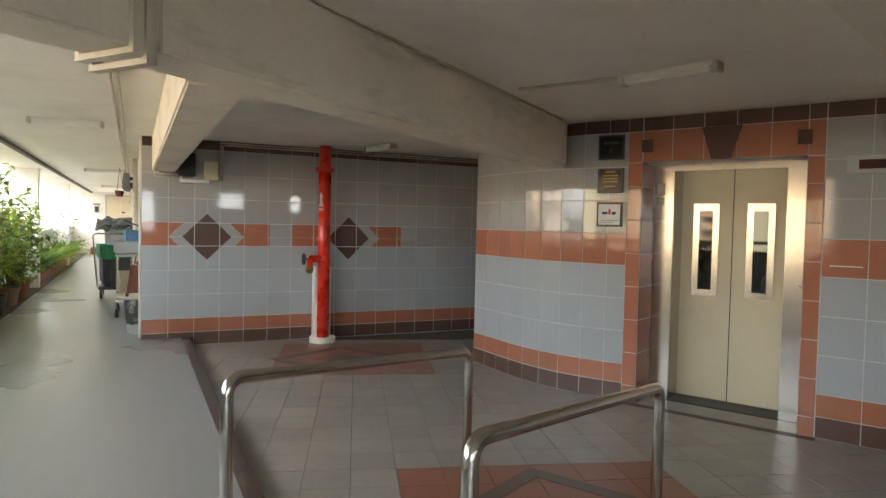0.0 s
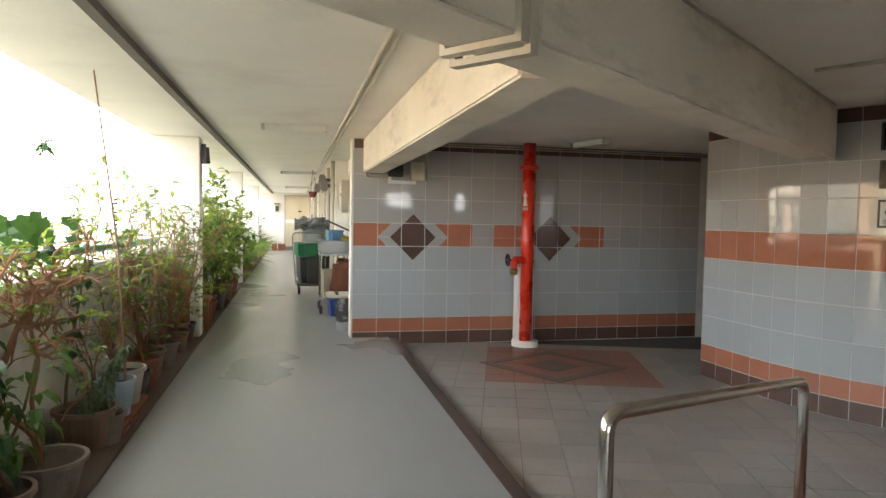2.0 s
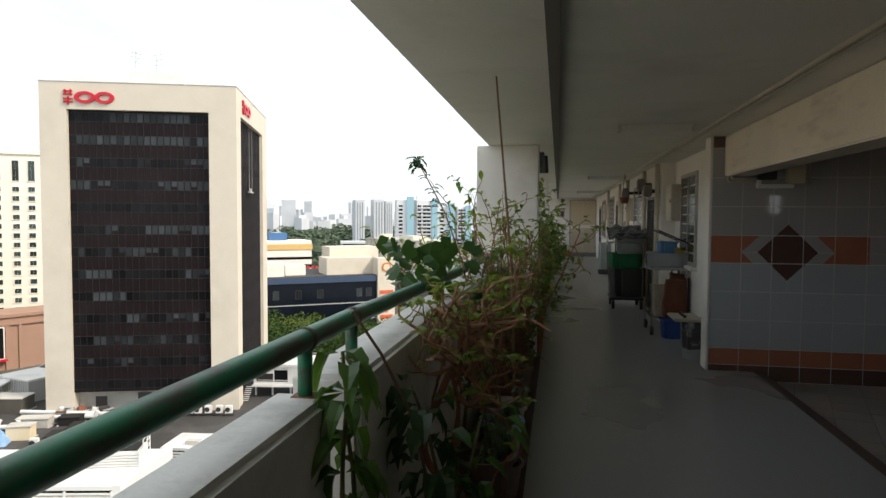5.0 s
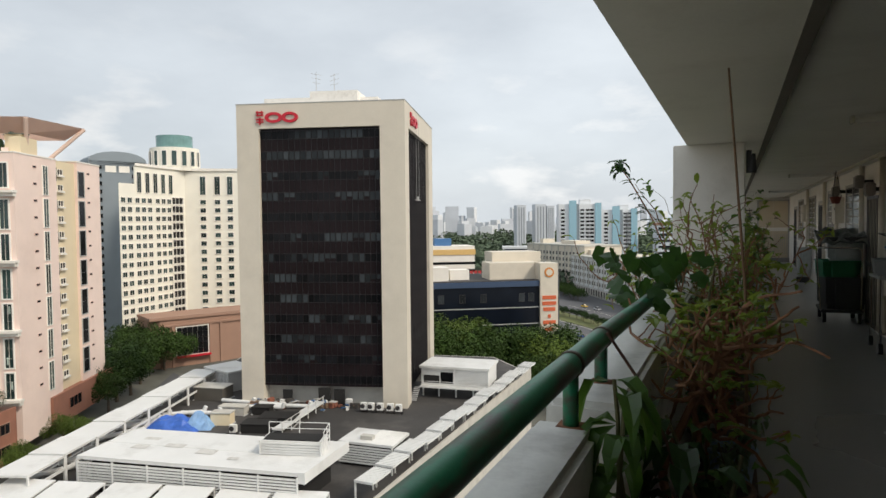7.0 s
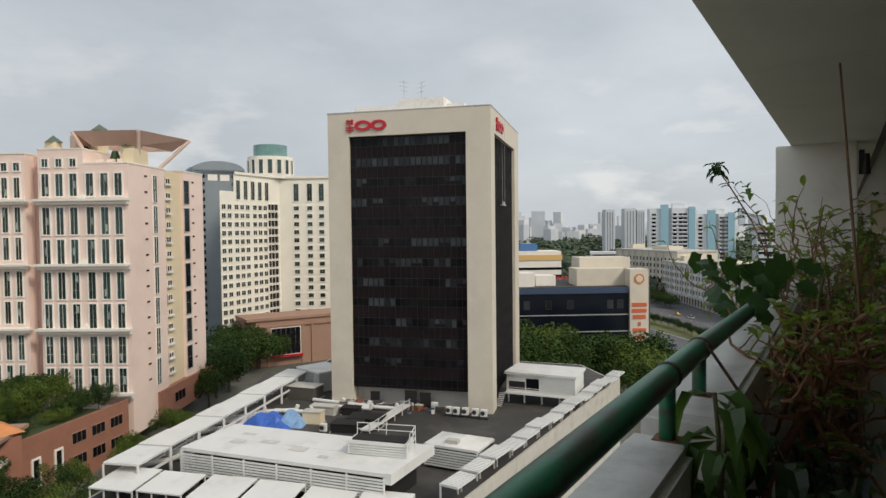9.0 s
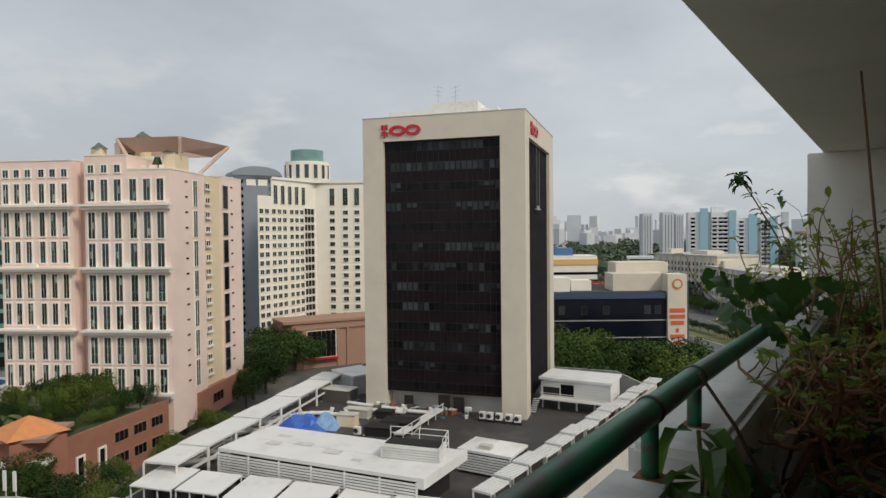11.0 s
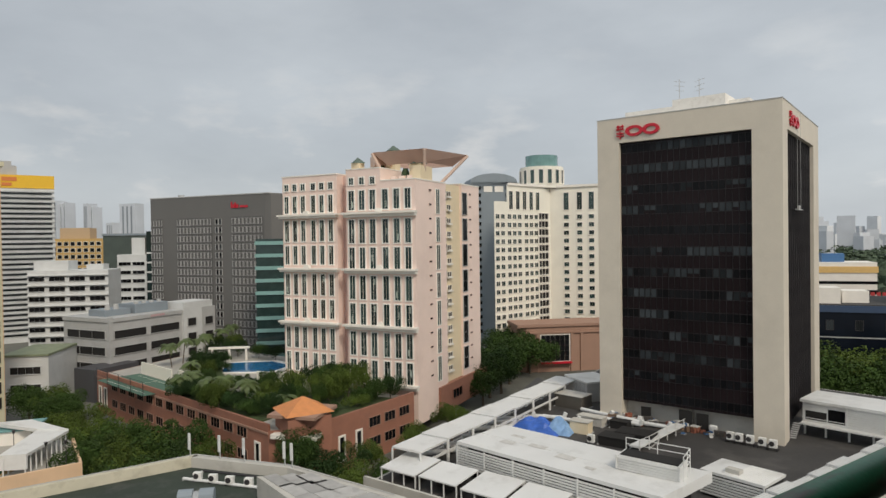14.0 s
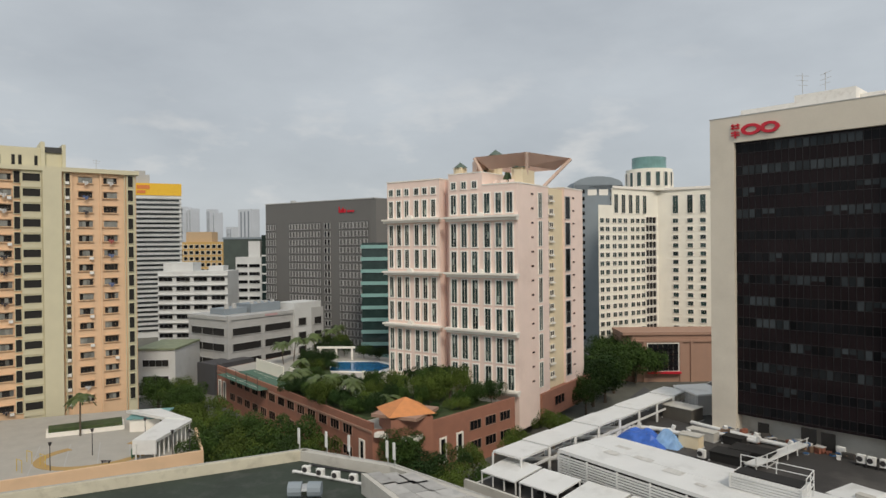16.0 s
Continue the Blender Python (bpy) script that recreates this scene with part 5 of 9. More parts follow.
part("wall", prism([(5.5, 0), (40, 0), (40, 14), (2.5, 14), (2.5, 3)], 0, 15.5), PLUM, mall)
for x in (6.5, 9.5, 21.5, 25.0):
    part("pilaster", B((x - 0.5, -0.5, 0, x + 0.5, 0, 13.2)), PLUM, mall)
part("cornice", B((2.2, -0.6, 15.5, 40, 14, 16.4), (5.0, -0.6, 13.2, 40, 0, 13.8)), PLUM, mall)
put(win_mesh("window", 10, 9.0, TRIM, GLASS_DK, 0.3, 6, 5, 0.4), mall, 15.5, 0, 3.6)
part("awning", B((10, -2.0, 3.0, 21, 0, 3.5)), RED_SIGN, mall, "red entrance awning")
bt = building("blue_grey_tower", "blue-grey tower with an arched roof", (-232.8, 178.7, -44.0), 64, "tower")
part("wall", B((0, 0, 0, 21.5, 16, 71.5)), BLUEGREY, bt)
bm = bmesh.new()
cyl(bm, (10.75, 0, 0), (10.75, 16, 0), 10.75, n=24)
bmesh.ops.transform(bm, matrix=Matrix.Translation((0, 0, 71.5)) @ Matrix.Diagonal((1, 1, 0.36, 1)), verts=bm.verts)
part("roof", bm, BLUEGREY, bt, "arched blue-grey roof")
wb = win_mesh("window", 2.4, 1.6, BLUEGREY, GLASS_DK, 0.2, 1, 1, 0.3)
for r in range(21):
    for x in (3.5, 17.0):
        put(wb, bt, x, 0, 4 + r * 3.2)
put(win_mesh("window", 4, 2.6, BLUEGREY, TRIM, 0.2), bt, 8, 0, 67)
put(win_mesh("window", 4, 2.6, BLUEGREY, TRIM, 0.2), bt, 13, 0, 67)

# dark grey slab hotel, teal glass block
ib = building("grey_hotel", "dark grey slab hotel with a grid of small windows", (-293.7, 57.7, -44.0), 31.2, "hotel")
W = 59.3
part("wall", B((0, 0, 0, W, 16, 64.4)), DKGREY, ib)
part("side_wall", prism([(W, 0), (W + 2.5, 0.4), (W + 5.5, 3.0), (W + 7.0, 8.0), (W + 7.0, 16), (W, 16)], 0, 64.38), DKGREY, ib)
part("roof_edge", B((-0.2, -0.2, 64.4, W + 2, 16, 64.8)), GREY_F, ib)
part("roof_dish", C(((W * 0.22, 4, 64.8), (W * 0.22, 4, 65.8), 0.9, 1.4), n=12), COOL_WHITE, ib)
wi = win_mesh("window", 1.25, 2.1, GREY_F, GLASS_DK, 0.13, 1, 1, 0.35)
wi2 = win_mesh("window", 1.25, 2.1, GREY_F, GLASS_BLIND, 0.13, 1, 2, 0.35)
COLS = [W * f for f in (0.018, 0.044, 0.070, 0.096)] + [W * (0.262 + 0.0305 * k) for k in range(10)] + [W * 0.60, W * 0.63] + [W * (0.742 + 0.0315 * k) for k in range(8)]
for r in range(16):
    z = 53.2 - r * 3.32
    for i, x in enumerate(COLS):
        put(wi if (i + r) % 3 else wi2, ib, x, 0, z)
for f0, f1 in ((0.25, 0.56), (0.73, 0.985), (0.005, 0.11)):
    part("window_field", B((W * f0, -0.12, 2, W * f1, 0, 56.0)), mat("darker_grey_field", (0.115, 0.113, 0.11), 0.7, var=0.08, scale=0.3), ib)
for x0_, x1_, z0_, z1_ in ((0.725, 0.733, 59.4, 61.8), (0.74, 0.752, 59.4, 60.8), (0.757, 0.764, 59.4, 61.5), (0.77, 0.785, 59.4, 60.8), (0.80, 0.86, 59.5, 60.3)):
    part("sign_shape", B((W * x0_, -0.4, z0_, W * x1_, -0.05, z1_)), RED_SIGN, ib, "red sign stroke")
tl = building("teal_block", "teal glass office block with pale floor bands", (-216.5, 75.5, -44.0), 64, "office block")
part("wall", B((0, 0, 0, 12, 12, 47)), GLASS_GR, tl)
for r in range(11):
    part("floor_band", B((-0.3, -0.4, 3.0 + r * 4.2, 12.3, 0, 4.2 + r * 4.2)), mat("pale_teal_band", (0.22, 0.40, 0.38), 0.5), tl)

# grey car park block, charcoal shop base
cp = building("car_park", "grey concrete car park with dark open decks", (-222.7, 32.0, -44.0), 118.9, "car park")
W = 33.6
part("wall", B((0, 0, 0, W, 22, 22.0)), GREY_F, cp)
part("parapet_wall", B((-0.4, -0.4, 22.0, W, 22, 23.2)), GREY_F, cp)
part("corner_pier", B((-0.6, -0.6, 0, 0.6, 0.6, 23.6)), GREY_F, cp)
part("stair_tower", B((27.5, -0.8, 0, 40.5, 9, 25.6)), COOL_WHITE, cp)
part("stair_tower", B((35.6, -1.0, 0, 41.5, 9, 23.4)), GREY_F, cp)
part("roof_plant", B((3, 6, 23.2, 12, 14, 25.2), (13, 5, 23.2, 26, 13, 26.2)), BLUEGREY, cp)
for x in (4.5, 7.5, 15, 18, 21, 24):
    part("roof_fan", C(((x, 7, 25.2), (x, 7, 26.9), 0.9, 0.7), n=10), GREY_F, cp)
part("shop_base", B((-9.0, -5.0, 0, 6.0, 4.0, 9.5)), CHARCOAL, cp)
# near-black panes paint the shade inside the parking decks
deck = win_mesh("deck_opening", 11.5, 2.4, GREY_F, SHADE_TANK_BLACK, 0.15, 1, 1, 0.3)
deck_s = win_mesh("deck_opening", 18.0, 2.4, GREY_F, SHADE_TANK_BLACK, 0.15, 3, 1, 0.3)
deck2 = win_mesh("deck_opening", 3.6, 2.6, GREY_F, SHADE_TANK_BLACK, 0.15, 1, 1, 0.3)
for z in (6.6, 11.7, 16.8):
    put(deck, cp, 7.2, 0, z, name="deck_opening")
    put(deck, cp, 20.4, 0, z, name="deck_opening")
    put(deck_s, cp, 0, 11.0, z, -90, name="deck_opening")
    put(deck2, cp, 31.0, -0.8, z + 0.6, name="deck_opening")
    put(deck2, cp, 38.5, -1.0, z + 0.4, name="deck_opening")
for x in (-6.6, -3.0, 1.5):
    put(win_mesh("window", 2.2, 4.0, CHARCOAL, GLASS_DK, 0.2), cp, x, -5.0, 2.0)
part("sign_strip", B((-0.3, -5.2, 2.5, 0.3, -5.02, 7.0)), TRIM, cp, "narrow white sign strip")
part("sign_strip", B((14.5, -0.5, 22.2, 20, -0.42, 22.9)), mat("faded_pink_sign", (0.5, 0.33, 0.33), 0.6), cp, "faded sign strip")
wbk = building("white_shophouse", "white three-storey building with a green-edged roof", (-217.5, 15.5, -44.0), 64, "building")
part("wall", B((-12, 0, 0, 0, 20, 14.5)), COOL_WHITE, wbk)
part("roof", B((-12.4, -0.4, 14.5, 0.2, 20, 15.1)), mat("moss_green_roof_deck", (0.22, 0.25, 0.16), 0.8, var=0.2, scale=0.5), wbk)
for z in (4.5, 9.5):
    # near-black panes paint the shade of the shophouse openings
    put(win_mesh("window", 8.0, 2.0, COOL_WHITE, SHADE_TANK_BLACK, 0.2, 4, 1, 0.3), wbk, -6, 0, z)

# housing block seen across the playground; it runs on beyond the view
hb = building("housing_block", "peach and cream public housing block with open windows", (-195.5, 4.9, -44.0), 101, "housing block")
HH = 65.4
part("wall", B((-150, 0, 0, 0, 14, HH)), HDB_PEACH, hb)
part("roof_slab", B((-151, -1.2, HH, 0.6, 14, HH + 1.1)), HDB_CREAM, hb)
part("roof_room", B((-40, 2.5, HH + 1.1, -21.6, 12, HH + 6.0)), HDB_CREAM, hb)
part("stair_tower", B((-21.6, 2.0, HH + 1.1, -20.7, 12, HH + 7.6), (-16.9, 2.0, HH + 1.1, -16.1, 12, HH + 7.2), (-20.7, 3.0, HH + 1.1, -16.9, 12, HH + 5.0)), HDB_CREAM, hb)
part("tower_roof", B((-20.7, 2.6, HH + 5.0, -16.9, 12, HH + 6.4)), mat("dark_slate_roof", (0.06, 0.06, 0.06), 0.8), hb, "dark sloping roof of the stair tower")
for x in (-22.6, -26.0, -27.4, -30.4, -33.5):
    # near-black panel painted as the shaded roof-room opening
    part("roof_opening", B((x - 0.35, 2.38, HH + 1.6, x + 0.35, 2.5, HH + 4.0)), SHADE_TANK_BLACK, hb)
# window, balcony and slot shade is painted into near-black panes
whd = win_mesh("window", 3.2, 1.5, HDB_PEACH, SHADE_TANK_BLACK, 0.12, 4, 1, 0.28)
wop = win_mesh("window", 3.7, 1.9, HDB_CREAM, SHADE_TANK_BLACK, 0.16, 1, 1, 0.35)
wsl = win_mesh("window", 1.25, 2.9, HDB_CREAM, SHADE_TANK_BLACK, 0.12, 1, 1, 0.3)
laundry = [mat("laundry_%s" % n, c, 0.8, var=0.1) for n, c in (("white", (0.6, 0.6, 0.6)), ("blue", (0.10, 0.15, 0.30)), ("red", (0.35, 0.08, 0.08)), ("black", (0.04, 0.04, 0.05)))]
cloth = mesh_of("laundry", B((-0.7, -1.0, -0.1, -0.3, -0.9, 0.5), (-0.2, -0.7, -0.6, 0.2, -0.62, 0.4), (0.3, -0.5, -0.3, 0.6, -0.42, 0.4)), laundry[0])
ledge_m = mesh_of("window_hood", B((-1.7, -0.7, 0, 1.7, 0, 0.14)), HDB_PEACH)
acu = mesh_of("air_conditioner", B((-0.45, -0.5, 0, 0.45, 0, 0.7)), WHITE)
pole_m = mesh_of("laundry_pole", C(((-0.3, 0, 0), (0.2, -2.2, 0.5), 0.03), ((0.6, 0, 0), (0.9, -2.2, 0.5), 0.03), n=5), GREY_F)
pane_m = mesh_of("open_sash", B((-0.4, -0.34, 0.06, 0.4, -0.29, 1.44)), mat("grey_sash_glass", (0.20, 0.20, 0.18), 0.2, var=0.2, rnd=0.4))
sill_m = mesh_of("window_sill", B((-1.9, -0.45, -0.2, 1.9, 0, 0)), HDB_PEACH)
rail_m = mesh_of("balcony_parapet", B((-2.1, -0.75, -1.5, 2.1, -0.36, -0.1)), HDB_CREAM)
bays = (-0.5, -32.1, -63.7, -95.3, -126.9)
for x0 in bays:
    part("balcony_bay", B((x0 - 25.6, -0.5, 0, x0 - 16.9, 0, HH)), HDB_CREAM, hb, "olive cream balcony bay")
    part("shaft", B((x0 - 21.1, -1.3, 0, x0 - 17.0, -0.5, HH)), HDB_CREAM, hb, "plain olive cream shaft")
    part("slot_bay", B((x0 - 1.9, -0.5, 0, x0 + 0.2, 0, HH)), HDB_CREAM, hb, "olive cream recess bay")
    part("pilaster", B((x0 - 8.3, -0.4, 0, x0 - 7.8, 0, HH)), HDB_PEACH, hb)
    part("pilaster", B((x0 - 15.0, -0.4, 0, x0 - 14.5, 0, HH)), HDB_PEACH, hb)
    for x in (x0 - 2.4, x0 - 16.2):
        part("down_pipe", C(((x, -0.55, 0), (x, -0.55, HH), 0.12), n=6), HDB_CREAM, hb)
for r in range(16):
    z = HH - 2.6 - r * 3.76
    for x0 in bays:
        near = x0 > -40
        for x in (-5.8, -11.6, -29.2):
            put(whd, hb, x0 + x, 0, z)
            put(ledge_m, hb, x0 + x, 0, z + 1.7, 0, "window_hood")
            put(sill_m, hb, x0 + x, 0, z, 0, "window_sill")
            for o_ in (-1.2, -0.4, 0.4, 1.2):
                if near and rj.random() < 0.4:
                    put(pane_m, hb, x0 + x + o_, 0.02, z, 0, "open_sash")
            if near and rj.random() < 0.4:
                put(pole_m, hb, x0 + x, -0.2, z, 0, "laundry_pole")
                if rj.random() < 0.75:
                    c = cloth.copy()
                    c.materials[0] = rj.choice(laundry)
                    put(c, hb, x0 + x, -0.4, z, 0, "laundry")
            if near and rj.random() < 0.25:
                put(acu, hb, x0 + x + 1.2, -0.3, z - 0.95, 0, "air_conditioner")
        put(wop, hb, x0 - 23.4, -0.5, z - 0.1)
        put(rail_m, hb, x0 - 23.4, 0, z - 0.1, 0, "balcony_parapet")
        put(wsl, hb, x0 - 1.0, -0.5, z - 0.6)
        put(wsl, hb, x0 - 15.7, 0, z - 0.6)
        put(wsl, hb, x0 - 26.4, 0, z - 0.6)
        if near:
            put(acu, hb, x0 - 15.7, -0.3, z - 0.5, 0, "air_conditioner")
part("roof_aerial", C(((-9.0, 3, HH), (-9.0, 3, HH + 4.0), 0.06), ((-9.9, 3, HH + 3.8), (-8.1, 3, HH + 3.6), 0.04), ((-9.7, 3, HH + 3.2), (-8.3, 3, HH + 3.0), 0.04), n=5), GREY_F, hb)

# yellow-topped banded office, white flats, and other mid-distance blocks
ft = building("banded_office", "white banded office slab with a yellow top", (-369.5, 1.5, -44.0), 88, "office block")
part("wall", B((-6, 0, 0, 27, 18, 79)), COOL_WHITE, ft)
part("top_sign", B((-6.2, -0.3, 73.2, 27.2, 18, 79.4)), mat("yellow_panel", (0.80, 0.48, 0.03), 0.6), ft, "yellow top panel")
part("sign_shape", B((6.0, -0.5, 76.5, 12.0, -0.3, 78.4), (6.0, -0.5, 74.2, 10.0, -0.3, 75.7)), mat("orange_sign", (0.65, 0.2, 0.05), 0.6), ft, "faded sign bars")
bandw = win_mesh("window", 31, 0.95, COOL_WHITE, GLASS_BLIND, 0.10, 16, 1, 0.35)
for r in range(29):
    put(bandw, ft, 10.5, 0, 3 + 2.4 * r)
    part("floor_band", B((-6.5, -0.8, 4.3 + 2.4 * r, 27.5, -0.36, 4.75 + 2.4 * r)), COOL_WHITE, ft)
for y_ in range(6):
    part("side_band", B((27, 1, 6 + 11.5 * y_, 27.3, 17, 10 + 11.5 * y_)), GLASS_BLIND, ft)
part("roof_room", B((-5, 2, 79.4, 12, 14, 84), (5, 2, 84, 10, 10, 86)), GREY_F, ft)
wa = building("white_flats", "white flats with dark strip windows", (-283.5, 18.0, -44.0), 64, "flats")
part("wall", B((-5, 0, 0, 23, 14, 36.5)), COOL_WHITE, wa)
part("roof_room", B((-4, 3, 36.5, 8, 12, 40)), COOL_WHITE, wa)
part("roof_tank", B((14, 4, 36.5, 20, 10, 38.5)), COOL_WHITE, wa)
wfl = win_mesh("window", 5.4, 1.6, COOL_WHITE, GLASS_DK, 0.1, 3, 1, 0.3)
for r in range(9):
    for x in (-1.8, 5.2, 12.2, 19.2):
        put(wfl, wa, x, 0, 2.6 + 3.75 * r)
    part("sun_ledge", B((-5.2, -0.9, 4.6 + 3.75 * r, 23.2, 0, 4.85 + 3.75 * r)), COOL_WHITE, wa)
wg = building("white_stepped_office", "white stepped office with green glass corner", (-344.0, 52.0, -44.0), 64, "office block")
part("wall", B((0, 0, 0, 13, 12, 41)), COOL_WHITE, wg)
part("wall", B((6, 2, 41, 12, 12, 49)), COOL_WHITE, wg)
part("glass_wing", B((13, 1, 0, 22, 12, 52)), GLASS_GR, wg)
for r in range(9):
    put(wfl, wg, 3.4, 0, 3 + 4.1 * r)
    put(wfl, wg, 9.6, 0, 3 + 4.1 * r)
    part("glass_band", B((12.9, 0.8, 4.4 + 4.6 * r, 22.2, 1.0, 5.2 + 4.6 * r)), COOL_WHITE, wg)
yb = building("ochre_hotel", "ochre hotel with a gridded facade", (-487.0, 33.0, -44.0), 64, "hotel")
part("wall", B((0, 0, 0, 33, 20, 50)), mat("ochre_facade", (0.52, 0.34, 0.12), 0.7, var=0.05), yb)
part("roof_room", B((6, 3, 50, 24, 15, 57)), mat("ochre_roof_room", (0.5, 0.36, 0.22), 0.7), yb)
wo = win_mesh("window", 2.6, 2.4, CREAM_F, GLASS_DK, 0.2, 1, 1, 0.3)
for r in range(9):
    for k in range(8):
        put(wo, yb, 3 + k * 3.9, 0, 12 + 4.2 * r)
gb = building("green_dark_block", "dark green glazed block", (-421.0, 56.0, -44.0), 64, "office block")
part("wall", B((0, 0, 0, 30, 16, 51)), mat("dark_green_facade", (0.07, 0.09, 0.08), 0.5, var=0.15, scale=0.2), gb)
part("roof", B((-0.5, -0.5, 51, 30.5, 16, 52.2)), BLUEGREY, gb)

# black glass mall with a sign pylon beyond the trees
bl = building("black_glass_mall", "black glass shopping mall with a beige sign pylon", (-86.5, 174.5, -44.0), 34.7, "mall")
W = 39.2
part("wall", B((0, 0, 0, W, 30, 27.6)), mat("navy_tinted_glass", (0.008, 0.011, 0.018), 0.08, var=0.3, scale=0.15, spec=0.25), bl)
part("roof_band", B((-0.2, -0.3, 26.0, W, 0, 27.7)), mat("blue_roof_band", (0.045, 0.075, 0.14), 0.4), bl)
part("roof_deck", B((0, 0.3, 27.6, W, 30, 27.9)), ROOF_TAR, bl)
for z in (9.0, 14.5, 19.5):
    part("floor_line", B((0, -0.15, z, W, 0, z + 0.25)), GREY_F, bl)
for x in (6.0, 12.5, 19.0, 31.0, 34.0):
    put(win_mesh("window", 1.6, 2.4, MULLION, GLASS_BLIND, 0.1, 2, 1, 0.12), bl, x, 0, 21.5)
# charcoal slab paints the shaded flank of the beige pylon
part("pylon_shade", B((W + 3.0, -0.6, 4, W + 3.6, 6.4, 31)), CHARCOAL, bl, "pylon flank coloured black for shade")
part("sign_pylon", B((W - 2.6, -1.0, 6, W + 3.0, 6, 33)), BEIGE, bl)
part("lift_room", B((22, 4, 27.9, W - 1, 14, 33), (25, 12, 28, W + 2, 22, 36)), BEIGE, bl)
part("roof_unit", B((2, 3, 27.9, 9, 10, 32), (10, 6, 27.9, 16, 12, 31)), TRIM, bl)
part("sign_disc", C(((W + 0.2, -1.2, 30.2), (W + 0.2, -1.0, 30.2), 1.5), n=24), mat("orange_sign_disc", (0.6, 0.22, 0.04), 0.5), bl, "round orange sign disc")
part("sign_disc", C(((W + 0.2, -1.26, 30.2), (W + 0.2, -1.2, 30.2), 1.0), n=24), BEIGE, bl)
for z, hw in ((22.0, 2.2), (20.2, 2.2), (18.4, 1.9), (16.2, 0.4), (14.4, 2.0), (12.2, 1.3)):
    part("sign_bar", B((W + 0.2 - hw, -1.2, z, W + 0.2 + hw, -1.02, z + 1.1)), mat("orange_red_letters", (0.62, 0.13, 0.05), 0.5), bl, "orange-red sign bar")
yw = building("banded_mall", "white and orange banded low building with a blue roof unit", (-116.0, 240.0, -44.0), 34, "building")
part("wall", B((0, 0, 0, 20, 16, 36)), TRIM, yw)
part("orange_band", B((-0.3, -0.3, 32.4, 20.3, 0, 34.6)), mat("orange_band", (0.70, 0.46, 0.17), 0.6), yw)
part("dark_band", B((-0.1, -0.1, 25, 20.1, 0, 26.5), (-0.1, -0.1, 28.5, 20.1, 0, 29.5)), GLASS_DK, yw)
part("roof_unit", B((4, 4, 36, 11, 10, 39)), mat("blue_roof_unit", (0.06, 0.16, 0.34), 0.5), yw)
hd = building("hoarding", "red-lettered roof hoarding on a steel frame", (-103, 236, -44.0), 34, "hoarding")
part("frame", B((0, 0, 20, 14, 0.2, 20.3), (0, 0, 27, 14, 0.2, 27.3), (0, 0, 0, 0.3, 0.3, 27), (13.7, 0, 0, 14, 0.3, 27), (6.8, 0, 0, 7.1, 0.3, 27)), MULLION, hd)
for k in range(8):
    part("sign_bar", B((0.6 + k * 1.65, -0.15, 23.0, 1.75 + k * 1.65, 0, 26.6)), mat("red_letter_bar", (0.5, 0.05, 0.05), 0.6), hd, "red sign bar")
for o, w, d, h, rot, wallm, lab in (((-142.5, 470.0, -44), 70, 30, 29.0, -42, BEIGE, "beige stone office with a heavy cornice"), ((-100.8, 430.1, -44), 125, 26, 23.0, -57.7, COOL_WHITE, "pale grey office with tall window strips")):
    b = building("stone_office", lab, o, rot, "office block")
    part("wall", B((0, 0, 0, w, d, h)), wallm, b)
    part("cornice", B((-0.6, -0.6, h, w + 0.6, d, h + 1.0)), CONC_LIGHT, b)
    part("plinth", B((-0.3, -0.4, 0, w + 0.3, 0, 5.5)), PLUM if h > 25 else GREY_F, b)
    part("roof_room", B((w * 0.06, 8, h + 1.0, w * 0.12, 18, h + 4)), BEIGE, b)
    part("plant_screen", B((w * 0.45, 8, h + 1.0, w * 0.7, 20, h + 3.4)), BEIGE, b)
    wst = win_mesh("window", 1.5, 2.2, CONC_LIGHT, GLASS_BLIND, 0.12, 1, 1, 0.3)
    # arcade shade painted as a near-black pane
    arc = win_mesh("window", 2.4, 3.6, CONC_LIGHT, SHADE_TANK_BLACK, 0.3, 1, 1, 0.5)
    for k in range(int(w / 4)):
        for r in range(int((h - 6) / 4.0)):
            put(wst, b, 2.2 + 4 * k, 0, 7.0 + 4.0 * r)
        if k % 2 == 0:
            part("pilaster", B((4 * k - 0.3, -0.5, 5.5, 4 * k + 0.3, 0, h)), CONC_LIGHT, b)
        put(arc, b, 2.2 + 4 * k, -0.4, 1.0)
    for k in range(5):
        put(wst, b, 0, d - 4 - 5 * k, 12.0, -90)
        put(wst, b, 0, d - 4 - 5 * k, 17.0, -90)
tl2 = building("red_canopy_mall", "low building with a red striped roof canopy", (-30, 330, -44), 20, "building")
part("wall", B((0, 0, 0, 40, 20, 17)), TRIM, tl2)
part("canopy", prism([(0, -3), (40, -3), (40, 18), (0, 18)], 17, 22), RED_SIGN, tl2)

# far housing towers with blue end walls
BLUE_END = mat("pale_blue_end_wall", (0.30, 0.50, 0.60), 0.7, var=0.05)
# distance haze is mixed into these two facade colours
FAR_W = mat("hazed_white_facade", (0.72, 0.74, 0.76), 0.8, var=0.06, scale=0.05)
FAR_G = mat("hazed_grey_facade", (0.56, 0.59, 0.63), 0.8, var=0.08, scale=0.05)
slot = win_mesh("window", 3.2, 1.6, FAR_W, GLASS_DK, 0.2, 1, 1, 0.4)
shelf_m = mesh_of("balcony", B((-1.9, -1.0, 0, 1.9, 0, 1.0)), FAR_W)
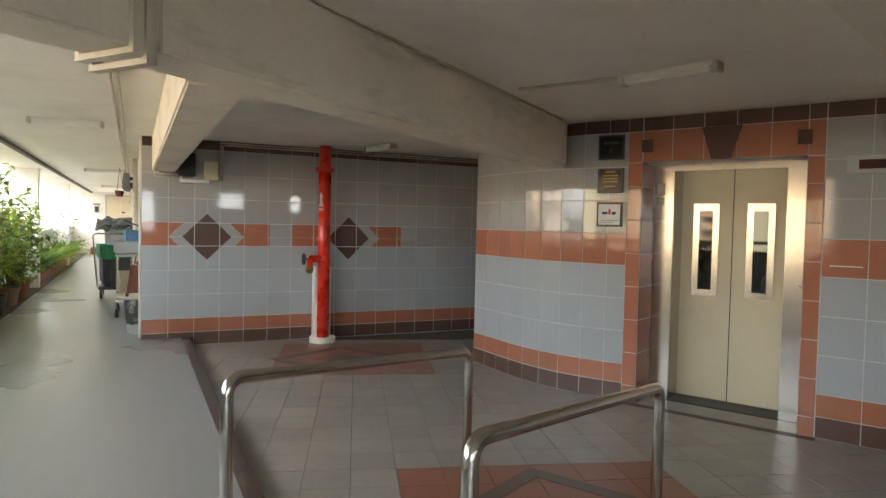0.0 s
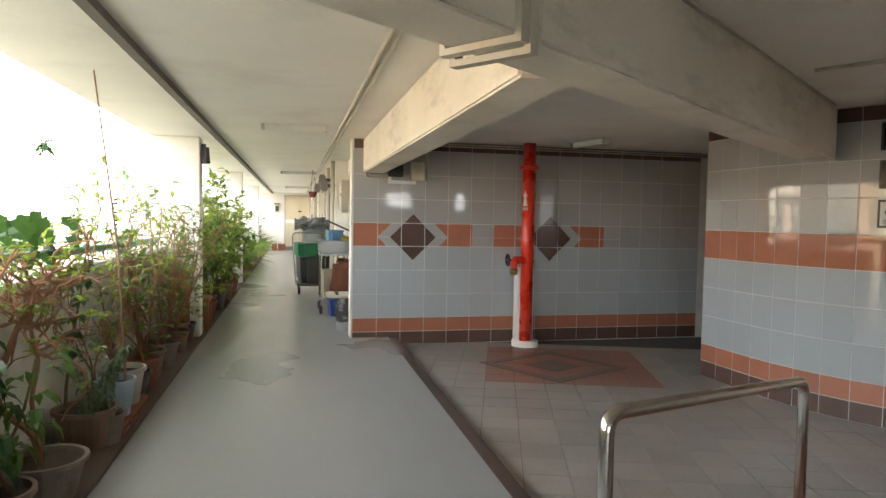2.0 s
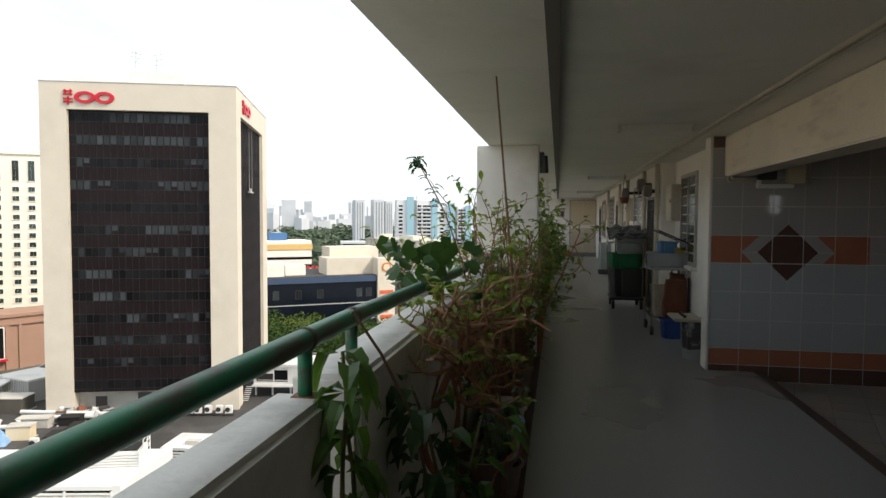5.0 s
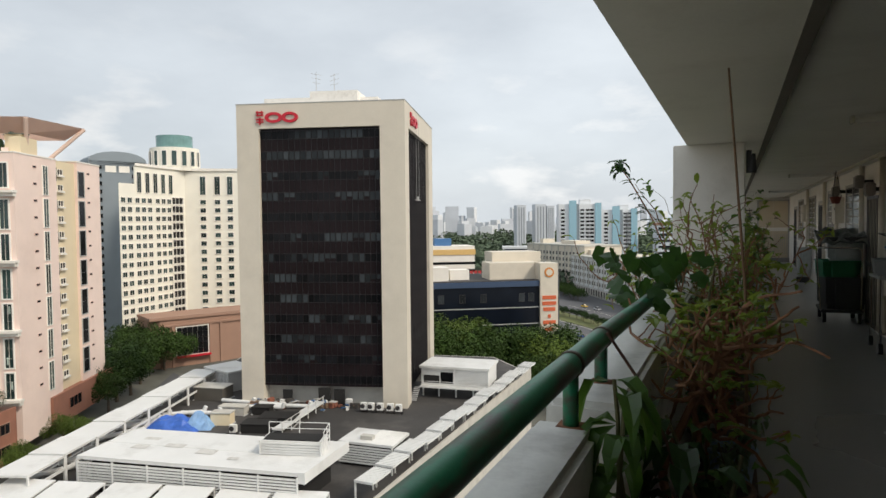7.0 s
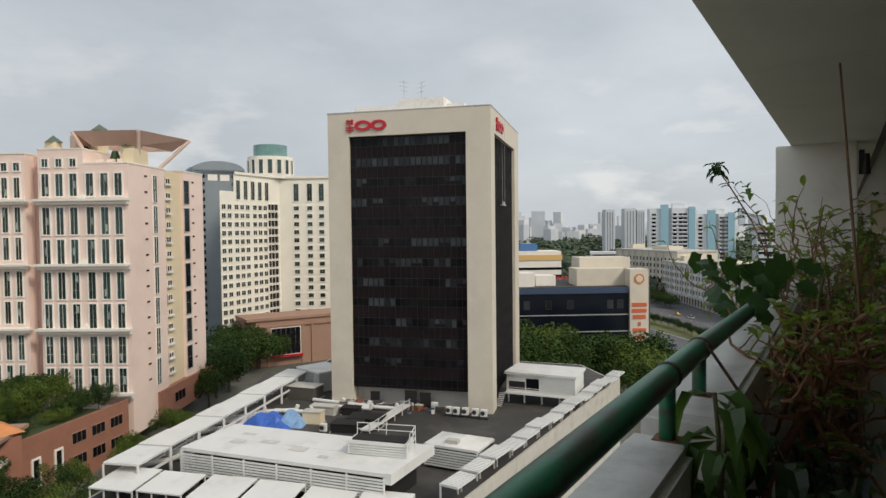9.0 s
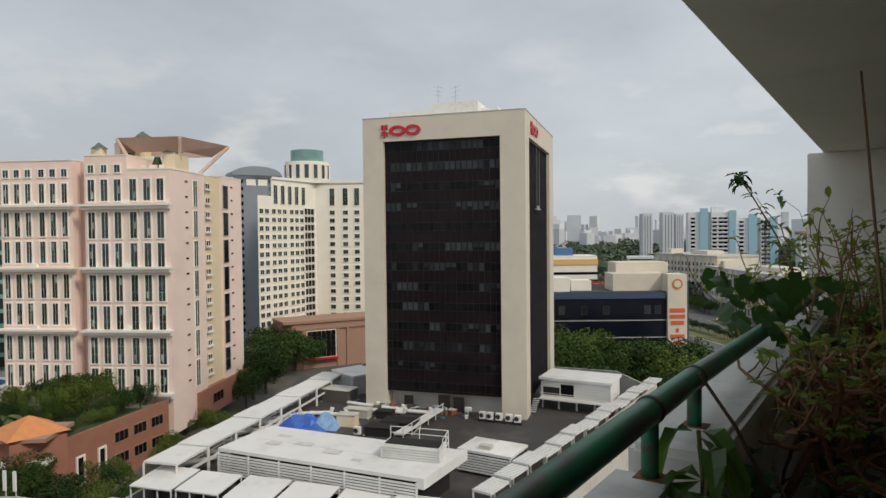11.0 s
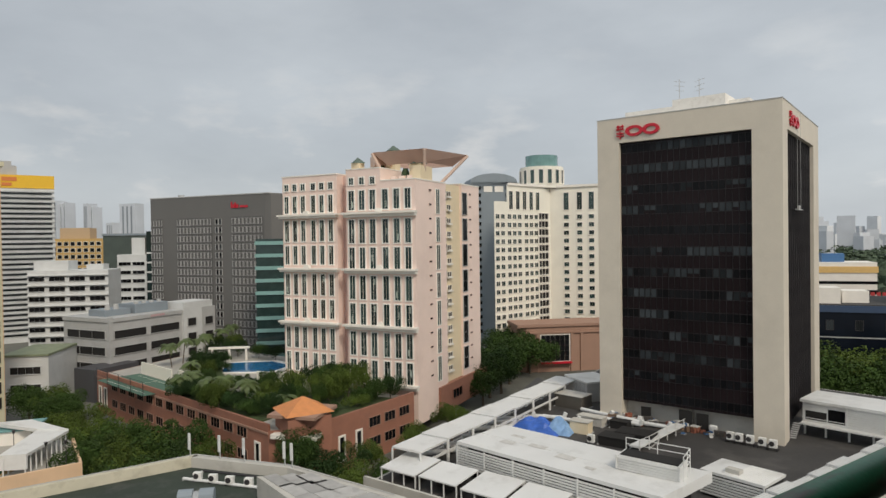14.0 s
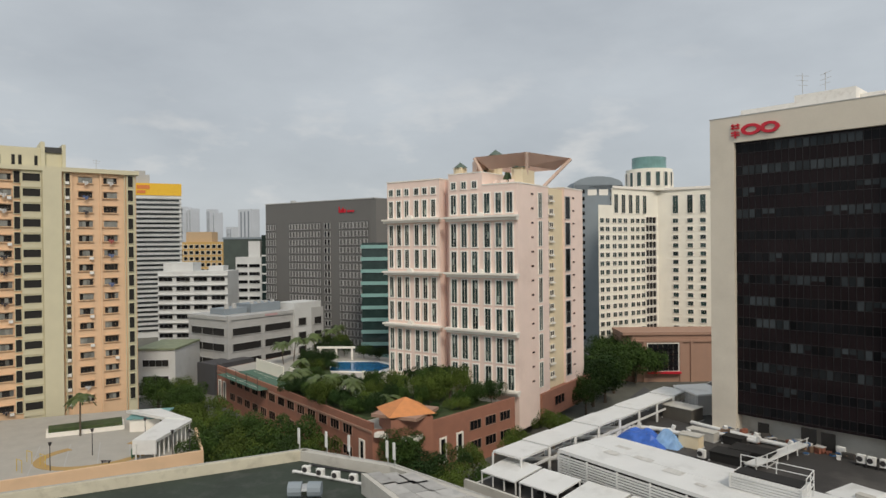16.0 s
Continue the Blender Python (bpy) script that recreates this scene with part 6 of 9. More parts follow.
for o, w, h in (((-137, 541, -44), 36, 60), ((-104, 556, -44), 30, 55)):
    b = building("housing_tower", "white housing tower with pale blue end bays", o, 20.0, "housing tower")
    part("wall", B((0, 0, 0, w, 18, h)), FAR_W, b)
    part("blue_bay", B((8.5, -2.0, 0, 14.5, 0, h + 3)), BLUE_END, b)
    part("blue_bay", B((w - 6, -1.5, 0, w - 1, 0, h + 1)), BLUE_END, b)
    part("dark_slot", B((14.5, -0.5, 0, 17.0, 0, h)), BLUEGREY, b)
    part("roof_room", B((w * 0.5, 3, h, w * 0.75, 12, h + 4)), FAR_W, b)
    for r in range(int(h / 3.2) - 1):
        for x in (3.4, 19.5, 24.0, w - 8.5):
            put(slot, b, x, 0, 3 + 3.2 * r)
            put(shelf_m, b, x, 0, 2.0 + 3.2 * r, 0, "balcony")
for o, w, h, lab in (((-172, 500, -44), 26, 26, "low white block among far trees"), ((-150, 520, -44), 18, 20, "low brown-roofed house among far trees"), ((-60, 560, -44), 34, 44, "grey banded block beside the far towers")):
    b = building("far_block", lab, o, 20, "building")
    part("wall", B((0, 0, 0, w, 14, h - 2)), FAR_W if h != 44 else FAR_G, b)
    part("roof", B((-0.8, -0.8, h - 2, w + 0.8, 14, h)), FAR_W if h == 26 else PLUM, b)
    for k in range(int(h / 5)):
        part("window_band", B((1, -0.2, 3 + 5 * k, w - 1, 0, 5 + 5 * k)), GLASS_BLIND, b)

# distant town: hundreds of far blocks, woods and low hills
rs = random.Random(21)
bm = bmesh.new()
bm2 = bmesh.new()
for i in range(420):
    yaw = radians(rs.uniform(-4, 74))
    dist = rs.uniform(1150, 2700)
    x, y = -1.8 - math.sin(yaw) * dist, 2.4 + math.cos(yaw) * dist
    h = 45 + dist / 1151 * (rs.uniform(-9, 9) + (rs.uniform(8, 26) if rs.random() < 0.16 else 0))
    w, d = rs.uniform(14, 40), rs.uniform(12, 24)
    m = Matrix.Translation((x, y, GROUND + h / 2)) @ Matrix.Rotation(rs.uniform(0, 3.1), 4, "Z") @ Matrix.Diagonal((w, d, h, 1))
    bmesh.ops.create_cube(bm if i % 2 else bm2, size=1, matrix=m)
tagged(part("distant_town", bm, FAR_W), "distant white town blocks on the horizon, paled for haze", "distant city", kind="stuff")
tagged(part("distant_town", bm2, FAR_G), "distant grey town blocks on the horizon, paled for haze", "distant city", kind="stuff")
for px, py, w, h in ((-256, 800, 12, 67), (-236, 815, 14, 68), (-223, 824, 10, 66), (-899, 64, 7, 99), (-899, 70, 6, 95), (-898, 74, 5, 97), (-896, 96, 7, 96), (-896, 102, 6, 92), (-891, 135, 25, 96), (-894, 120, 11, 73), (-900, 56, 8, 85)):
    b = building("far_tower", "slim pale tower far across the town", (px, py, GROUND), 34, "tower")
    part("wall", B((0, 0, 0, w, 14, h)), FAR_G, b)
    for k in range(3):
        part("window_strip", B((w * (0.18 + 0.27 * k), -0.3, 4, w * (0.27 + 0.27 * k), 0, h - 3)), mat("far_window_strip", (0.22, 0.25, 0.28), 0.5), b)


# ---- streets, plaza and trees ----
structure("road", prism([(-135, 420), (-86, 300), (-62, 215), (-12, 225), (-38, 310), (-88, 430)], GROUND + 0.02, GROUND + 0.06), ASPHALT, "wide grey road with white lane marks", "road")
structure("road_far", prism([(-135, 420), (-88, 430), (-140, 560), (-185, 560)], GROUND + 0.02, GROUND + 0.06), ASPHALT, "road running to the town", "road")
structure("median", prism([(-90, 340), (-74.5, 316.3), (-50.4, 292.3), (-45, 276), (-49, 268.4), (-62, 284), (-75.2, 296.8), (-90, 330)], GROUND + 0.06, GROUND + 0.2), GRASS, "grassy median strip", "grass")
for k in range(14):
    a = Vector((-60, 262, 0)).lerp(Vector((-44, 240, 0)), k / 13)
    structure("lane_mark_%d" % (k + 1), prism([(a.x, a.y), (a.x + 0.3, a.y + 0.2), (a.x + 4.3, a.y + 3.4), (a.x + 4.0, a.y + 3.2)], GROUND + 0.07, GROUND + 0.08), TRIM, "white lane mark", "road mark")
for k in range(22):
    a = Vector((-84, 352, 0)).lerp(Vector((-44, 306, 0)), k / 21)
    structure("lane_dash_%d" % (k + 1), prism([(a.x, a.y), (a.x + 0.9, a.y - 1.1), (a.x + 1.1, a.y - 0.95), (a.x + 0.2, a.y + 0.15)], GROUND + 0.07, GROUND + 0.08), TRIM, "white lane dash", "road mark")
for p_, q_, n_ in (((-75.6, 296.0), (-49.2, 267.4), 1), ((-90.4, 341.0), (-50.0, 293.4), 2), ((-64.5, 252.5), (-54.0, 240.5), 3)):
    d_ = (Vector(q_) - Vector(p_)).normalized() * 0.35
    structure("kerb_line_%d" % n_, prism([p_, q_, (q_[0] - d_.y, q_[1] + d_.x), (p_[0] - d_.y, p_[1] + d_.x)], GROUND + 0.06, GROUND + 0.22), CONC_LIGHT, "pale kerb along the grassy median", "kerb")


def parked_car(x, y, rot, paint, label):
    """A small car: body with a cabin, glass and four wheels."""
    t = thing("car", label, "car", (x, y, GROUND + 0.06), rot, group="cars on the road")
    part("body", prism([(-2.1, -0.85), (2.1, -0.85), (2.15, 0), (2.1, 0.85), (-2.1, 0.85), (-2.15, 0)], 0.3, 0.85), paint, t)
    cb = B((-1.2, -0.75, 0.85, 1.1, 0.75, 1.45))
    for v_ in cb.verts:
        if v_.co.z > 1.2:
            v_.co.x *= 0.7
            v_.co.y *= 0.85
    part("cabin", cb, GLASS_DK, t, "dark glazed cabin")
    part("roof", B((-0.75, -0.6, 1.45, 0.7, 0.6, 1.5), bevel=0.02), paint, t)
    for wx in (-1.3, 1.3):
        for wy in (-0.86, 0.86):
            part("wheel", C(((wx, wy - 0.08, 0.3), (wx, wy + 0.08, 0.3), 0.3), n=12), BLACK, t)


parked_car(-74.6, 347.2, -48, mat("yellow_car_paint", (0.65, 0.42, 0.03), 0.3), "yellow car on the road")
parked_car(-57.5, 257.0, -50, mat("blue_car_paint", (0.04, 0.08, 0.32), 0.3), "blue car on the road")
parked_car(-66.0, 338.0, -48, mat("white_car_paint", (0.7, 0.7, 0.7), 0.3), "white car on the road")
structure("street", prism([(-110, 20), (-78, 44), (-108, 130), (-160, 150), (-128, 100), (-112, 52)], GROUND + 0.01, GROUND + 0.05), ASPHALT, "street between the podiums", "road")
structure("side_street", prism([(-215, 14), (-128, 24), (-112, 52), (-200, 26)], GROUND + 0.02, GROUND + 0.055), ASPHALT, "shaded side street", "road")

plaza = thing("play_deck", "raised grey playground deck with an ochre path and peach wall", "playground", (0, 0, 0))
PZ = -38.5
part("deck", prism([(-131, -60), (-134.5, 15), (-160, 15.5), (-182, 4), (-190, -60)], GROUND, PZ), PAVE, plaza)
part("deck_wall", prism([(-130.6, -60), (-134.1, 15.3), (-134.7, 15.2), (-131.2, -60)], PZ - 4, PZ + 1.4), HDB_PEACH, plaza, "peach painted edge wall")
part("deck_wall", prism([(-134.1, 15.3), (-152, 15.8), (-152, 15.2), (-134.7, 14.9)], PZ - 4, PZ + 1.4), HDB_PEACH, plaza, "peach painted edge wall")
bm = bmesh.new()
prev = None
for k in range(41):                          # winding ochre path
    s = k / 40
    an_ = radians(-150 + 290 * s)
    c = Vector((-146 + 7.5 * math.cos(an_), -3.5 + 9.5 * math.sin(an_), PZ + 0.08))
    nn = Vector((math.cos(an_), math.sin(an_), 0))
    row = (bm.verts.new(c + nn * 0.9), bm.verts.new(c - nn * 0.9))
    if prev:
        bm.faces.new((prev[0], row[0], row[1], prev[1]))
    prev = row
ex_ = bmesh.ops.extrude_face_region(bm, geom=bm.faces[:])
bmesh.ops.translate(bm, verts=[v_ for v_ in ex_["geom"] if isinstance(v_, bmesh.types.BMVert)], vec=(0, 0, -0.075))
bmesh.ops.recalc_face_normals(bm, faces=bm.faces[:])
part("path", bm, PATH_OCHRE, plaza, "winding ochre path")
lk = thing("covered_linkway", "white roofed covered linkway with green side screens", "linkway", (0, 0, 0))
part("roof", prism([(-138.6, 3.0), (-136.6, 7.0), (-149, 14.5), (-153, 9.5)], PZ + 3.4, PZ + 3.9), ROOF_WHITE, lk)
part("roof", prism([(-149, 14.5), (-153, 9.5), (-164, 2), (-162, 9)], PZ + 3.45, PZ + 4.1), ROOF_WHITE, lk)
part("end_panel", prism([(-138.6, 3.0), (-136.6, 7.0), (-136.9, 7.2), (-138.9, 3.2)], PZ + 1.2, PZ + 3.4), ROOF_WHITE, lk)
for k in range(9):
    for p, q in (((-138.0, 3.6), (-152.4, 9.8)), ((-137.0, 6.8), (-149.2, 14.0))):
        v = Vector((*p, 0)).lerp(Vector((*q, 0)), k / 8)
        part("post", B((v.x - 0.12, v.y - 0.12, PZ, v.x + 0.12, v.y + 0.12, PZ + 3.4)), ROOF_WHITE, lk)
part("screen", prism([(-140, 3.0), (-152, 8.5), (-152, 8.3), (-140, 2.8)], PZ, PZ + 1.9), mat("green_screen", (0.03, 0.12, 0.07), 0.7), lk, "green side screen")
bed = thing("planter", "low white planter wall with dark hedge plants", "planter", (0, 0, 0))
part("planter_wall", prism([(-163.8, -13.5), (-163.4, 1.6), (-169.5, 1.4), (-168.5, -13.8)], PZ, PZ + 0.9), TRIM, bed)
part("hedge", prism([(-164.2, -13.1), (-163.8, 1.2), (-169.1, 1.0), (-168.1, -13.4)], PZ + 0.88, PZ + 1.6), LAWN, bed, "dark clipped hedge")
for k in range(5):
    structure("paving_joint_%d" % (k + 1), prism([(-133 - 0.2 * k, -14 + 5.5 * k), (-133 - 0.2 * k, -13.85 + 5.5 * k), (-158 + 1.5 * k, -13.85 + 5.5 * k), (-158 + 1.5 * k, -14 + 5.5 * k)], PZ + 0.001, PZ + 0.012), GREY_F, "dark joint in the playground paving", "paving joint")
for x, y in ((-146, -4), (-139.5, -10.5), (-150, 5.5), (-137.5, 10), (-136.5, 13)):
    lp = thing("lamp_post", "slim black lamp post on the playground", "street lamp", (x, y, PZ), 0, group="playground lamps")
    part("pole", C(((0, 0, 0), (0, 0, 4.6), 0.09, 0.06), n=8), MULLION, lp)
    part("head", C(((0, 0, 4.6), (0, 0, 5.2), 0.16, 0.34), n=8), MULLION, lp)
for x, y in ((-143, -12), (-146.5, -14.5), (-141.5, -15.5)):
    g = thing("exercise_frame", "yellow outdoor exercise frame", "exercise frame", (x, y, PZ), 30, group="exercise frames")
    ym = mat("yellow_frame", (0.6, 0.42, 0.05), 0.5)
    for a in (-1, 1):
        part("post", C(((a, 0, 0), (a, 0, 2.2), 0.06), n=6), ym, g)
    part("bar", C(((-1, 0, 2.2), (1, 0, 2.2), 0.06), n=6), ym, g)
bn = thing("park_bench", "dark park bench by the path", "bench", (-139.5, -1.5, PZ), 60)
part("seat", B((-0.9, -0.25, 0.4, 0.9, 0.25, 0.48)), MULLION, bn)
part("leg", B((-0.7, -0.2, 0, -0.6, 0.2, 0.4)), MULLION, bn)
part("leg", B((0.6, -0.2, 0, 0.7, 0.2, 0.4)), MULLION, bn)
structure("shelter_roof", prism([(-160, 2), (-158, 9), (-166, 12), (-168, 4)], PZ + 2.8, PZ + 3.1), mat("teal_roof", (0.16, 0.33, 0.33), 0.6), "teal low shelter roof", "roof")
structure("shelter_block", prism([(-160.3, 2.6), (-158.5, 8.6), (-165.6, 11.4), (-167.4, 4.4)], PZ, PZ + 2.8), TRIM, "white low shelter wall", "wall")

# nearer flat roof with aerials and fan units
nr_ = building("near_roof", "green-stained flat roof behind a pale parapet", (0, 0, 0), 0, "flat roof")
RZ0 = -22.0
part("roof_deck", prism([(-76.3, -60), (-75.8, 20.5), (-73.5, 22.5), (-64, 28.5), (-46, 34), (-38, -60)], GROUND, RZ0 - 0.6), ROOF_GREEN, nr_)
part("parapet_wall", prism([(-76.9, -60), (-76.3, 20.8), (-75.5, 20.8), (-76.1, -60)], RZ0 - 3, RZ0 + 0.5), mat("pale_cream_parapet", (0.58, 0.54, 0.42), 0.8, var=0.08, scale=0.6, dark=(0.3, 0.27, 0.2), stain=0.5, stain_scale=0.6), nr_)
part("parapet_wall", prism([(-76.3, 20.8), (-66.5, 28.0), (-66.0, 27.2), (-75.5, 20.0)], RZ0 - 3, RZ0 + 0.5), CONC_LIGHT, nr_)
part("parapet_wall", prism([(-66.5, 28.0), (-52, 33.0), (-51.6, 32.2), (-66.0, 27.2)], RZ0 - 3, RZ0 + 0.5), CONC_LIGHT, nr_)
part("slab_roof", prism([(-63, 23), (-60, 27.5), (-48, 31.5), (-46, 24)], RZ0 - 0.6, RZ0 + 1.4), CONC_LIGHT, nr_, "pale tiled slab roof")
for x, y in ((-75.8, 20.0), (-73.0, 22.4), (-70.4, 24.2), (-66.6, 27.2), (-65.6, 27.6)):
    an = thing("aerial_mast", "white mobile antenna panel on a roof pole", "antenna", (x, y, RZ0 - 0.6), 30, group="roof antennas")
    part("pole", C(((0, 0, 0), (0, 0, 3.6), 0.06), n=8), GREY_F, an)
    part("panel", B((-0.16, -0.2, 1.9, 0.16, -0.05, 3.7), bevel=0.03), ROOF_WHITE, an)
for x, y in ((-70.8, 19.5), (-69.2, 20.6), (-67.6, 21.8), (-66.0, 23.2)):
    t = thing("condenser_unit", "white air-conditioning condenser on the flat roof", "air conditioner", (x, y, RZ0 - 0.6), 50, group="flat roof condensers")
    part("case", B((-0.42, -0.25, 0.2, 0.42, 0.25, 0.95), bevel=0.03), WHITE, t)
    part("fan_grille", C(((-0.1, -0.27, 0.58), (-0.1, -0.25, 0.58), 0.28), n=16), MULLION, t, "round dark fan grille")
    part("stand", B((-0.42, -0.25, 0, -0.36, 0.25, 0.2), (0.36, -0.25, 0, 0.42, 0.25, 0.2)), MULLION, t)
for k in range(5):
    for q_ in range(3):
        a_ = Vector((-62.6, 23.4, 0)).lerp(Vector((-46.4, 24.6, 0)), (k + 0.03) / 5).lerp(Vector((-60.0, 27.2, 0)).lerp(Vector((-48.2, 31.2, 0)), (k + 0.03) / 5), (q_ + 0.03) / 3)
        c_ = Vector((-62.6, 23.4, 0)).lerp(Vector((-46.4, 24.6, 0)), (k + 0.97) / 5).lerp(Vector((-60.0, 27.2, 0)).lerp(Vector((-48.2, 31.2, 0)), (k + 0.97) / 5), (q_ + 0.97) / 3)
        part("roof_slab_tile", prism([(a_.x, a_.y), (c_.x, a_.y + (c_.y - a_.y) * 0.2), (c_.x, c_.y), (a_.x, a_.y + (c_.y - a_.y) * 0.8)], RZ0 + 1.402, RZ0 + 1.46), mat("pale_roof_tile", (0.40, 0.39, 0.37), 0.8, var=0.15, scale=0.8, rnd=0.15, dark=(0.24, 0.23, 0.22), stain=0.6, stain_scale=0.7), nr_)
rp_ = bmesh.new()
for p, q in (((-76.0, -10), (-75.9, 20.4)), ((-75.9, 20.4), (-66.4, 27.5)), ((-66.4, 27.5), (-53, 32.3))):
    cyl(rp_, (*p, RZ0 + 0.62), (*q, RZ0 + 0.62), 0.04, n=6)
part("lightning_rail", rp_, GREY_F, nr_, "thin rail on the parapet top")
for a_, b_, r_ in (((-73.2, 20.6), (-66.2, 26.0), 0.10), ((-72.0, 18.4), (-64.6, 24.0), 0.16), ((-66.2, 26.0), (-58.5, 29.2), 0.10)):
    pp = thing("roof_pipe", "dark lagged pipe lying on the flat roof", "pipe", (0, 0, 0), group="flat roof pipes")
    part("pipe_run", C(((*a_, RZ0 - 0.42), (*b_, RZ0 - 0.42), r_), n=8), MULLION if r_ < 0.12 else ROOF_WHITE, pp)
    part("pipe_foot", B((a_[0] - 0.15, a_[1] - 0.15, RZ0 - 0.6, a_[0] + 0.15, a_[1] + 0.15, RZ0 - 0.42)), GREY_F, pp)
fan = thing("duct_fan", "grey cylindrical duct fan on the flat roof", "duct fan", (-64.5, 17.8, RZ0 - 0.6), 65)
part("drum", C(((-1.6, 0, 0.8), (-0.3, 0, 0.8), 0.75), n=12), BLUEGREY, fan)
part("drum", C(((0.3, 0, 0.8), (1.6, 0, 0.8), 0.75), n=12), BLUEGREY, fan)
part("collar", C(((-0.3, 0, 0.8), (0.3, 0, 0.8), 0.55), n=12), STEEL, fan)
part("support", B((-1.4, -0.4, 0, -1.2, 0.4, 0.2), (1.2, -0.4, 0, 1.4, 0.4, 0.2)), MULLION, fan)

# trees: tapered trunk, limbs, and a crown of leaf sprays
LEAF = [mat("leaf_%s" % n, c, 0.65, var=0.5, scale=0.35, grain=2.0, rnd=0.22, spec=0.15) for n, c in (("deep", (0.022, 0.046, 0.012)), ("mid", (0.038, 0.070, 0.015)), ("fresh", (0.075, 0.110, 0.020)))]
BARK = mat("grey_brown_bark", (0.11, 0.085, 0.06), 0.9, var=0.25, scale=2, bump=0.6)


def crown_mesh(seed, sprays, size, flat, leaf):
    """A crown about one unit in radius: leaf sprays on uneven lobes, gaps between them."""
    r = random.Random(seed)
    lobes = [(Vector((r.gauss(0, 0.48), r.gauss(0, 0.48), r.uniform(-0.15, 0.55) * flat)), r.uniform(0.26, 0.46)) for _ in range(15)]
    verts, faces = [], []
    for _ in range(sprays):
        c, s = r.choice(lobes)
        d = Vector((r.gauss(0, 1), r.gauss(0, 1), r.gauss(0.25, 0.9))).normalized()
        p = c + d * s * r.uniform(0.72, 1.05) * Vector((1, 1, flat)).length / 1.55
        a = Vector((r.gauss(0, 1), r.gauss(0, 1), r.gauss(0, 0.5))).normalized()
        b = a.cross(d + Vector((r.gauss(0, 0.5), r.gauss(0, 0.5), r.gauss(0, 0.5)))).normalized()
        w = size * r.uniform(0.6, 1.3)
        i = len(verts)
        verts += [p - a * w, p - b * w * 0.5, p + a * w, p + b * w * 0.5]
        faces.append((i, i + 1, i + 2, i + 3))
    me = bpy.data.meshes.new("crown")
    me.from_pydata(verts, [], faces)
    me.materials.append(leaf)
    return me


CROWNS = [crown_mesh(k, 8600, 0.036, 0.75, LEAF[k % 3]) for k in range(5)]
tb = bmesh.new()
cyl(tb, (0, 0, 0), (0.02, 0, 0.55), 0.06, 0.042, 8)
for k in range(5):
    a = k * 1.26
    cyl(tb, (0.02, 0, 0.5), (0.42 * math.cos(a), 0.42 * math.sin(a), 0.98), 0.03, 0.010, 6)
TRUNK = mesh_of("trunk", tb, BARK)
rt = random.Random(3)


def tree(x, y, z, h, r, label="broad green street tree", k=None):
    t = thing("tree", label, "tree", (x, y, z), rt.uniform(0, 360), group="street trees")
    instance("trunk", TRUNK, t, Matrix.Diagonal((h * 0.6, h * 0.6, h * 0.72, 1)))
    instance("crown", CROWNS[rt.randrange(5) if k is None else k], t, Matrix.Translation((0, 0, h - r * 0.72)) @ Matrix.Diagonal((r, r, r * 1.1, 1)))


for x, y, h, r in ((-174, 149, 14, 9), (-166, 143, 14, 10), (-158, 136, 13, 9), (-160, 128, 13, 9), (-148, 120, 13, 8), (-166, 152, 12, 8), (-180, 158, 14, 8), (-150, 126, 12, 8), (-141, 112, 10, 6)):
    tree(x, y, GROUND, h, r, "dense dark green street tree")
for x, y, h, r in ((-80, 160, 20, 11), (-72, 152, 18, 10), (-88, 158, 22, 12), (-66, 164, 17, 10), (-54, 166, 18, 11), (-46, 160, 17, 10), (-38, 154, 14, 8), (-60, 150, 14, 9), (-47, 172, 17, 10), (-70, 168, 18, 10)):
    tree(x, y, GROUND, h, r, "broad green street tree", rt.choice((1, 2, 2, 4)))
for k in range(12):
    tree(-82 + 3.0 * k + rt.uniform(-1, 1), 318 - 3.6 * k + rt.uniform(-2, 2), GROUND, 4.2, 2.2, "small tree on the grassy median", 0)
for x, y in ((-104, 402), (-98, 396), (-92, 388), (-88, 380), (-84, 374), (-100, 410)):
    tree(x, y, GROUND, 7, 4.5, "street tree before the far office", 1)
for x, y, h, r in ((-140, 22, 9, 7), (-132, 24, 9, 7), (-126, 28, 9, 6.5), (-136, 30, 10, 7), (-146, 26, 10, 6), (-124, 21, 8, 6), (-118, 30, 8, 6), (-150, 20, 8, 6), (-160, 19, 8, 6), (-172, 18, 8, 6), (-186, 14, 8, 6), (-200, 10, 9, 6), (-193, 18, 8, 5), (-205, 14, 8, 5), (-128, 35, 8, 5), (-142, 17, 8, 6)):
    tree(x, y, GROUND, h, r, "spreading olive-green street tree", rt.choice((1, 2, 2, 4)))
for x, y, h, r in ((-112, 47.5, 11, 5.5), (-108, 50, 9, 5), (-100, 52, 8, 4.5), (-96, 56, 8, 4.5), (-104, 46, 7, 4), (-112, 62, 7, 3.5), (-117, 74, 7, 4), (-122, 88, 8, 4), (-90, 40, 8, 4.5), (-86, 48, 7, 3.5)):
    tree(x, y, GROUND, h, r)
GZ = -33.9
def shrub(x, y, h, r):
    t = thing("tree", "dense garden tree on the podium deck", "tree", (x, y, GZ), rt.uniform(0, 360), group="garden trees")
    instance("trunk", TRUNK, t, Matrix.Diagonal((h * 0.4, h * 0.4, h * 0.5, 1)))
    instance("crown", CROWNS[rt.randrange(5)], t, Matrix.Translation((0, 0, h * 0.5)) @ Matrix.Diagonal((r, r, h * 0.75, 1)))


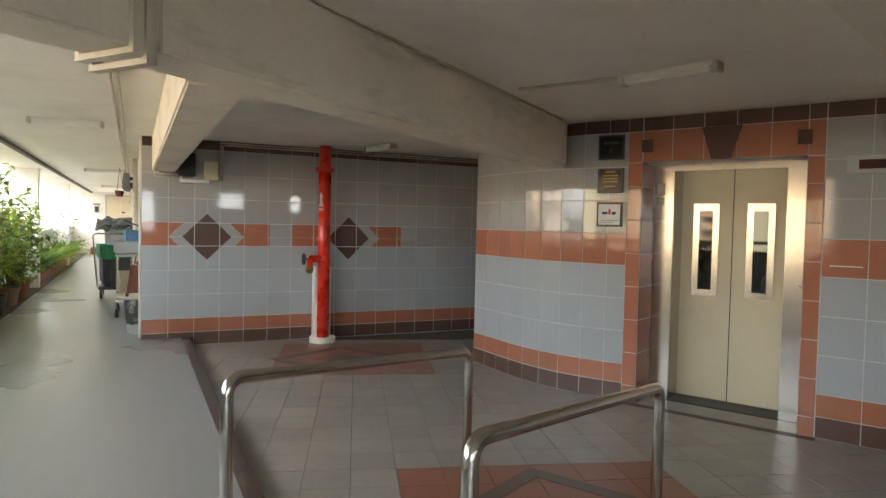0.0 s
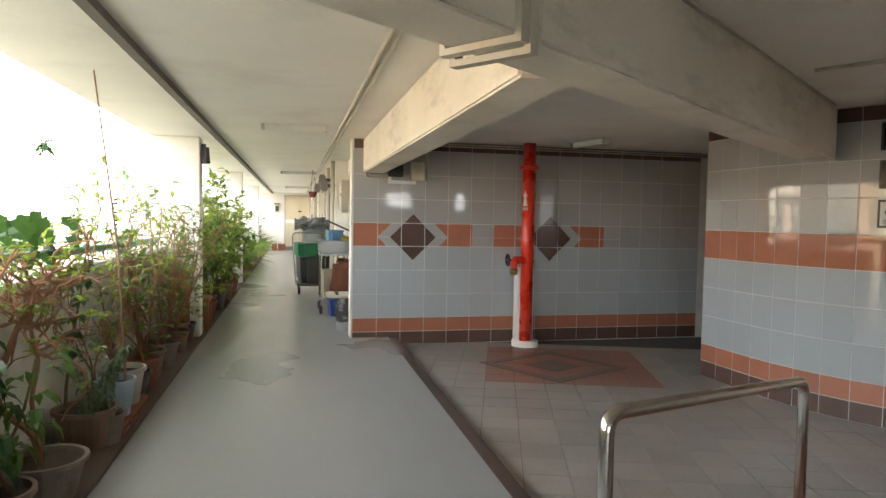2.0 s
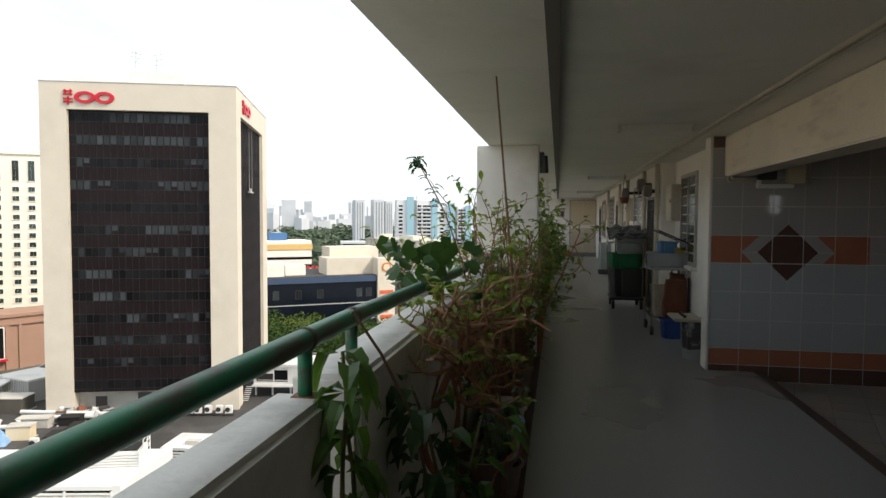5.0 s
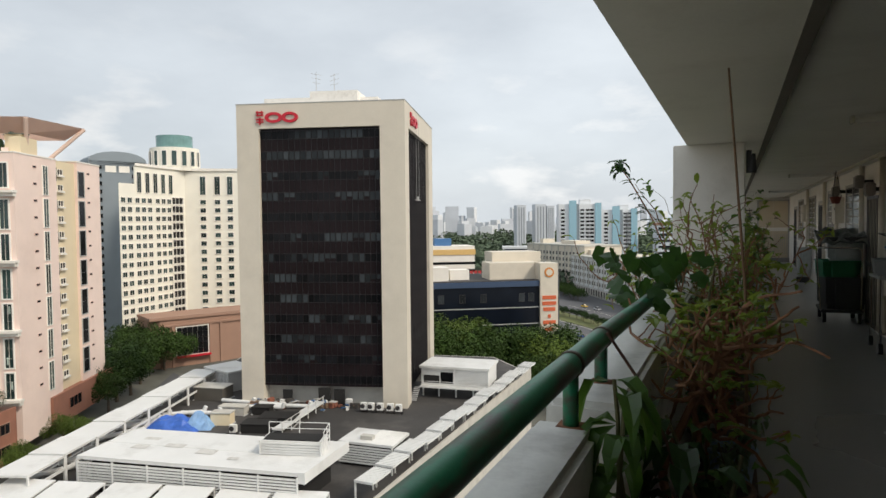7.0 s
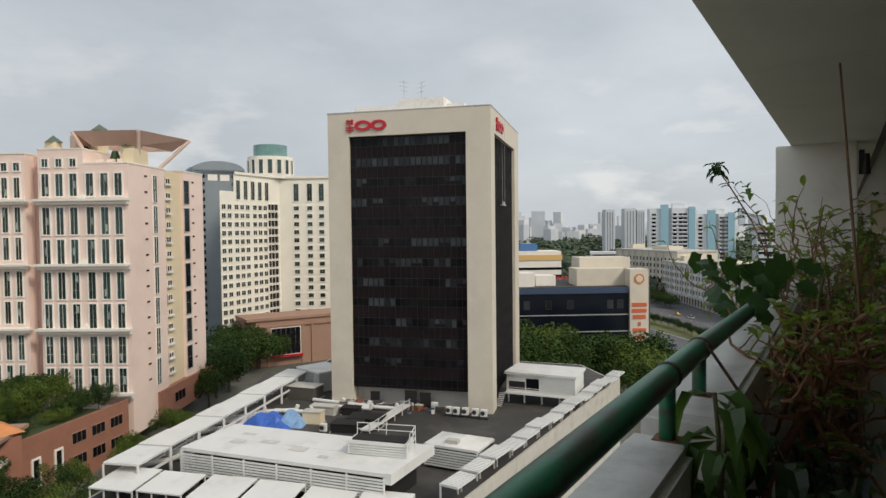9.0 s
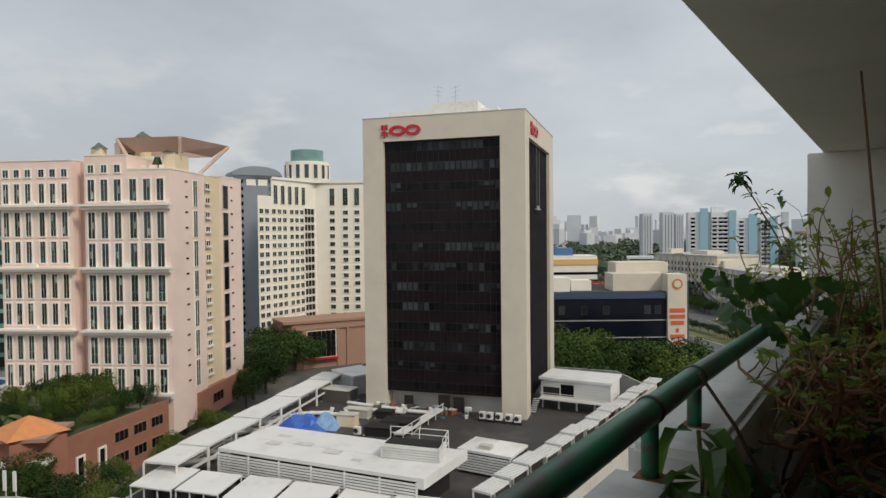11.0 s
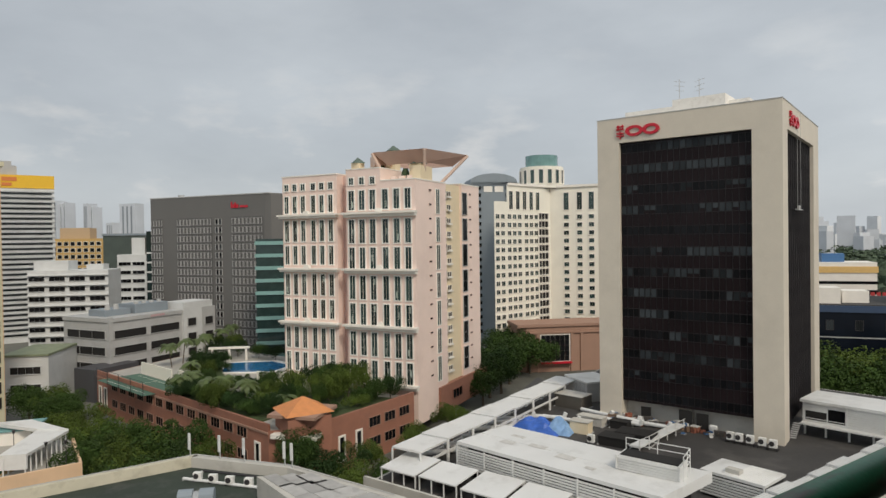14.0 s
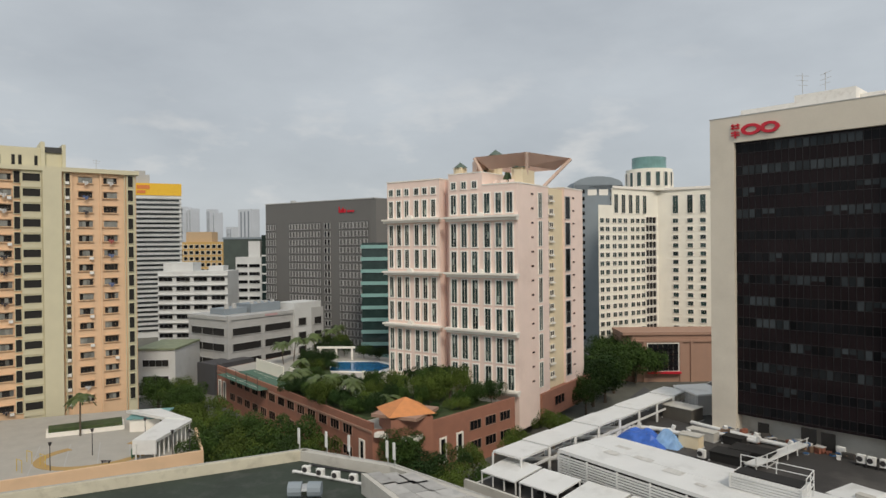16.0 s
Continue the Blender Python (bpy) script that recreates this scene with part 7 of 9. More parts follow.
for x, y, h, r in ((-143.5, 42, 6, 3.5), (-136, 49, 4, 3), (-147, 60, 5.5, 3.4), (-143, 67, 6.5, 3.6), (-134, 68, 8, 4.2), (-131, 62, 5, 3), (-152, 52, 4, 3), (-150, 66, 5, 3.2), (-157, 47, 4, 2.6), (-139, 57, 4, 2.8), (-186, 47, 3, 2.2), (-170, 46, 4, 2.6), (-207, 66, 5, 3), (-215, 68, 6, 3.5), (-128, 70, 4, 2.4), (-160, 60, 3.5, 2.4),
                   (-148, 40.5, 5, 3), (-152, 40, 5, 3), (-139, 44, 4, 2.6), (-163, 52, 3, 2.4), (-155, 57, 3, 2.4), (-137, 63, 6, 3), (-140, 70, 7, 3.4), (-146, 70.5, 6, 3.2), (-129, 76, 5, 2.6), (-126, 66, 3, 2.2), (-125, 58, 2.4, 2.4), (-196, 50, 3, 2.2), (-212, 60, 4, 3), (-222, 63, 5, 3.4), (-199, 70, 4, 3), (-193, 73, 4, 3), (-133, 46.5, 3, 2.2), (-158, 41, 4, 2.6), (-168, 39, 3, 2.2)):
    shrub(x, y, h, r)
rg = random.Random(77)
for poly in (((-166, 36), (-128, 45.5), (-131, 52), (-165, 45)), ((-150, 53), (-124, 50), (-128, 74), (-142, 68)), ((-198, 50), (-170, 46), (-182, 54), (-196, 58))):
    for _ in range(11):
        u_, v_ = rg.random(), rg.random()
        a_ = Vector(poly[0]).lerp(Vector(poly[1]), u_)
        b_ = Vector(poly[3]).lerp(Vector(poly[2]), u_)
        p_ = a_.lerp(b_, v_)
        shrub(p_.x, p_.y, rg.uniform(2.0, 5.5), rg.uniform(1.6, 3.2))
tree(-74, 150, GROUND, 11, 6)

# palms
FROND = mat("palm_frond", (0.075, 0.105, 0.030), 0.5, var=0.3, scale=1.0, rnd=0.2)


def palm_crown(seed):
    r = random.Random(seed)
    verts, faces = [], []
    for k in range(13):
        a = k * 2.4 + r.uniform(-0.2, 0.2)
        out = Vector((math.cos(a), math.sin(a), 0))
        side = Vector((-out.y, out.x, 0))
        rise = r.uniform(0.1, 0.9)
        last = None
        for j in range(9):
            s = j / 8
            p = out * (2.6 * s) + Vector((0, 0, rise * 2.2 * s - 2.6 * s * s))
            if last is not None:
                for sg in (-1, 1):
                    i = len(verts)
                    w = 0.75 * math.sin(0.25 + 2.7 * s)
                    verts += [last, p, p + side * sg * w + Vector((0, 0, -0.35 * w)) + out * 0.25, last + side * sg * w * 0.85 + Vector((0, 0, -0.3 * w)) + out * 0.15]
                    faces.append((i, i + 1, i + 2, i + 3))
            last = p
    me = bpy.data.meshes.new("palm_crown")
    me.from_pydata(verts, [], faces)
    me.materials.append(FROND)
    return me


PALMS = [palm_crown(k) for k in range(3)]
PTRUNK = mesh_of("palm_trunk", C(((0, 0, 0), (0.15, 0, 1.0), 0.032, 0.02), n=8), BARK)
for x, y, z, h in ((-201, 45, GZ, 6.5), (-205, 49, GZ, 7), (-208, 53, GZ, 6.5), (-211, 57, GZ, 7), (-225, 70, GZ, 7.5), (-221, 66, GZ, 7), (-160, 38.7, GZ, 5), (-150, 41, GZ, 5.5), (-147, 45, GZ, 6), (-140, 46.5, GZ, 6), (-163, 42, GZ, 5), (-131, 52, GZ, 4), (-162.5, -7, PZ, 8.5), (-177, 44, GZ, 5)):
    t = thing("palm_tree", "palm with drooping fronds", "palm", (x, y, z), rt.uniform(0, 360), group="palms")
    instance("palm_trunk", PTRUNK, t, Matrix.Diagonal((h * 0.8, h * 0.8, h, 1)))
    instance("palm_crown", PALMS[rt.randrange(3)], t, Matrix.Translation((0.12 * h, 0, h)) @ Matrix.Diagonal((1.15, 1.15, 1.15, 1)))

# far woods in one sheet of leaf sprays, haze mixed into their green
rw = random.Random(9)
verts, faces = [], []
for i in range(26000):
    yaw, dist = radians(rw.uniform(2, 24)), rw.uniform(430, 1500)
    if rw.random() < 0.25:
        yaw, dist = radians(rw.uniform(24, 76)), rw.uniform(500, 1300)
    x, y = -1.8 - math.sin(yaw) * dist, 2.4 + math.cos(yaw) * dist
    z = GROUND + 6 + 10 * noise.noise(Vector((x * 0.02, y * 0.02, 0))) + rw.uniform(-3, 6) + (dist - 430) * 0.012
    w = rw.uniform(2.0, 4.5)
    a = Vector((rw.gauss(0, 1), rw.gauss(0, 1), rw.gauss(0, 0.3))).normalized() * w
    b = a.cross(Vector((rw.gauss(0, 1), rw.gauss(0, 1), 1.0))).normalized() * w * 0.6
    p = Vector((x, y, z))
    i0 = len(verts)
    verts += [p - a, p - b, p + a, p + b]
    faces.append((i0, i0 + 1, i0 + 2, i0 + 3))
me = bpy.data.meshes.new("far_woods")
me.from_pydata(verts, [], faces)
me.materials.append(mat("far_hazy_foliage", (0.085, 0.115, 0.075), 0.8, var=0.45, scale=0.05, grain=0.4, spec=0.1))
tagged(new("far_woods", me), "green belt of far woods, paled for haze", "woods", kind="stuff")

# ---- things in the lobby ----
def on_curve(dist):
    """Place and heading on the curved wall, by distance from where it starts to bend."""
    pts, need = CURVE[2:], dist + (CURVE[3] - CURVE[2]).length
    for a, b in zip(pts, pts[1:]):
        L = (b - a).length
        if need <= L:
            return a.lerp(b, need / L), math.degrees(math.atan2((b - a).y, (b - a).x))
        need -= L
    return pts[-1], RZ


PLAQUE_BLACK = mat("black_plaque_face", (0.018, 0.017, 0.016), 0.2, var=0.1)
GOLD = mat("dull_gold_lettering", (0.32, 0.24, 0.09), 0.4, 0.5)
v, rz = on_curve(1.16)
n = Vector((math.sin(radians(rz)), -math.cos(radians(rz)), 0))


def plaque(z, label, face):
    t = thing("wall_plaque", label, "plaque", (v.x + n.x * 0.012, v.y + n.y * 0.012, z), rz, group="lobby plaques")
    part("frame", B((-0.122, -0.012, -0.115, 0.122, 0.014, 0.115), bevel=0.003), BLACK, t)
    part("face", B((-0.104, -0.015, -0.097, 0.104, -0.011, 0.097)), face, t)
    return t


p1 = plaque(2.285, "black square notice plaque with faint writing by the lift", PLAQUE_BLACK)
part("writing_bar", B((-0.075, -0.0165, 0.03, 0.075, -0.0145, 0.055)), mat("faint_grey_ink", (0.05, 0.05, 0.05), 0.4), p1)
part("writing_bar", B((-0.012, -0.0165, -0.05, 0.012, -0.0145, -0.01)), MATS["faint_grey_ink"], p1)
p2 = plaque(1.975, "black plaque with gold writing by the lift", PLAQUE_BLACK)
for i, (w, z) in enumerate(((0.05, 0.075), (0.075, 0.04), (0.07, 0.012), (0.072, -0.016), (0.055, -0.06))):
    part("writing_bar", B((-w, -0.0165, z, w, -0.0145, z + 0.011)), GOLD, p2)
p3 = plaque(1.655, "white notice in a black frame by the lift", mat("white_notice_paper", (0.78, 0.78, 0.77), 0.5, var=0.03))
part("logo_shape", B((-0.07, -0.0165, 0.0, -0.015, -0.0145, 0.026)), mat("navy_ink", (0.03, 0.05, 0.16), 0.5), p3)
part("logo_shape", B((0.025, -0.0165, 0.0, 0.065, -0.0145, 0.026)), MATS["navy_ink"], p3)
part("logo_shape", B((-0.006, -0.0165, 0.0, 0.014, -0.0145, 0.05)), RED_SIGN, p3)
part("writing_bar", B((-0.08, -0.0165, -0.06, 0.08, -0.0145, -0.052)), mat("grey_ink", (0.3, 0.3, 0.32), 0.5), p3)
part("writing_bar", B((-0.08, -0.0165, -0.078, 0.05, -0.0145, -0.071)), MATS["grey_ink"], p3)

c = lift_pt(1.80, -0.02, 2.05)
ind = thing("floor_indicator", "grey lift floor indicator box with a dark red display", "lift indicator", c, RZ)
part("case", B((-0.17, -0.03, -0.07, 0.17, 0.02, 0.07), bevel=0.006), mat("grey_indicator_case", (0.46, 0.45, 0.43), 0.5), ind)
part("display", B((-0.09, -0.034, -0.035, 0.15, -0.03, 0.035)), mat("dark_red_display", (0.05, 0.006, 0.006), 0.2), ind)
c = lift_pt(1.65, -0.008, 1.27)
scr = thing("paint_scar", "scraped white scar across the terracotta tiles", "scar", c, RZ)
part("scar_mark", B((-0.11, -0.002, -0.004, 0.11, 0.002, 0.005)), WHITE_WALL, scr)

# ---- corridor wall: doors, windows, boxes and pipes ----
WOOD_DOOR = mat("cream_painted_door", (0.62, 0.53, 0.38), 0.5, var=0.07, scale=1.5)
WIN_DARK = glass_mat("dark_louvre_glass", (0.05, 0.055, 0.055), 0.12)
FRAME_GREY = mat("grey_window_frame", (0.42, 0.40, 0.37), 0.5, var=0.06)


def flat_window(y, w, z0, z1, x=0.0):
    t = thing("louvre_window", "grey-framed louvre window in the corridor wall", "window", (x, y, z0), 0, group="corridor windows")
    h = z1 - z0
    part("frame", B((-0.03, -0.05, -0.05, 0.01, 0.0, h + 0.05), (-0.03, w, -0.05, 0.01, w + 0.05, h + 0.05), (-0.03, 0, -0.05, 0.01, w, 0.0), (-0.03, 0, h, 0.01, w, h + 0.05), (-0.03, w / 2 - 0.02, 0, 0.01, w / 2 + 0.02, h)), FRAME_GREY, t)
    for k in range(9):
        part("louvre_blade", B((-0.022, 0, h * k / 9 + 0.01, -0.012, w, h * (k + 1) / 9 - 0.012)), WIN_DARK, t)
    part("sill", B((-0.07, -0.08, -0.10, 0.01, w + 0.08, -0.05), bevel=0.006), WHITE_WALL, t)


def flat_door(y, w=0.92):
    t = thing("flat_entrance", "cream flat door behind a metal gate", "door", (0.0, y, 0.0), 0, group="flat entrances")
    part("frame", B((-0.025, -0.06, 0, 0.01, 0, 2.12), (-0.025, w, 0, 0.01, w + 0.06, 2.12), (-0.025, 0, 2.06, 0.01, w, 2.12)), FRAME_GREY, t)
    part("door_leaf", B((-0.008, 0, 0.01, 0.002, w, 2.06)), WOOD_DOOR, t)
    for k in range(8):
        part("gate_bar", C(((-0.03, w * (k + 0.5) / 8, 0.05), (-0.03, w * (k + 0.5) / 8, 2.02), 0.008), n=6), DARK_METAL, t)
    for z in (0.05, 0.95, 1.98):
        part("gate_rail", B((-0.035, 0, z, -0.025, w, z + 0.045)), DARK_METAL, t)


flat_window(11.45, 1.0, 1.05, 2.25, 0.217)
flat_door(13.6)
flat_window(15.2, 1.5, 1.05, 2.25)
flat_window(18.0, 1.3, 1.05, 2.25)
flat_door(20.2)
flat_window(22.0, 1.4, 1.05, 2.25)
flat_window(25.4, 1.4, 1.05, 2.25)
flat_door(27.6)
for x, y, z, h in ((0.217, 12.58, 1.62, 0.56), (0.0, 17.1, 1.6, 0.5), (0.0, 24.0, 1.6, 0.5)):
    b = thing("meter_cabinet", "cream metal meter cabinet on the corridor wall", "cabinet", (x, y, z), 0, group="meter cabinets")
    part("case", B((-0.14, 0, 0, 0.01, 0.5, h), bevel=0.008), CONDUIT, b)
    part("cabinet_door", B((-0.15, 0.02, 0.02, -0.141, 0.48, h - 0.02)), CONDUIT, b, "cream cabinet door")
    part("latch", B((-0.16, 0.05, h * 0.5, -0.15, 0.08, h * 0.5 + 0.05)), DARK_METAL, b)
for y in (13.25, 14.9, 17.8, 19.8, 23.7):
    tagged(part("down_pipe", C(((-0.045, y, 0.02), (-0.045, y, CEIL_Z - 0.01), 0.038), n=12), CONDUIT, None, "", True), "cream down pipe on the corridor wall", "pipe")
for y, z, r in ((13.3, 2.1, 0.09), (16.8, 2.2, 0.08), (14.2, 2.25, 0.10)):
    t = thing("wall_fan_box", "dusty grey wall-mounted bracket box", "bracket", (-0.10, y, z), 0, group="wall bracket boxes")
    part("bracket", B((-0.03, -0.02, -0.03, 0.10, 0.02, 0.03)), DARK_METAL, t)
    part("case", B((-0.15, -0.12, -0.10, -0.03, 0.12, 0.10), bevel=0.02), mat("dusty_grey_case", (0.22, 0.20, 0.18), 0.7, var=0.2), t)
hp = thing("hanging_pot", "small hanging flower pot on ceiling chains", "hanging pot", (-0.33, 15.6, 2.05))
part("pot", C(((0, 0, -0.10), (0, 0, 0.02), 0.06, 0.095), n=14), mat("dark_red_pot", (0.20, 0.05, 0.035), 0.6, var=0.15), hp)
for a in (0, 2.1, 4.2):
    part("chain", C(((0.09 * math.cos(a), 0.09 * math.sin(a), 0.02), (0, 0, 0.48), 0.004), n=5), DARK_METAL, hp)
fd = thing("end_door", "tall cream double gate door at the corridor end", "door", (-1.08, END_Y, 0.0))
part("step", B((-0.12, -0.28, 0, 1.2, 0.0, 0.17)), mat("grey_cement_step", (0.22, 0.22, 0.22), 0.8), fd, "grey cement step")
part("frame", B((-0.06, -0.06, 0.17, 0.0, 0, 2.45), (1.03, -0.06, 0.17, 1.09, 0, 2.45), (0, -0.06, 2.40, 1.03, 0, 2.45)), FRAME_GREY, fd)
part("door_leaf", B((0.0, -0.05, 0.17, 0.51, -0.01, 2.40)), WOOD_DOOR, fd)
part("door_leaf", B((0.52, -0.05, 0.17, 1.03, -0.01, 2.40)), WOOD_DOOR, fd)
part("mid_rail", B((0.0, -0.07, 1.22, 1.03, -0.05, 1.36)), WHITE_WALL, fd, "white middle rail")
for k in range(14):
    part("grille_bar", B((0.05 + k * 0.072, -0.066, 0.3, 0.062 + k * 0.072, -0.052, 1.1)), FRAME_GREY, fd)
part("lock_plate", B((0.55, -0.065, 1.70, 0.68, -0.05, 1.76)), DARK_METAL, fd)
lt = thing("wall_lantern", "small framed wall lantern on the corridor end", "lantern", (-1.45, END_Y - 0.02, 1.85))
part("cage", B((-0.10, -0.1, -0.18, 0.10, 0, 0.18), bevel=0.01), CONDUIT, lt)
part("glass_pane", B((-0.07, -0.105, -0.13, 0.07, -0.10, 0.10)), WIN_DARK, lt)
part("hood", B((-0.13, -0.12, 0.18, 0.13, 0, 0.22)), DARK_METAL, lt)
lb = thing("pillar_lamp", "dark lamp bracket on the pillar top", "lamp bracket", (-1.84, 9.95, 2.30))
part("bracket", B((0, -0.03, -0.12, 0.05, 0.03, 0.12)), DARK_METAL, lb)
part("shade", C(((0.06, 0, -0.12), (0.06, 0, 0.08), 0.045, 0.03), n=10), DARK_METAL, lb)
for k, (x, r) in enumerate(((-1.55, 0.12), (-1.32, 0.10), (-1.16, 0.09))):
    t = thing("storage_jar", "clay jar by the corridor end wall", "jar", (x, END_Y - 0.35, 0.0), 0, group="jars at the end wall")
    part("jar_body", C(((0, 0, 0), (0, 0, 0.28), r, r * 0.8), n=14), mat("red_clay", (0.30, 0.09, 0.045), 0.7, var=0.12), t)
    part("lid", C(((0, 0, 0.28), (0, 0, 0.31), r * 0.85), n=14), mat("pale_lid", (0.5, 0.48, 0.42), 0.6), t)


# ---- loaded trolleys along the corridor wall ----
def wheel(parent, x, y, z, r):
    w = part("wheel", C(((x - 0.02, y, z), (x + 0.02, y, z), r), n=16), BLACK, parent)
    part("hub", C(((x - 0.024, y, z), (x + 0.024, y, z), r * 0.4), n=10), STEEL, w)


GREYP = mat("dull_grey_plastic", (0.05, 0.052, 0.055), 0.55, var=0.12, scale=6)
PALEP = mat("pale_grey_tub", (0.40, 0.43, 0.42), 0.5, var=0.12, scale=5, dark=(0.12, 0.11, 0.09), stain=0.5, stain_scale=5)
GREENP = mat("green_crate_plastic", (0.015, 0.17, 0.075), 0.45, var=0.1, scale=6)
BLUEP = mat("blue_bucket_plastic", (0.08, 0.22, 0.38), 0.4, var=0.1, scale=6)
YELP = mat("yellow_board", (0.55, 0.42, 0.08), 0.6, var=0.15, scale=6)
CARD = mat("brown_cardboard", (0.20, 0.095, 0.05), 0.8, var=0.2, scale=5)

BIG = 1.22
tr = thing("cart_trolley", "dark push trolley standing by the corridor wall", "trolley", (-0.30 * BIG, 14.75, 0))
tr.scale = (BIG, 1.0, BIG)
part("base", B((-0.24, -0.4, 0.14, 0.24, 0.4, 0.18), bevel=0.008), DARK_METAL, tr)
part("handle", tube(rounded([(-0.25, -0.38, 0.18), (-0.31, -0.42, 1.0), (0.21, -0.42, 1.0), (0.21, -0.38, 0.18)], 0.06), 0.012, 8), STEEL, tr)
for x in (-0.2, 0.2):
    for y in (-0.33, 0.33):
        wheel(tr, x, y, 0.07, 0.07)


def tub(name, label, x, y, z, w, d, h, m, cat, tilt=0.0):
    k = BIG if y > 11 and y < 16 else 1.0
    t = thing(name, label, cat, (x * k, y, z * k))
    t.scale = (k, 1.0, k)
    t.rotation_euler = (radians(tilt * 0.4), radians(tilt), radians(13 * math.sin(37 * x + 11 * y + 5 * z)))
    bm = B((-w / 2, -d / 2, 0, w / 2, d / 2, h))
    bmesh.ops.bevel(bm, geom=[e for e in bm.edges if abs(e.verts[0].co.z - e.verts[1].co.z) > h * 0.5], offset=min(w, d) * 0.2, segments=4, affect="EDGES")
    bm.normal_update()
    top = [f for f in bm.faces if f.normal.z > 0.9]
    for vv in bm.verts:
        if vv.co.z < 0.001:
            vv.co.x *= 0.86
            vv.co.y *= 0.86
    r = bmesh.ops.inset_region(bm, faces=top, thickness=0.014)
    bmesh.ops.translate(bm, verts=[vv for f in top for vv in f.verts], vec=(0, 0, -h * 0.85))
    part("body", bm, m, t)
    e_ = min(w, d) * 0.2
    lip = rounded([(-w / 2, 0, h), (-w / 2, -d / 2, h), (w / 2, -d / 2, h), (w / 2, d / 2, h), (-w / 2, d / 2, h), (-w / 2, 0.001, h)], e_, 4)
    part("rim", tube(lip, 0.011, 6), m, t)
    return t


tub("storage_bin", "dark grey plastic bin on the trolley", -0.27, 14.75, 0.18, 0.50, 0.7, 0.42, GREYP, "bin")
tub("green_crate", "green plastic crate stacked on the bin", -0.33, 14.66, 0.60, 0.46, 0.55, 0.22, GREENP, "crate")
tub("pale_tub", "pale grey tub stacked on the crate", -0.25, 14.72, 0.82, 0.40, 0.6, 0.25, PALEP, "tub")
sh = thing("folded_sheet", "crumpled dark plastic sheet over the stack", "plastic sheet", (-0.27 * BIG, 14.7, 1.06 * BIG))
sh.scale = (BIG, 1.0, BIG)
bm = bmesh.new()
bmesh.ops.create_grid(bm, x_segments=18, y_segments=18, size=0.5)
for vv in bm.verts:
    q = vv.co.copy()
    vv.co = Vector((q.x * 0.62, q.y * 0.78, 0.10 + 0.16 * q.y + 0.07 * noise.noise(q * 6) - 0.25 * max(0, abs(q.x) - 0.42)))
bmesh.ops.solidify(bm, geom=bm.faces[:], thickness=0.02)
part("sheet", bm, mat("slate_plastic_sheet", (0.10, 0.115, 0.115), 0.35, var=0.2, scale=8, bump=0.6), sh)
part("packed_board", B((-0.25, -0.3, 0.0, 0.25, 0.28, 0.075), bevel=0.02), GREYP, sh)

rk = thing("shelf_cart", "wheeled metal shelf cart crowded with household things", "cart", (-0.04 * BIG, 12.1, 0))
rk.scale = (BIG, 1.0, BIG)
for x in (-0.2, 0.18):
    for y in (-0.32, 0.32):
        part("upright", C(((x, y, 0.08), (x, y, 0.80), 0.012), n=8), STEEL, rk)
        wheel(rk, x, y, 0.055, 0.055)
part("shelf", B((-0.22, -0.34, 0.20, 0.2, 0.34, 0.22)), STEEL, rk)
part("shelf", B((-0.22, -0.34, 0.76, 0.2, 0.34, 0.785)), PALEP, rk)
tub("steel_basin", "large grey metal basin on the shelf cart", -0.04, 12.1, 0.786, 0.46, 0.62, 0.16, mat("grey_basin", (0.34, 0.35, 0.35), 0.35, 0.4, var=0.1), "basin")
tub("blue_bucket", "pale blue bucket in the basin", -0.06, 11.98, 0.90, 0.2, 0.24, 0.18, BLUEP, "bucket")
tub("yellow_tray", "yellow and blue tray leaning on the pile", 0.04, 12.18, 0.94, 0.30, 0.5, 0.07, YELP, "tray", 24)
tub("blue_tray", "blue plastic tray under the yellow one", 0.04, 12.2, 0.90, 0.34, 0.52, 0.06, BLUEP, "tray", 24)
br = thing("folded_rack", "folded wire drying rack on the pile", "rack", (0.05 * BIG, 12.2, 1.10 * BIG), 0)
br.scale = (BIG, 1.0, BIG)
part("rail", tube(rounded([(-0.22, -0.3, 0.12), (0.14, -0.34, -0.04), (0.14, 0.34, -0.04), (-0.22, 0.3, 0.12)], 0.03), 0.009, 6), DARK_METAL, br)
for k in range(7):
    part("wire", C(((-0.22 + k * 0.06, -0.3, 0.12 - k * 0.027), (-0.22 + k * 0.06, 0.3, 0.12 - k * 0.027), 0.004), n=5), DARK_METAL, br)
rb = thing("hanging_bag", "red-brown cloth bag hanging on the shelf cart", "bag", (0.02, 11.75, 0.28))
bb = B((-0.15, -0.09, 0, 0.13, 0.09, 0.52))
bmesh.ops.subdivide_edges(bb, edges=bb.edges[:], cuts=4, use_grid_fill=True)
for v_ in bb.verts:
    v_.co += Vector((0.03 * noise.noise(v_.co * 9), 0.05 * noise.noise(v_.co * 7 + Vector((4, 0, 0))), 0.02 * noise.noise(v_.co * 8)))
    v_.co.x *= 1.1 - 0.9 * max(0.0, v_.co.z - 0.2)
part("bag_body", bb, mat("red_brown_cloth", (0.16, 0.055, 0.03), 0.85, var=0.25, scale=6), rb, smooth=True)
part("strap", tube([(-0.08, 0, 0.48), (-0.05, 0.02, 0.66), (0.04, 0.02, 0.66), (0.06, 0, 0.48)], 0.012, 6), CARD, rb)
tub("beige_bag", "beige shopping bag on the lower shelf", -0.12, 11.95, 0.222, 0.2, 0.3, 0.34, mat("beige_canvas", (0.42, 0.36, 0.27), 0.8, var=0.12, scale=6), "bag")
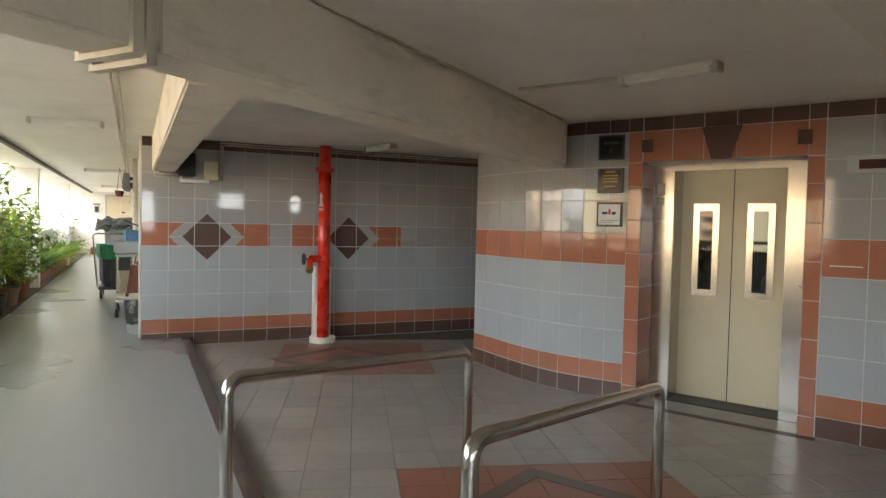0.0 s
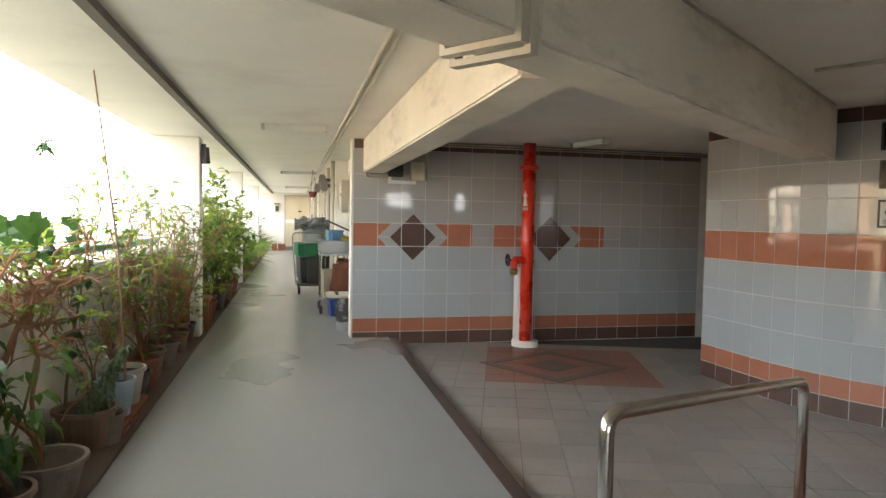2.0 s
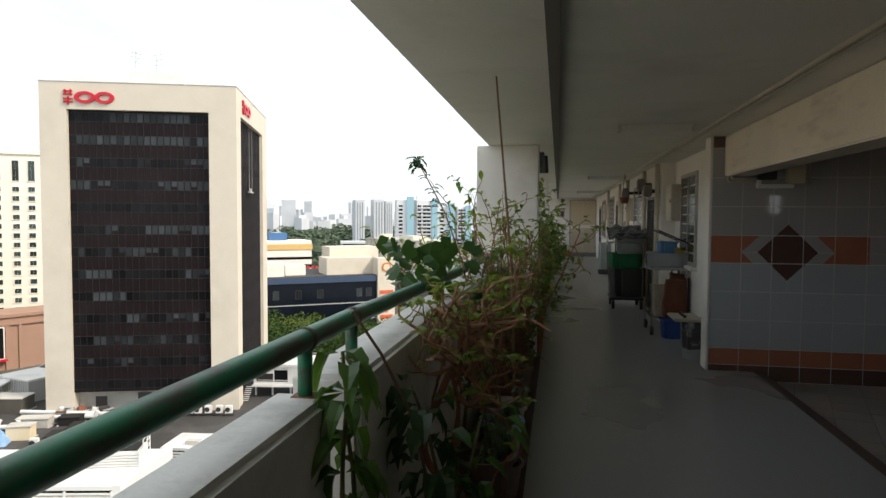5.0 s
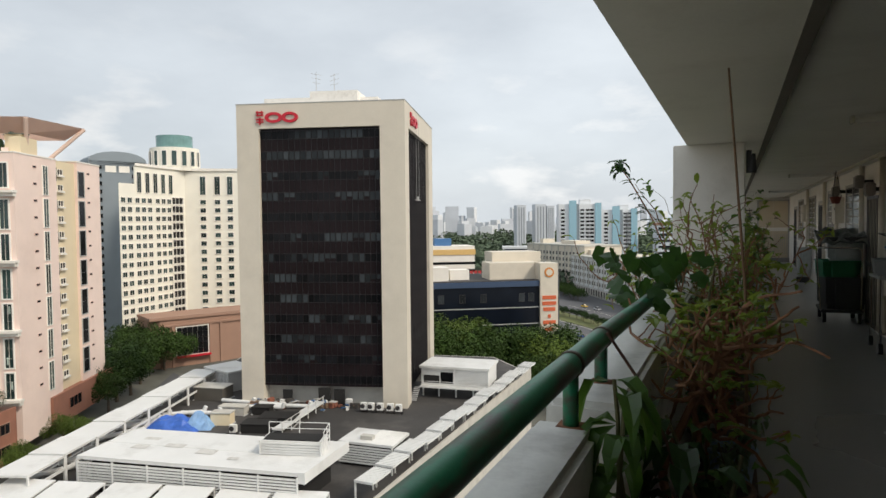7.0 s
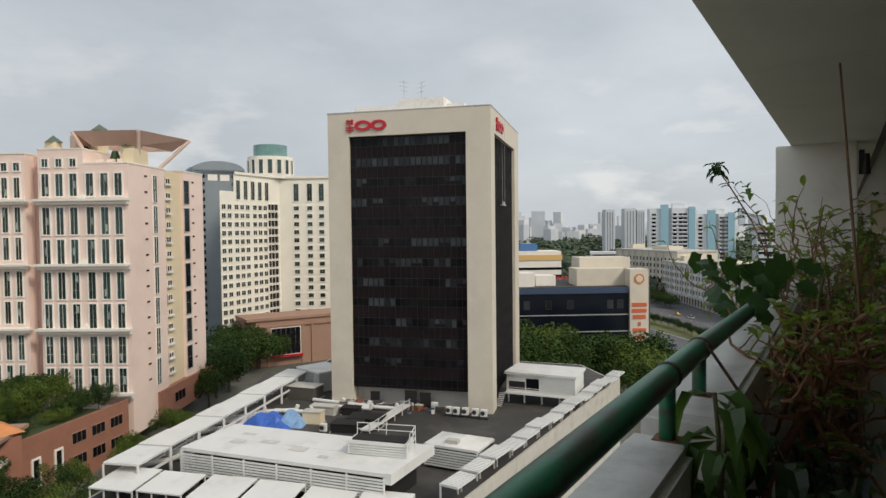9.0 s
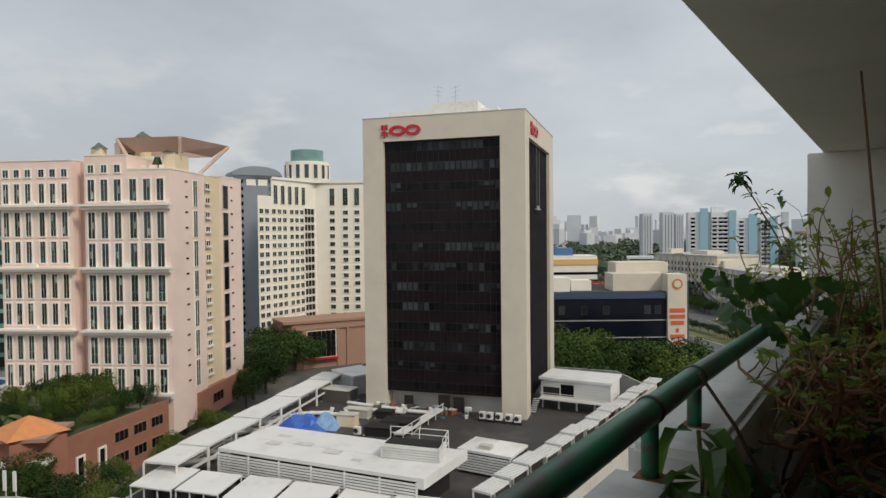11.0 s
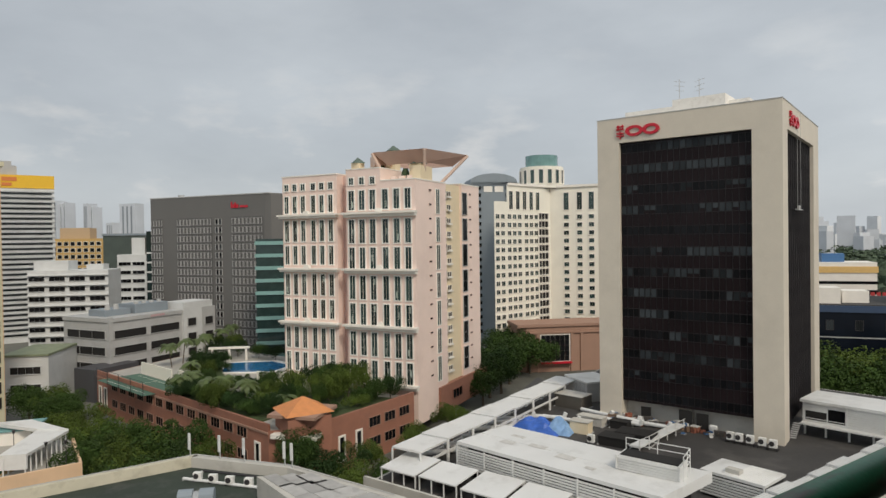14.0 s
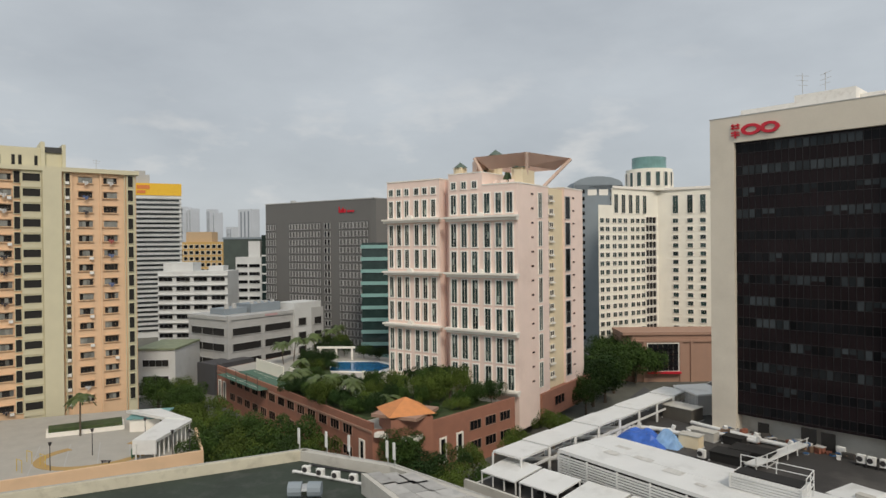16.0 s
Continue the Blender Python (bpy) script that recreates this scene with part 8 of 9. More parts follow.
tub("brown_carton", "brown carton on the lower shelf", 0.05, 12.05, 0.222, 0.2, 0.44, 0.46, CARD, "carton", 6)
tub("blue_pail", "deep blue pail on the floor before the cart", -0.03, 11.62, 0.0, 0.24, 0.24, 0.2, mat("deep_blue_pail", (0.025, 0.07, 0.28), 0.4), "pail")
tub("patterned_bin", "black and white patterned bin on a small stand", -0.03, 10.30, 0.12, 0.26, 0.30, 0.34, mat("black_white_bin", (0.06, 0.06, 0.06), 0.5, var=0.1, dark=(0.6, 0.6, 0.57), stain=1.0, stain_scale=6), "bin")
tub("stand_tub", "grey tub used as a stand", -0.03, 10.30, 0.0, 0.22, 0.24, 0.12, PALEP, "tub")
bd = thing("tray_board", "pale round-edged board lying on the bin", "board", (-0.08, 10.32, 0.465), 0)
part("board", B((-0.2, -0.28, 0, 0.13, 0.28, 0.03), bevel=0.012), mat("pale_board", (0.45, 0.41, 0.33), 0.6, var=0.12, scale=7), bd)
for y in (-0.13, 0.0, 0.13):
    part("peg", C(((-0.06, y, 0.03), (-0.06, y, 0.06), 0.02), n=10), BLACK, bd)
tub("small_cart_bin", "white bin far along the corridor wall", -0.2, 22.6, 0.0, 0.3, 0.4, 0.9, PALEP, "bin")
tub("small_crate", "dark crate on the floor by the wall", -0.28, 22.0, 0.0, 0.3, 0.3, 0.12, GREYP, "crate")

# ---- potted plants along the parapet ----
TERRA = mat("terracotta_pot", (0.25, 0.10, 0.06), 0.8, var=0.18, scale=6, dark=(0.12, 0.07, 0.05), stain=0.5, stain_scale=8)
BROWNPOT = mat("brown_plastic_pot", (0.19, 0.12, 0.08), 0.55, var=0.15, scale=6, stain=0.4, stain_scale=8)
WHITEPOT = mat("dirty_white_pot", (0.45, 0.42, 0.36), 0.5, var=0.1, scale=6, dark=(0.25, 0.22, 0.17), stain=0.5, stain_scale=7)
DARKPOT = mat("dark_glazed_pot", (0.045, 0.035, 0.03), 0.35, var=0.2, scale=6)
GREYPOT = mat("grey_cement_pot", (0.20, 0.17, 0.14), 0.8, var=0.15, scale=6, stain=0.5, stain_scale=8)
BLUEPOT = mat("pale_blue_tub", (0.30, 0.42, 0.50), 0.5, var=0.15, scale=5, dark=(0.5, 0.5, 0.48), stain=0.6, stain_scale=7)
SOIL_AND_HOLE = mat("dark_soil_and_hole_shade", (0.045, 0.032, 0.022), 0.95, var=0.4, scale=40, bump=0.8)
BRICKM = mat("red_hollow_brick", (0.33, 0.11, 0.06), 0.85, var=0.15, scale=10)
TWIG = mat("brown_twig_bark", (0.25, 0.12, 0.06), 0.75, var=0.3, scale=20, bump=0.4)
DARKTWIG = mat("dry_dark_twig", (0.13, 0.07, 0.045), 0.8, var=0.3, scale=20, bump=0.4)
STEMG = mat("green_brown_stem", (0.12, 0.11, 0.045), 0.7, var=0.25, scale=20)


def leaf_mat(name, c):
    m = mat(name, c, 0.42, var=0.35, scale=9.0, grain=60, rnd=0.1)
    b = m.node_tree.nodes["Principled BSDF"]
    n_, l_ = m.node_tree.nodes, m.node_tree.links
    tr_ = n_.new("ShaderNodeBsdfTranslucent")
    tr_.inputs["Color"].default_value = (c[0] * 2.2, c[1] * 2.0, c[2] * 1.2, 1)
    mix_ = n_.new("ShaderNodeMixShader")
    mix_.inputs[0].default_value = 0.38
    l_.new(b.outputs[0], mix_.inputs[1])
    l_.new(tr_.outputs[0], mix_.inputs[2])
    l_.new(mix_.outputs[0], n_["Material Output"].inputs["Surface"])
    return m


LV_DARK = leaf_mat("dark_green_leaf", (0.030, 0.075, 0.022))
LV_MID = leaf_mat("green_leaf", (0.065, 0.14, 0.030))
LV_LIGHT = leaf_mat("yellow_green_leaf", (0.17, 0.24, 0.045))
LV_GREY = leaf_mat("grey_green_leaf", (0.10, 0.15, 0.085))


def pot_thing(y, r, h, material, x=-2.03, z=0.025, label="round flower pot on the kerb"):
    t = thing("flower_pot", label, "flower pot", (x, y, z), 0, group="flower pots")
    prof = [(0.0, 0.0), (r * 0.72, 0.0), (r * 0.95, h * 0.9), (r * 1.05, h * 0.9), (r * 1.05, h), (r * 0.93, h), (r * 0.90, h * 0.86)]
    bm = bmesh.new()
    N = 24
    rings = [[bm.verts.new((pr * math.cos(2 * math.pi * k / N), pr * math.sin(2 * math.pi * k / N), pz)) for k in range(N)] for pr, pz in prof[1:]]
    for a, b in zip(rings, rings[1:]):
        for k in range(N):
            bm.faces.new((a[k], a[(k + 1) % N], b[(k + 1) % N], b[k]))
    bm.faces.new(rings[0][::-1])
    part("pot_body", bm, material, t, smooth=False)
    part("soil", C(((0, 0, h * 0.78), (0, 0, h * 0.86), r * 0.89, r * 0.86), n=20), SOIL_AND_HOLE, t, "dark potting soil")
    return z + h * 0.86


def leaf_verts(p, along, up, L, w, droop, verts, faces):
    """One folded, drooping leaf."""
    along, side = along.normalized(), along.cross(up).normalized()
    up = side.cross(along).normalized()
    i = len(verts)
    a = p + along * L * 0.35 + up * L * 0.06
    b = p + along * L * 0.72 - up * L * droop * 0.35
    tip = p + along * L - up * L * droop
    f = up * w * 0.22
    verts += [p, a, b, tip, a + side * w * 0.5 + f, b + side * w * 0.42 + f, a - side * w * 0.5 + f, b - side * w * 0.42 + f]
    faces += [(i, i + 1, i + 4), (i + 1, i + 2, i + 5, i + 4), (i + 2, i + 3, i + 5), (i, i + 6, i + 1), (i + 1, i + 6, i + 7, i + 2), (i + 2, i + 7, i + 3)]


def leaves_part(parent, verts, faces, material, name="foliage"):
    me = bpy.data.meshes.new(name)
    me.from_pydata([tuple(v_) for v_ in verts], [], faces)
    me.materials.append(material)
    ob = new(name, me)
    ob.parent = parent
    return ob


def join_tubes(paths):
    """Several tapering tubes in one bmesh; paths of (points, radius at start, radius at end)."""
    bm = bmesh.new()
    for pts, r0_, r1_ in paths:
        n_ = len(pts)
        b2 = tube(pts, [r0_ + (r1_ - r0_) * k / (n_ - 1) for k in range(n_)], 6)
        me = bpy.data.meshes.new("tmp")
        b2.to_mesh(me)
        b2.free()
        bm.from_mesh(me)
        bpy.data.meshes.remove(me)
    return bm


def wander(r, p, d, L, steps, bend, lift=0.0):
    pts = [p.copy()]
    d = d.normalized()
    for _ in range(steps):
        d = (d + Vector((r.gauss(0, bend), r.gauss(0, bend), r.gauss(lift, bend)))).normalized()
        p = p + d * (L / steps)
        pts.append(p.copy())
    return pts, d


def plant(seed, base, height, spread, stems, twigs, leaf, leaf_n, leaf_len, label, bark=TWIG, bend=0.22, thick=0.010, lean=(0, 0), bare=0.35, droop=0.3, category="potted plant", keep=None):
    """A shrub: wandering stems that fork into twigs, leaves along their outer part."""
    r = random.Random(seed)
    t = thing("potted_plant", label, category, base, 0, group="potted plants")
    paths, verts, faces = [], [], []
    for s in range(stems):
        d = Vector((r.gauss(lean[0], spread), r.gauss(lean[1], spread), 1.0))
        pts, dd = wander(r, Vector((r.gauss(0, 0.02), r.gauss(0, 0.02), -0.03)), d, height * r.uniform(0.7, 1.05), 10, bend * 0.5, 0.05)
        paths.append((pts, thick, thick * 0.4))
        for k in range(twigs):
            i = r.randrange(int(len(pts) * bare), len(pts))
            td = Vector((r.gauss(lean[0], 1), r.gauss(lean[1], 1), r.gauss(0.5, 0.6)))
            tp, te = wander(r, pts[i], td, height * r.uniform(0.14, 0.34), 6, bend, 0.06)
            paths.append((tp, thick * 0.45, thick * 0.18))
            for q in range(leaf_n):
                j = r.randrange(2, len(tp))
                a = Vector((r.gauss(0, 1), r.gauss(0, 1), r.gauss(0.25, 0.5)))
                leaf_verts(tp[j], a, Vector((0, 0, 1)) + 0.3 * Vector((r.gauss(0, 1), r.gauss(0, 1), 0)), leaf_len * r.uniform(0.6, 1.25), leaf_len * r.uniform(0.40, 0.56), droop * r.uniform(0.3, 1.6), verts, faces)
    part("stem", join_tubes(paths), bark, t)
    if faces:
        leaves_part(t, verts, faces, leaf)
    return t


# nearest: broad fleshy leaves hanging over the parapet joint
def hanging_plant(seed, base, height, n_, leaf, L, label, spread):
    r = random.Random(seed)
    t = thing("potted_plant", label, "potted plant", base, 0, group="potted plants")
    pts, _ = wander(r, Vector((0, 0, 0)), Vector((0, 0, 1)), height, 10, 0.08)
    verts, faces = [], []
    for k in range(n_):
        p = pts[r.randrange(2, len(pts))]
        a = r.uniform(0, 6.28)
        out = Vector((math.cos(a), math.sin(a), r.uniform(-0.7, 0.25)))
        leaf_verts(p + out * r.uniform(0.0, spread), out, Vector((0, 0, 1)), L * r.uniform(0.7, 1.25), L * r.uniform(0.42, 0.6), r.uniform(0.3, 0.9), verts, faces)
    part("stem", join_tubes([(pts, 0.011, 0.006)]), STEMG, t)
    leaves_part(t, verts, faces, leaf)


zt = pot_thing(4.05, 0.13, 0.22, BROWNPOT, -2.14, label="brown pot by the parapet joint")
hanging_plant(1, (-2.22, 3.98, zt), 1.02, 34, LV_MID, 0.115, "tall fleshy plant with broad drooping leaves", 0.01)
zt = pot_thing(4.62, 0.17, 0.26, BROWNPOT, -2.04, label="brown pot of fleshy plants")
hanging_plant(2, (-2.10, 4.58, zt), 0.80, 60, LV_DARK, 0.12, "bushy fleshy plant with dark green leaves", 0.12)
hanging_plant(3, (-2.05, 4.76, zt), 0.62, 34, LV_MID, 0.11, "bushy fleshy plant with soft green leaves", 0.12)

# a dry stem leaning on the rail, and leaves trailing out of the parapet joint
ds = tagged(part("dry_stick", join_tubes([([Vector((-1.96, 4.66, 0.2)), Vector((-2.06, 4.55, 0.6)), Vector((-2.14, 4.50, 0.95)), Vector((-2.22, 4.40, 1.18)), Vector((-2.31, 4.36, 1.33))], 0.008, 0.005)]), DARKTWIG), "dry brown stick leaning on the green rail", "stick")
hanging_plant(6, (-2.20, 4.10, 0.12), 1.15, 30, LV_MID, 0.13, "trailing plant with broad leaves in the parapet joint", 0.02)

# the twisted bare-branched shrub
zt = pot_thing(5.14, 0.205, 0.22, GREYPOT, -2.0, label="wide grey pot under a twisted shrub")
r = random.Random(15)
tw = thing("potted_plant", "twisted bare-branched shrub with a few yellow-green leaves", "potted plant", (-2.02, 5.14, zt), 0, group="potted plants")
paths, verts, faces, forks = [], [], [], []
for bends, r0_, r1_ in ((((-0.03, 0.0, 0.15), (-0.16, -0.02, 0.29), (-0.19, -0.04, 0.43), (-0.13, -0.06, 0.59), (-0.07, -0.08, 0.74), (0.0, -0.10, 0.86), (0.02, -0.12, 0.97)), 0.022, 0.013),
                        (((-0.02, 0.05, 0.14), (-0.08, 0.12, 0.30), (-0.06, 0.16, 0.52), (-0.09, 0.14, 0.72), (-0.03, 0.10, 0.90)), 0.015, 0.010)):
    knots = [Vector((0, 0, -0.05))] + [Vector(e) for e in bends]
    line = [knots[0]]
    for q in range(len(knots) - 1):
        p0, p1, p2, p3 = knots[max(0, q - 1)], knots[q], knots[q + 1], knots[min(len(knots) - 1, q + 2)]
        for k in range(1, 5):
            u = k / 4
            line.append(0.5 * (2 * p1 + (p2 - p0) * u + (2 * p0 - 5 * p1 + 4 * p2 - p3) * u * u + (3 * p1 - p0 - 3 * p2 + p3) * u ** 3))
    paths.append((line, r0_, r1_))
    forks += [line[-1], line[-3], line[-5], line[-8]]
for k in range(34):
    p = forks[k % len(forks)]
    a = r.uniform(0, 6.28)
    pts, d = wander(r, p, Vector((math.cos(a) * 0.7, math.sin(a), r.uniform(-0.05, 0.55))), r.uniform(0.30, 0.62), 12, 0.36, 0.02)
    paths.append((pts, 0.0095, 0.0045))
    for q in range(3):
        j = r.randrange(3, 12)
        b = Vector((r.gauss(0, 1), r.gauss(0, 1), r.gauss(0.6, 0.4)))
        p2, d2 = wander(r, pts[j], b, r.uniform(0.06, 0.2), 6, 0.3, 0.1)
        paths.append((p2, 0.0045, 0.0025))
        for _ in range(r.choice((1, 3, 5, 6))):
            leaf_verts(p2[-1], Vector((r.gauss(0, 1), r.gauss(0, 1), 0.5)), Vector((0, 0, 1)), r.uniform(0.035, 0.075), 0.032, 0.3, verts, faces)
part("stem", join_tubes(paths), TWIG, tw, "twisted brown branches")
leaves_part(tw, verts, faces, LV_LIGHT)

# lobed dark leaves by the rail, with a trailing stem
mt = thing("potted_plant", "climbing plant with large lobed dark green leaves on the rail", "potted plant", (-2.15, 5.95, 0.30), 0, group="potted plants")
r = random.Random(8)
verts, faces = [], []
pts, _ = wander(r, Vector((0, 0, 0)), Vector((0, -0.05, 1)), 1.15, 10, 0.06)
for k in range(40):
    c_ = Vector((r.gauss(-0.22, 0.13), r.gauss(-0.10, 0.20), r.uniform(0.90, 1.22)))
    nrm = Vector((r.gauss(0.5, 0.5), r.gauss(-0.5, 0.5), r.gauss(0.5, 0.3))).normalized()
    ax = nrm.orthogonal().normalized()
    ay = nrm.cross(ax)
    i0 = len(verts)
    N = 18
    verts.append(c_)
    R_ = r.uniform(0.040, 0.066)
    for q in range(N):
        a = 2 * math.pi * q / N
        rad = R_ * (1.0 + 0.13 * math.cos(5 * a)) * (0.35 if q == 0 else 1.0)
        verts.append(c_ + ax * rad * math.cos(a) + ay * rad * math.sin(a) + nrm * 0.15 * rad * math.cos(2 * a))
    for q in range(N):
        faces.append((i0, i0 + 1 + q, i0 + 1 + (q + 1) % N))
part("stem", join_tubes([(pts, 0.012, 0.006)]), STEMG, mt)
leaves_part(mt, verts, faces, LV_DARK)
verts, faces = [], []
for k in range(90):
    p = pts[r.randrange(3, 9)]
    a = r.uniform(0, 6.28)
    leaf_verts(p, Vector((math.cos(a), math.sin(a), r.uniform(-0.8, 0.3))), Vector((0, 0, 1)), 0.07, 0.05, 0.4, verts, faces)
leaves_part(mt, verts, faces, LV_DARK)
pot_thing(5.95, 0.19, 0.26, BROWNPOT, -2.03, label="brown pot with a climbing plant")
zt = pot_thing(6.0, 0.13, 0.2, GREYPOT, -1.93, 0.025, "small pot of grey-green succulents")
hanging_plant(4, (-1.94, 6.02, 0.2), 0.48, 120, LV_GREY, 0.055, "grey-green succulent with small rounded leaves", 0.03)
hanging_plant(9, (-1.98, 5.80, 0.2), 0.36, 90, LV_GREY, 0.05, "grey-green succulent with small rounded leaves", 0.04)
cane = tagged(part("bamboo_cane", tube([(-1.87, 6.32, 0.25), (-1.89, 6.2, 1.3), (-1.98, 6.0, 2.47)], [0.010, 0.008, 0.005], 8), mat("dry_cane", (0.24, 0.14, 0.075), 0.7, var=0.2, scale=15)), "tall thin bamboo cane stuck in a pot", "cane")
pot_thing(6.34, 0.135, 0.26, BLUEPOT, -1.95, 0.11, "pale blue and white painted tub on bricks")
pot_thing(6.66, 0.165, 0.27, WHITEPOT, -1.98, 0.11, "dirty white plastic pot on bricks")
for y in (6.2, 6.45, 6.6, 6.78):
    b = thing("brick", "red hollow brick under the flower pots", "brick", (-1.93, y, 0.025), 90, group="bricks under pots")
    part("brick_body", B((-0.1, -0.09, 0, 0.1, 0.09, 0.085), bevel=0.005), BRICKM, b)
    for k in range(3):
        # dark discs paint the shade inside the brick holes
        part("hole", C(((-0.06 + k * 0.06, -0.092, 0.045), (-0.06 + k * 0.06, -0.089, 0.045), 0.016), n=8), SOIL_AND_HOLE, b)

specs = [  # along y: pot radius, height, pot, plant height, leaf, label
    (7.10, 0.19, 0.22, DARKPOT, 1.25, LV_LIGHT, 4, 9), (7.50, 0.15, 0.25, TERRA, 1.15, LV_MID, 4, 8), (7.85, 0.165, 0.25, GREYPOT, 1.35, LV_LIGHT, 5, 9),
    (8.25, 0.175, 0.25, GREYPOT, 1.1, LV_MID, 4, 8), (8.60, 0.16, 0.25, TERRA, 1.3, LV_LIGHT, 5, 9), (9.0, 0.16, 0.24, BROWNPOT, 1.25, LV_MID, 4, 8), (9.4, 0.15, 0.26, TERRA, 1.4, LV_LIGHT, 5, 9), (9.62, 0.14, 0.22, DARKPOT, 1.0, LV_MID, 4, 8)]
for i, (y, r_, h_, m_, ph, lf, st, tg) in enumerate(specs):
    x = -2.05 + 0.05 * (i % 2)
    zt = pot_thing(y, r_, h_, m_, x)
    plant(40 + i, (x, y, zt), ph * 1.14, 0.20, st, tg + 2, lf, 4, 0.08, "straggling shrub with brown stems and pale leaves", lean=(-0.10, 0), thick=0.011, bare=0.2)
plant(60, (-2.02, 6.66, 0.34), 1.25, 0.10, 3, 9, LV_LIGHT, 3, 0.07, "straggling shrub with thin brown stems and pale leaves", lean=(-0.15, 0.05), thick=0.009)
plant(61, (-2.06, 6.34, 0.33), 0.9, 0.12, 3, 8, LV_MID, 2, 0.07, "straggling shrub with thin brown stems and pale leaves", lean=(-0.1, -0.1), thick=0.008)
tl_ = thing("potted_plant", "long leaning shoot with a tuft of dark leaves", "potted plant", (-2.08, 6.9, 0.25), 0, group="potted plants")
pts = [Vector((0, 0, 0)), Vector((-0.12, 0.08, 0.6)), Vector((-0.26, 0.2, 1.1)), Vector((-0.42, 0.37, 1.45)), Vector((-0.60, 0.52, 1.74)), Vector((-0.69, 0.60, 1.86))]
part("stem", join_tubes([(pts, 0.009, 0.004)]), TWIG, tl_)
verts, faces = [], []
r = random.Random(5)
for k in range(20):
    a = r.uniform(0, 6.28)
    leaf_verts(pts[-1] + Vector((0, 0, r.uniform(-0.05, 0.04))), Vector((math.cos(a), math.sin(a), r.uniform(-1.0, 0.6))), Vector((0, 0, 1)), r.uniform(0.06, 0.12), 0.05, r.uniform(0.1, 0.4), verts, faces)
for k in range(70):
    p = pts[1].lerp(pts[3], r.random()) if k % 3 else pts[2].lerp(pts[4], r.random())
    a = r.uniform(0, 6.28)
    leaf_verts(p, Vector((math.cos(a), math.sin(a), 0.2)), Vector((0, 0, 1)), 0.08, 0.03, 0.3, verts, faces)
leaves_part(tl_, verts, faces, LV_DARK)
fb = thing("fence_board", "orange-brown wooden board leaning by the pillar", "board", (-2.0, 9.55, 0.03), 0)
part("plank", B((-0.08, -0.02, 0, 0.08, 0.02, 0.85)), mat("orange_brown_board", (0.36, 0.15, 0.06), 0.7, var=0.2, scale=8), fb)
part("cross_piece", B((-0.1, -0.03, 0.6, 0.1, -0.02, 0.68)), MATS["orange_brown_board"], fb)

# dense green growth beyond the first pillar, then ferns
for i in range(9):
    y = 10.45 + i * 0.62
    x = -2.02 + 0.08 * (i % 2)
    zt = pot_thing(y, 0.17, 0.30, (DARKPOT, TERRA, BROWNPOT)[i % 3], x)
    plant(80 + i, (x, y, zt), 1.75 if i < 6 else 1.3, 0.10, 5, 12, (LV_LIGHT, LV_MID, LV_LIGHT)[i % 3], 5, 0.13, "dense leafy shrub in a pot", bark=STEMG, lean=(-0.02, 0), thick=0.008, bare=0.25)
for i in range(11):
    y = 16.95 + i * 0.85
    zt = pot_thing(y, 0.17, 0.26, (TERRA, TERRA, BROWNPOT)[i % 3], -2.0)
    t = thing("potted_plant", "arching light green fern in a pot", "potted plant", (-1.98, y, zt), 0, group="potted plants")
    r = random.Random(200 + i)
    verts, faces = [], []
    for k in range(46):
        a = r.uniform(0, 6.28)
        leaf_verts(Vector((0, 0, 0)), Vector((math.cos(a), math.sin(a), r.uniform(0.7, 2.2))), Vector((0, 0, 1)), r.uniform(0.5, 0.95), 0.055, r.uniform(0.2, 0.7), verts, faces)
    leaves_part(t, verts, faces, LV_LIGHT if i % 2 else LV_MID, "frond_tuft")
    if i > 6:
        plant(300 + i, (-2.05, y, zt), 1.4, 0.08, 3, 7, LV_MID, 3, 0.10, "slim shrub in a pot", bark=STEMG, thick=0.006)
bt_ = thing("plant_bench", "low wooden bench for pots behind the pillar", "bench", (-1.98, 10.35, 0.025), 0)
part("top", B((-0.18, -0.18, 0.40, 0.2, 0.2, 0.44)), MATS["orange_brown_board"], bt_)
for x in (-0.15, 0.17):
    for y in (-0.15, 0.17):
        part("leg", B((x - 0.02, y - 0.02, 0, x + 0.02, y + 0.02, 0.40)), MATS["orange_brown_board"], bt_)

# ---- wall tiles, row by row ----
ROWS = [(LOB, 0.07, TILE_DARK), (0.07, 0.25, TILE_RED), (0.25, 0.56, TILE_BLUE), (0.56, 0.87, TILE_BLUE), (0.87, 1.18, TILE_BLUE), (1.18, 1.48, TILE_RED),
        (1.48, 1.79, TILE_GREY), (1.79, 2.10, TILE_GREY), (2.10, 2.42, TILE_GREY), (2.42, 2.546, TILE_DARK)]
TW, GAP, TH = 0.31, 0.006, 0.0025
TILE_CACHE = {}


def tile_mesh(w, h, material):
    key = (round(w, 3), round(h, 3), material.name)
    if key not in TILE_CACHE:
        bm = B((-w / 2 + GAP / 2, -TH, -h / 2 + GAP / 2, w / 2 - GAP / 2, 0, h / 2 - GAP / 2))
        bmesh.ops.bevel(bm, geom=[e for e in bm.edges if all(v.co.y < -TH + 1e-5 for v in e.verts)], offset=0.0012, segments=1, affect="EDGES")
        TILE_CACHE[key] = mesh_of("tile", bm, material)
    return TILE_CACHE[key]


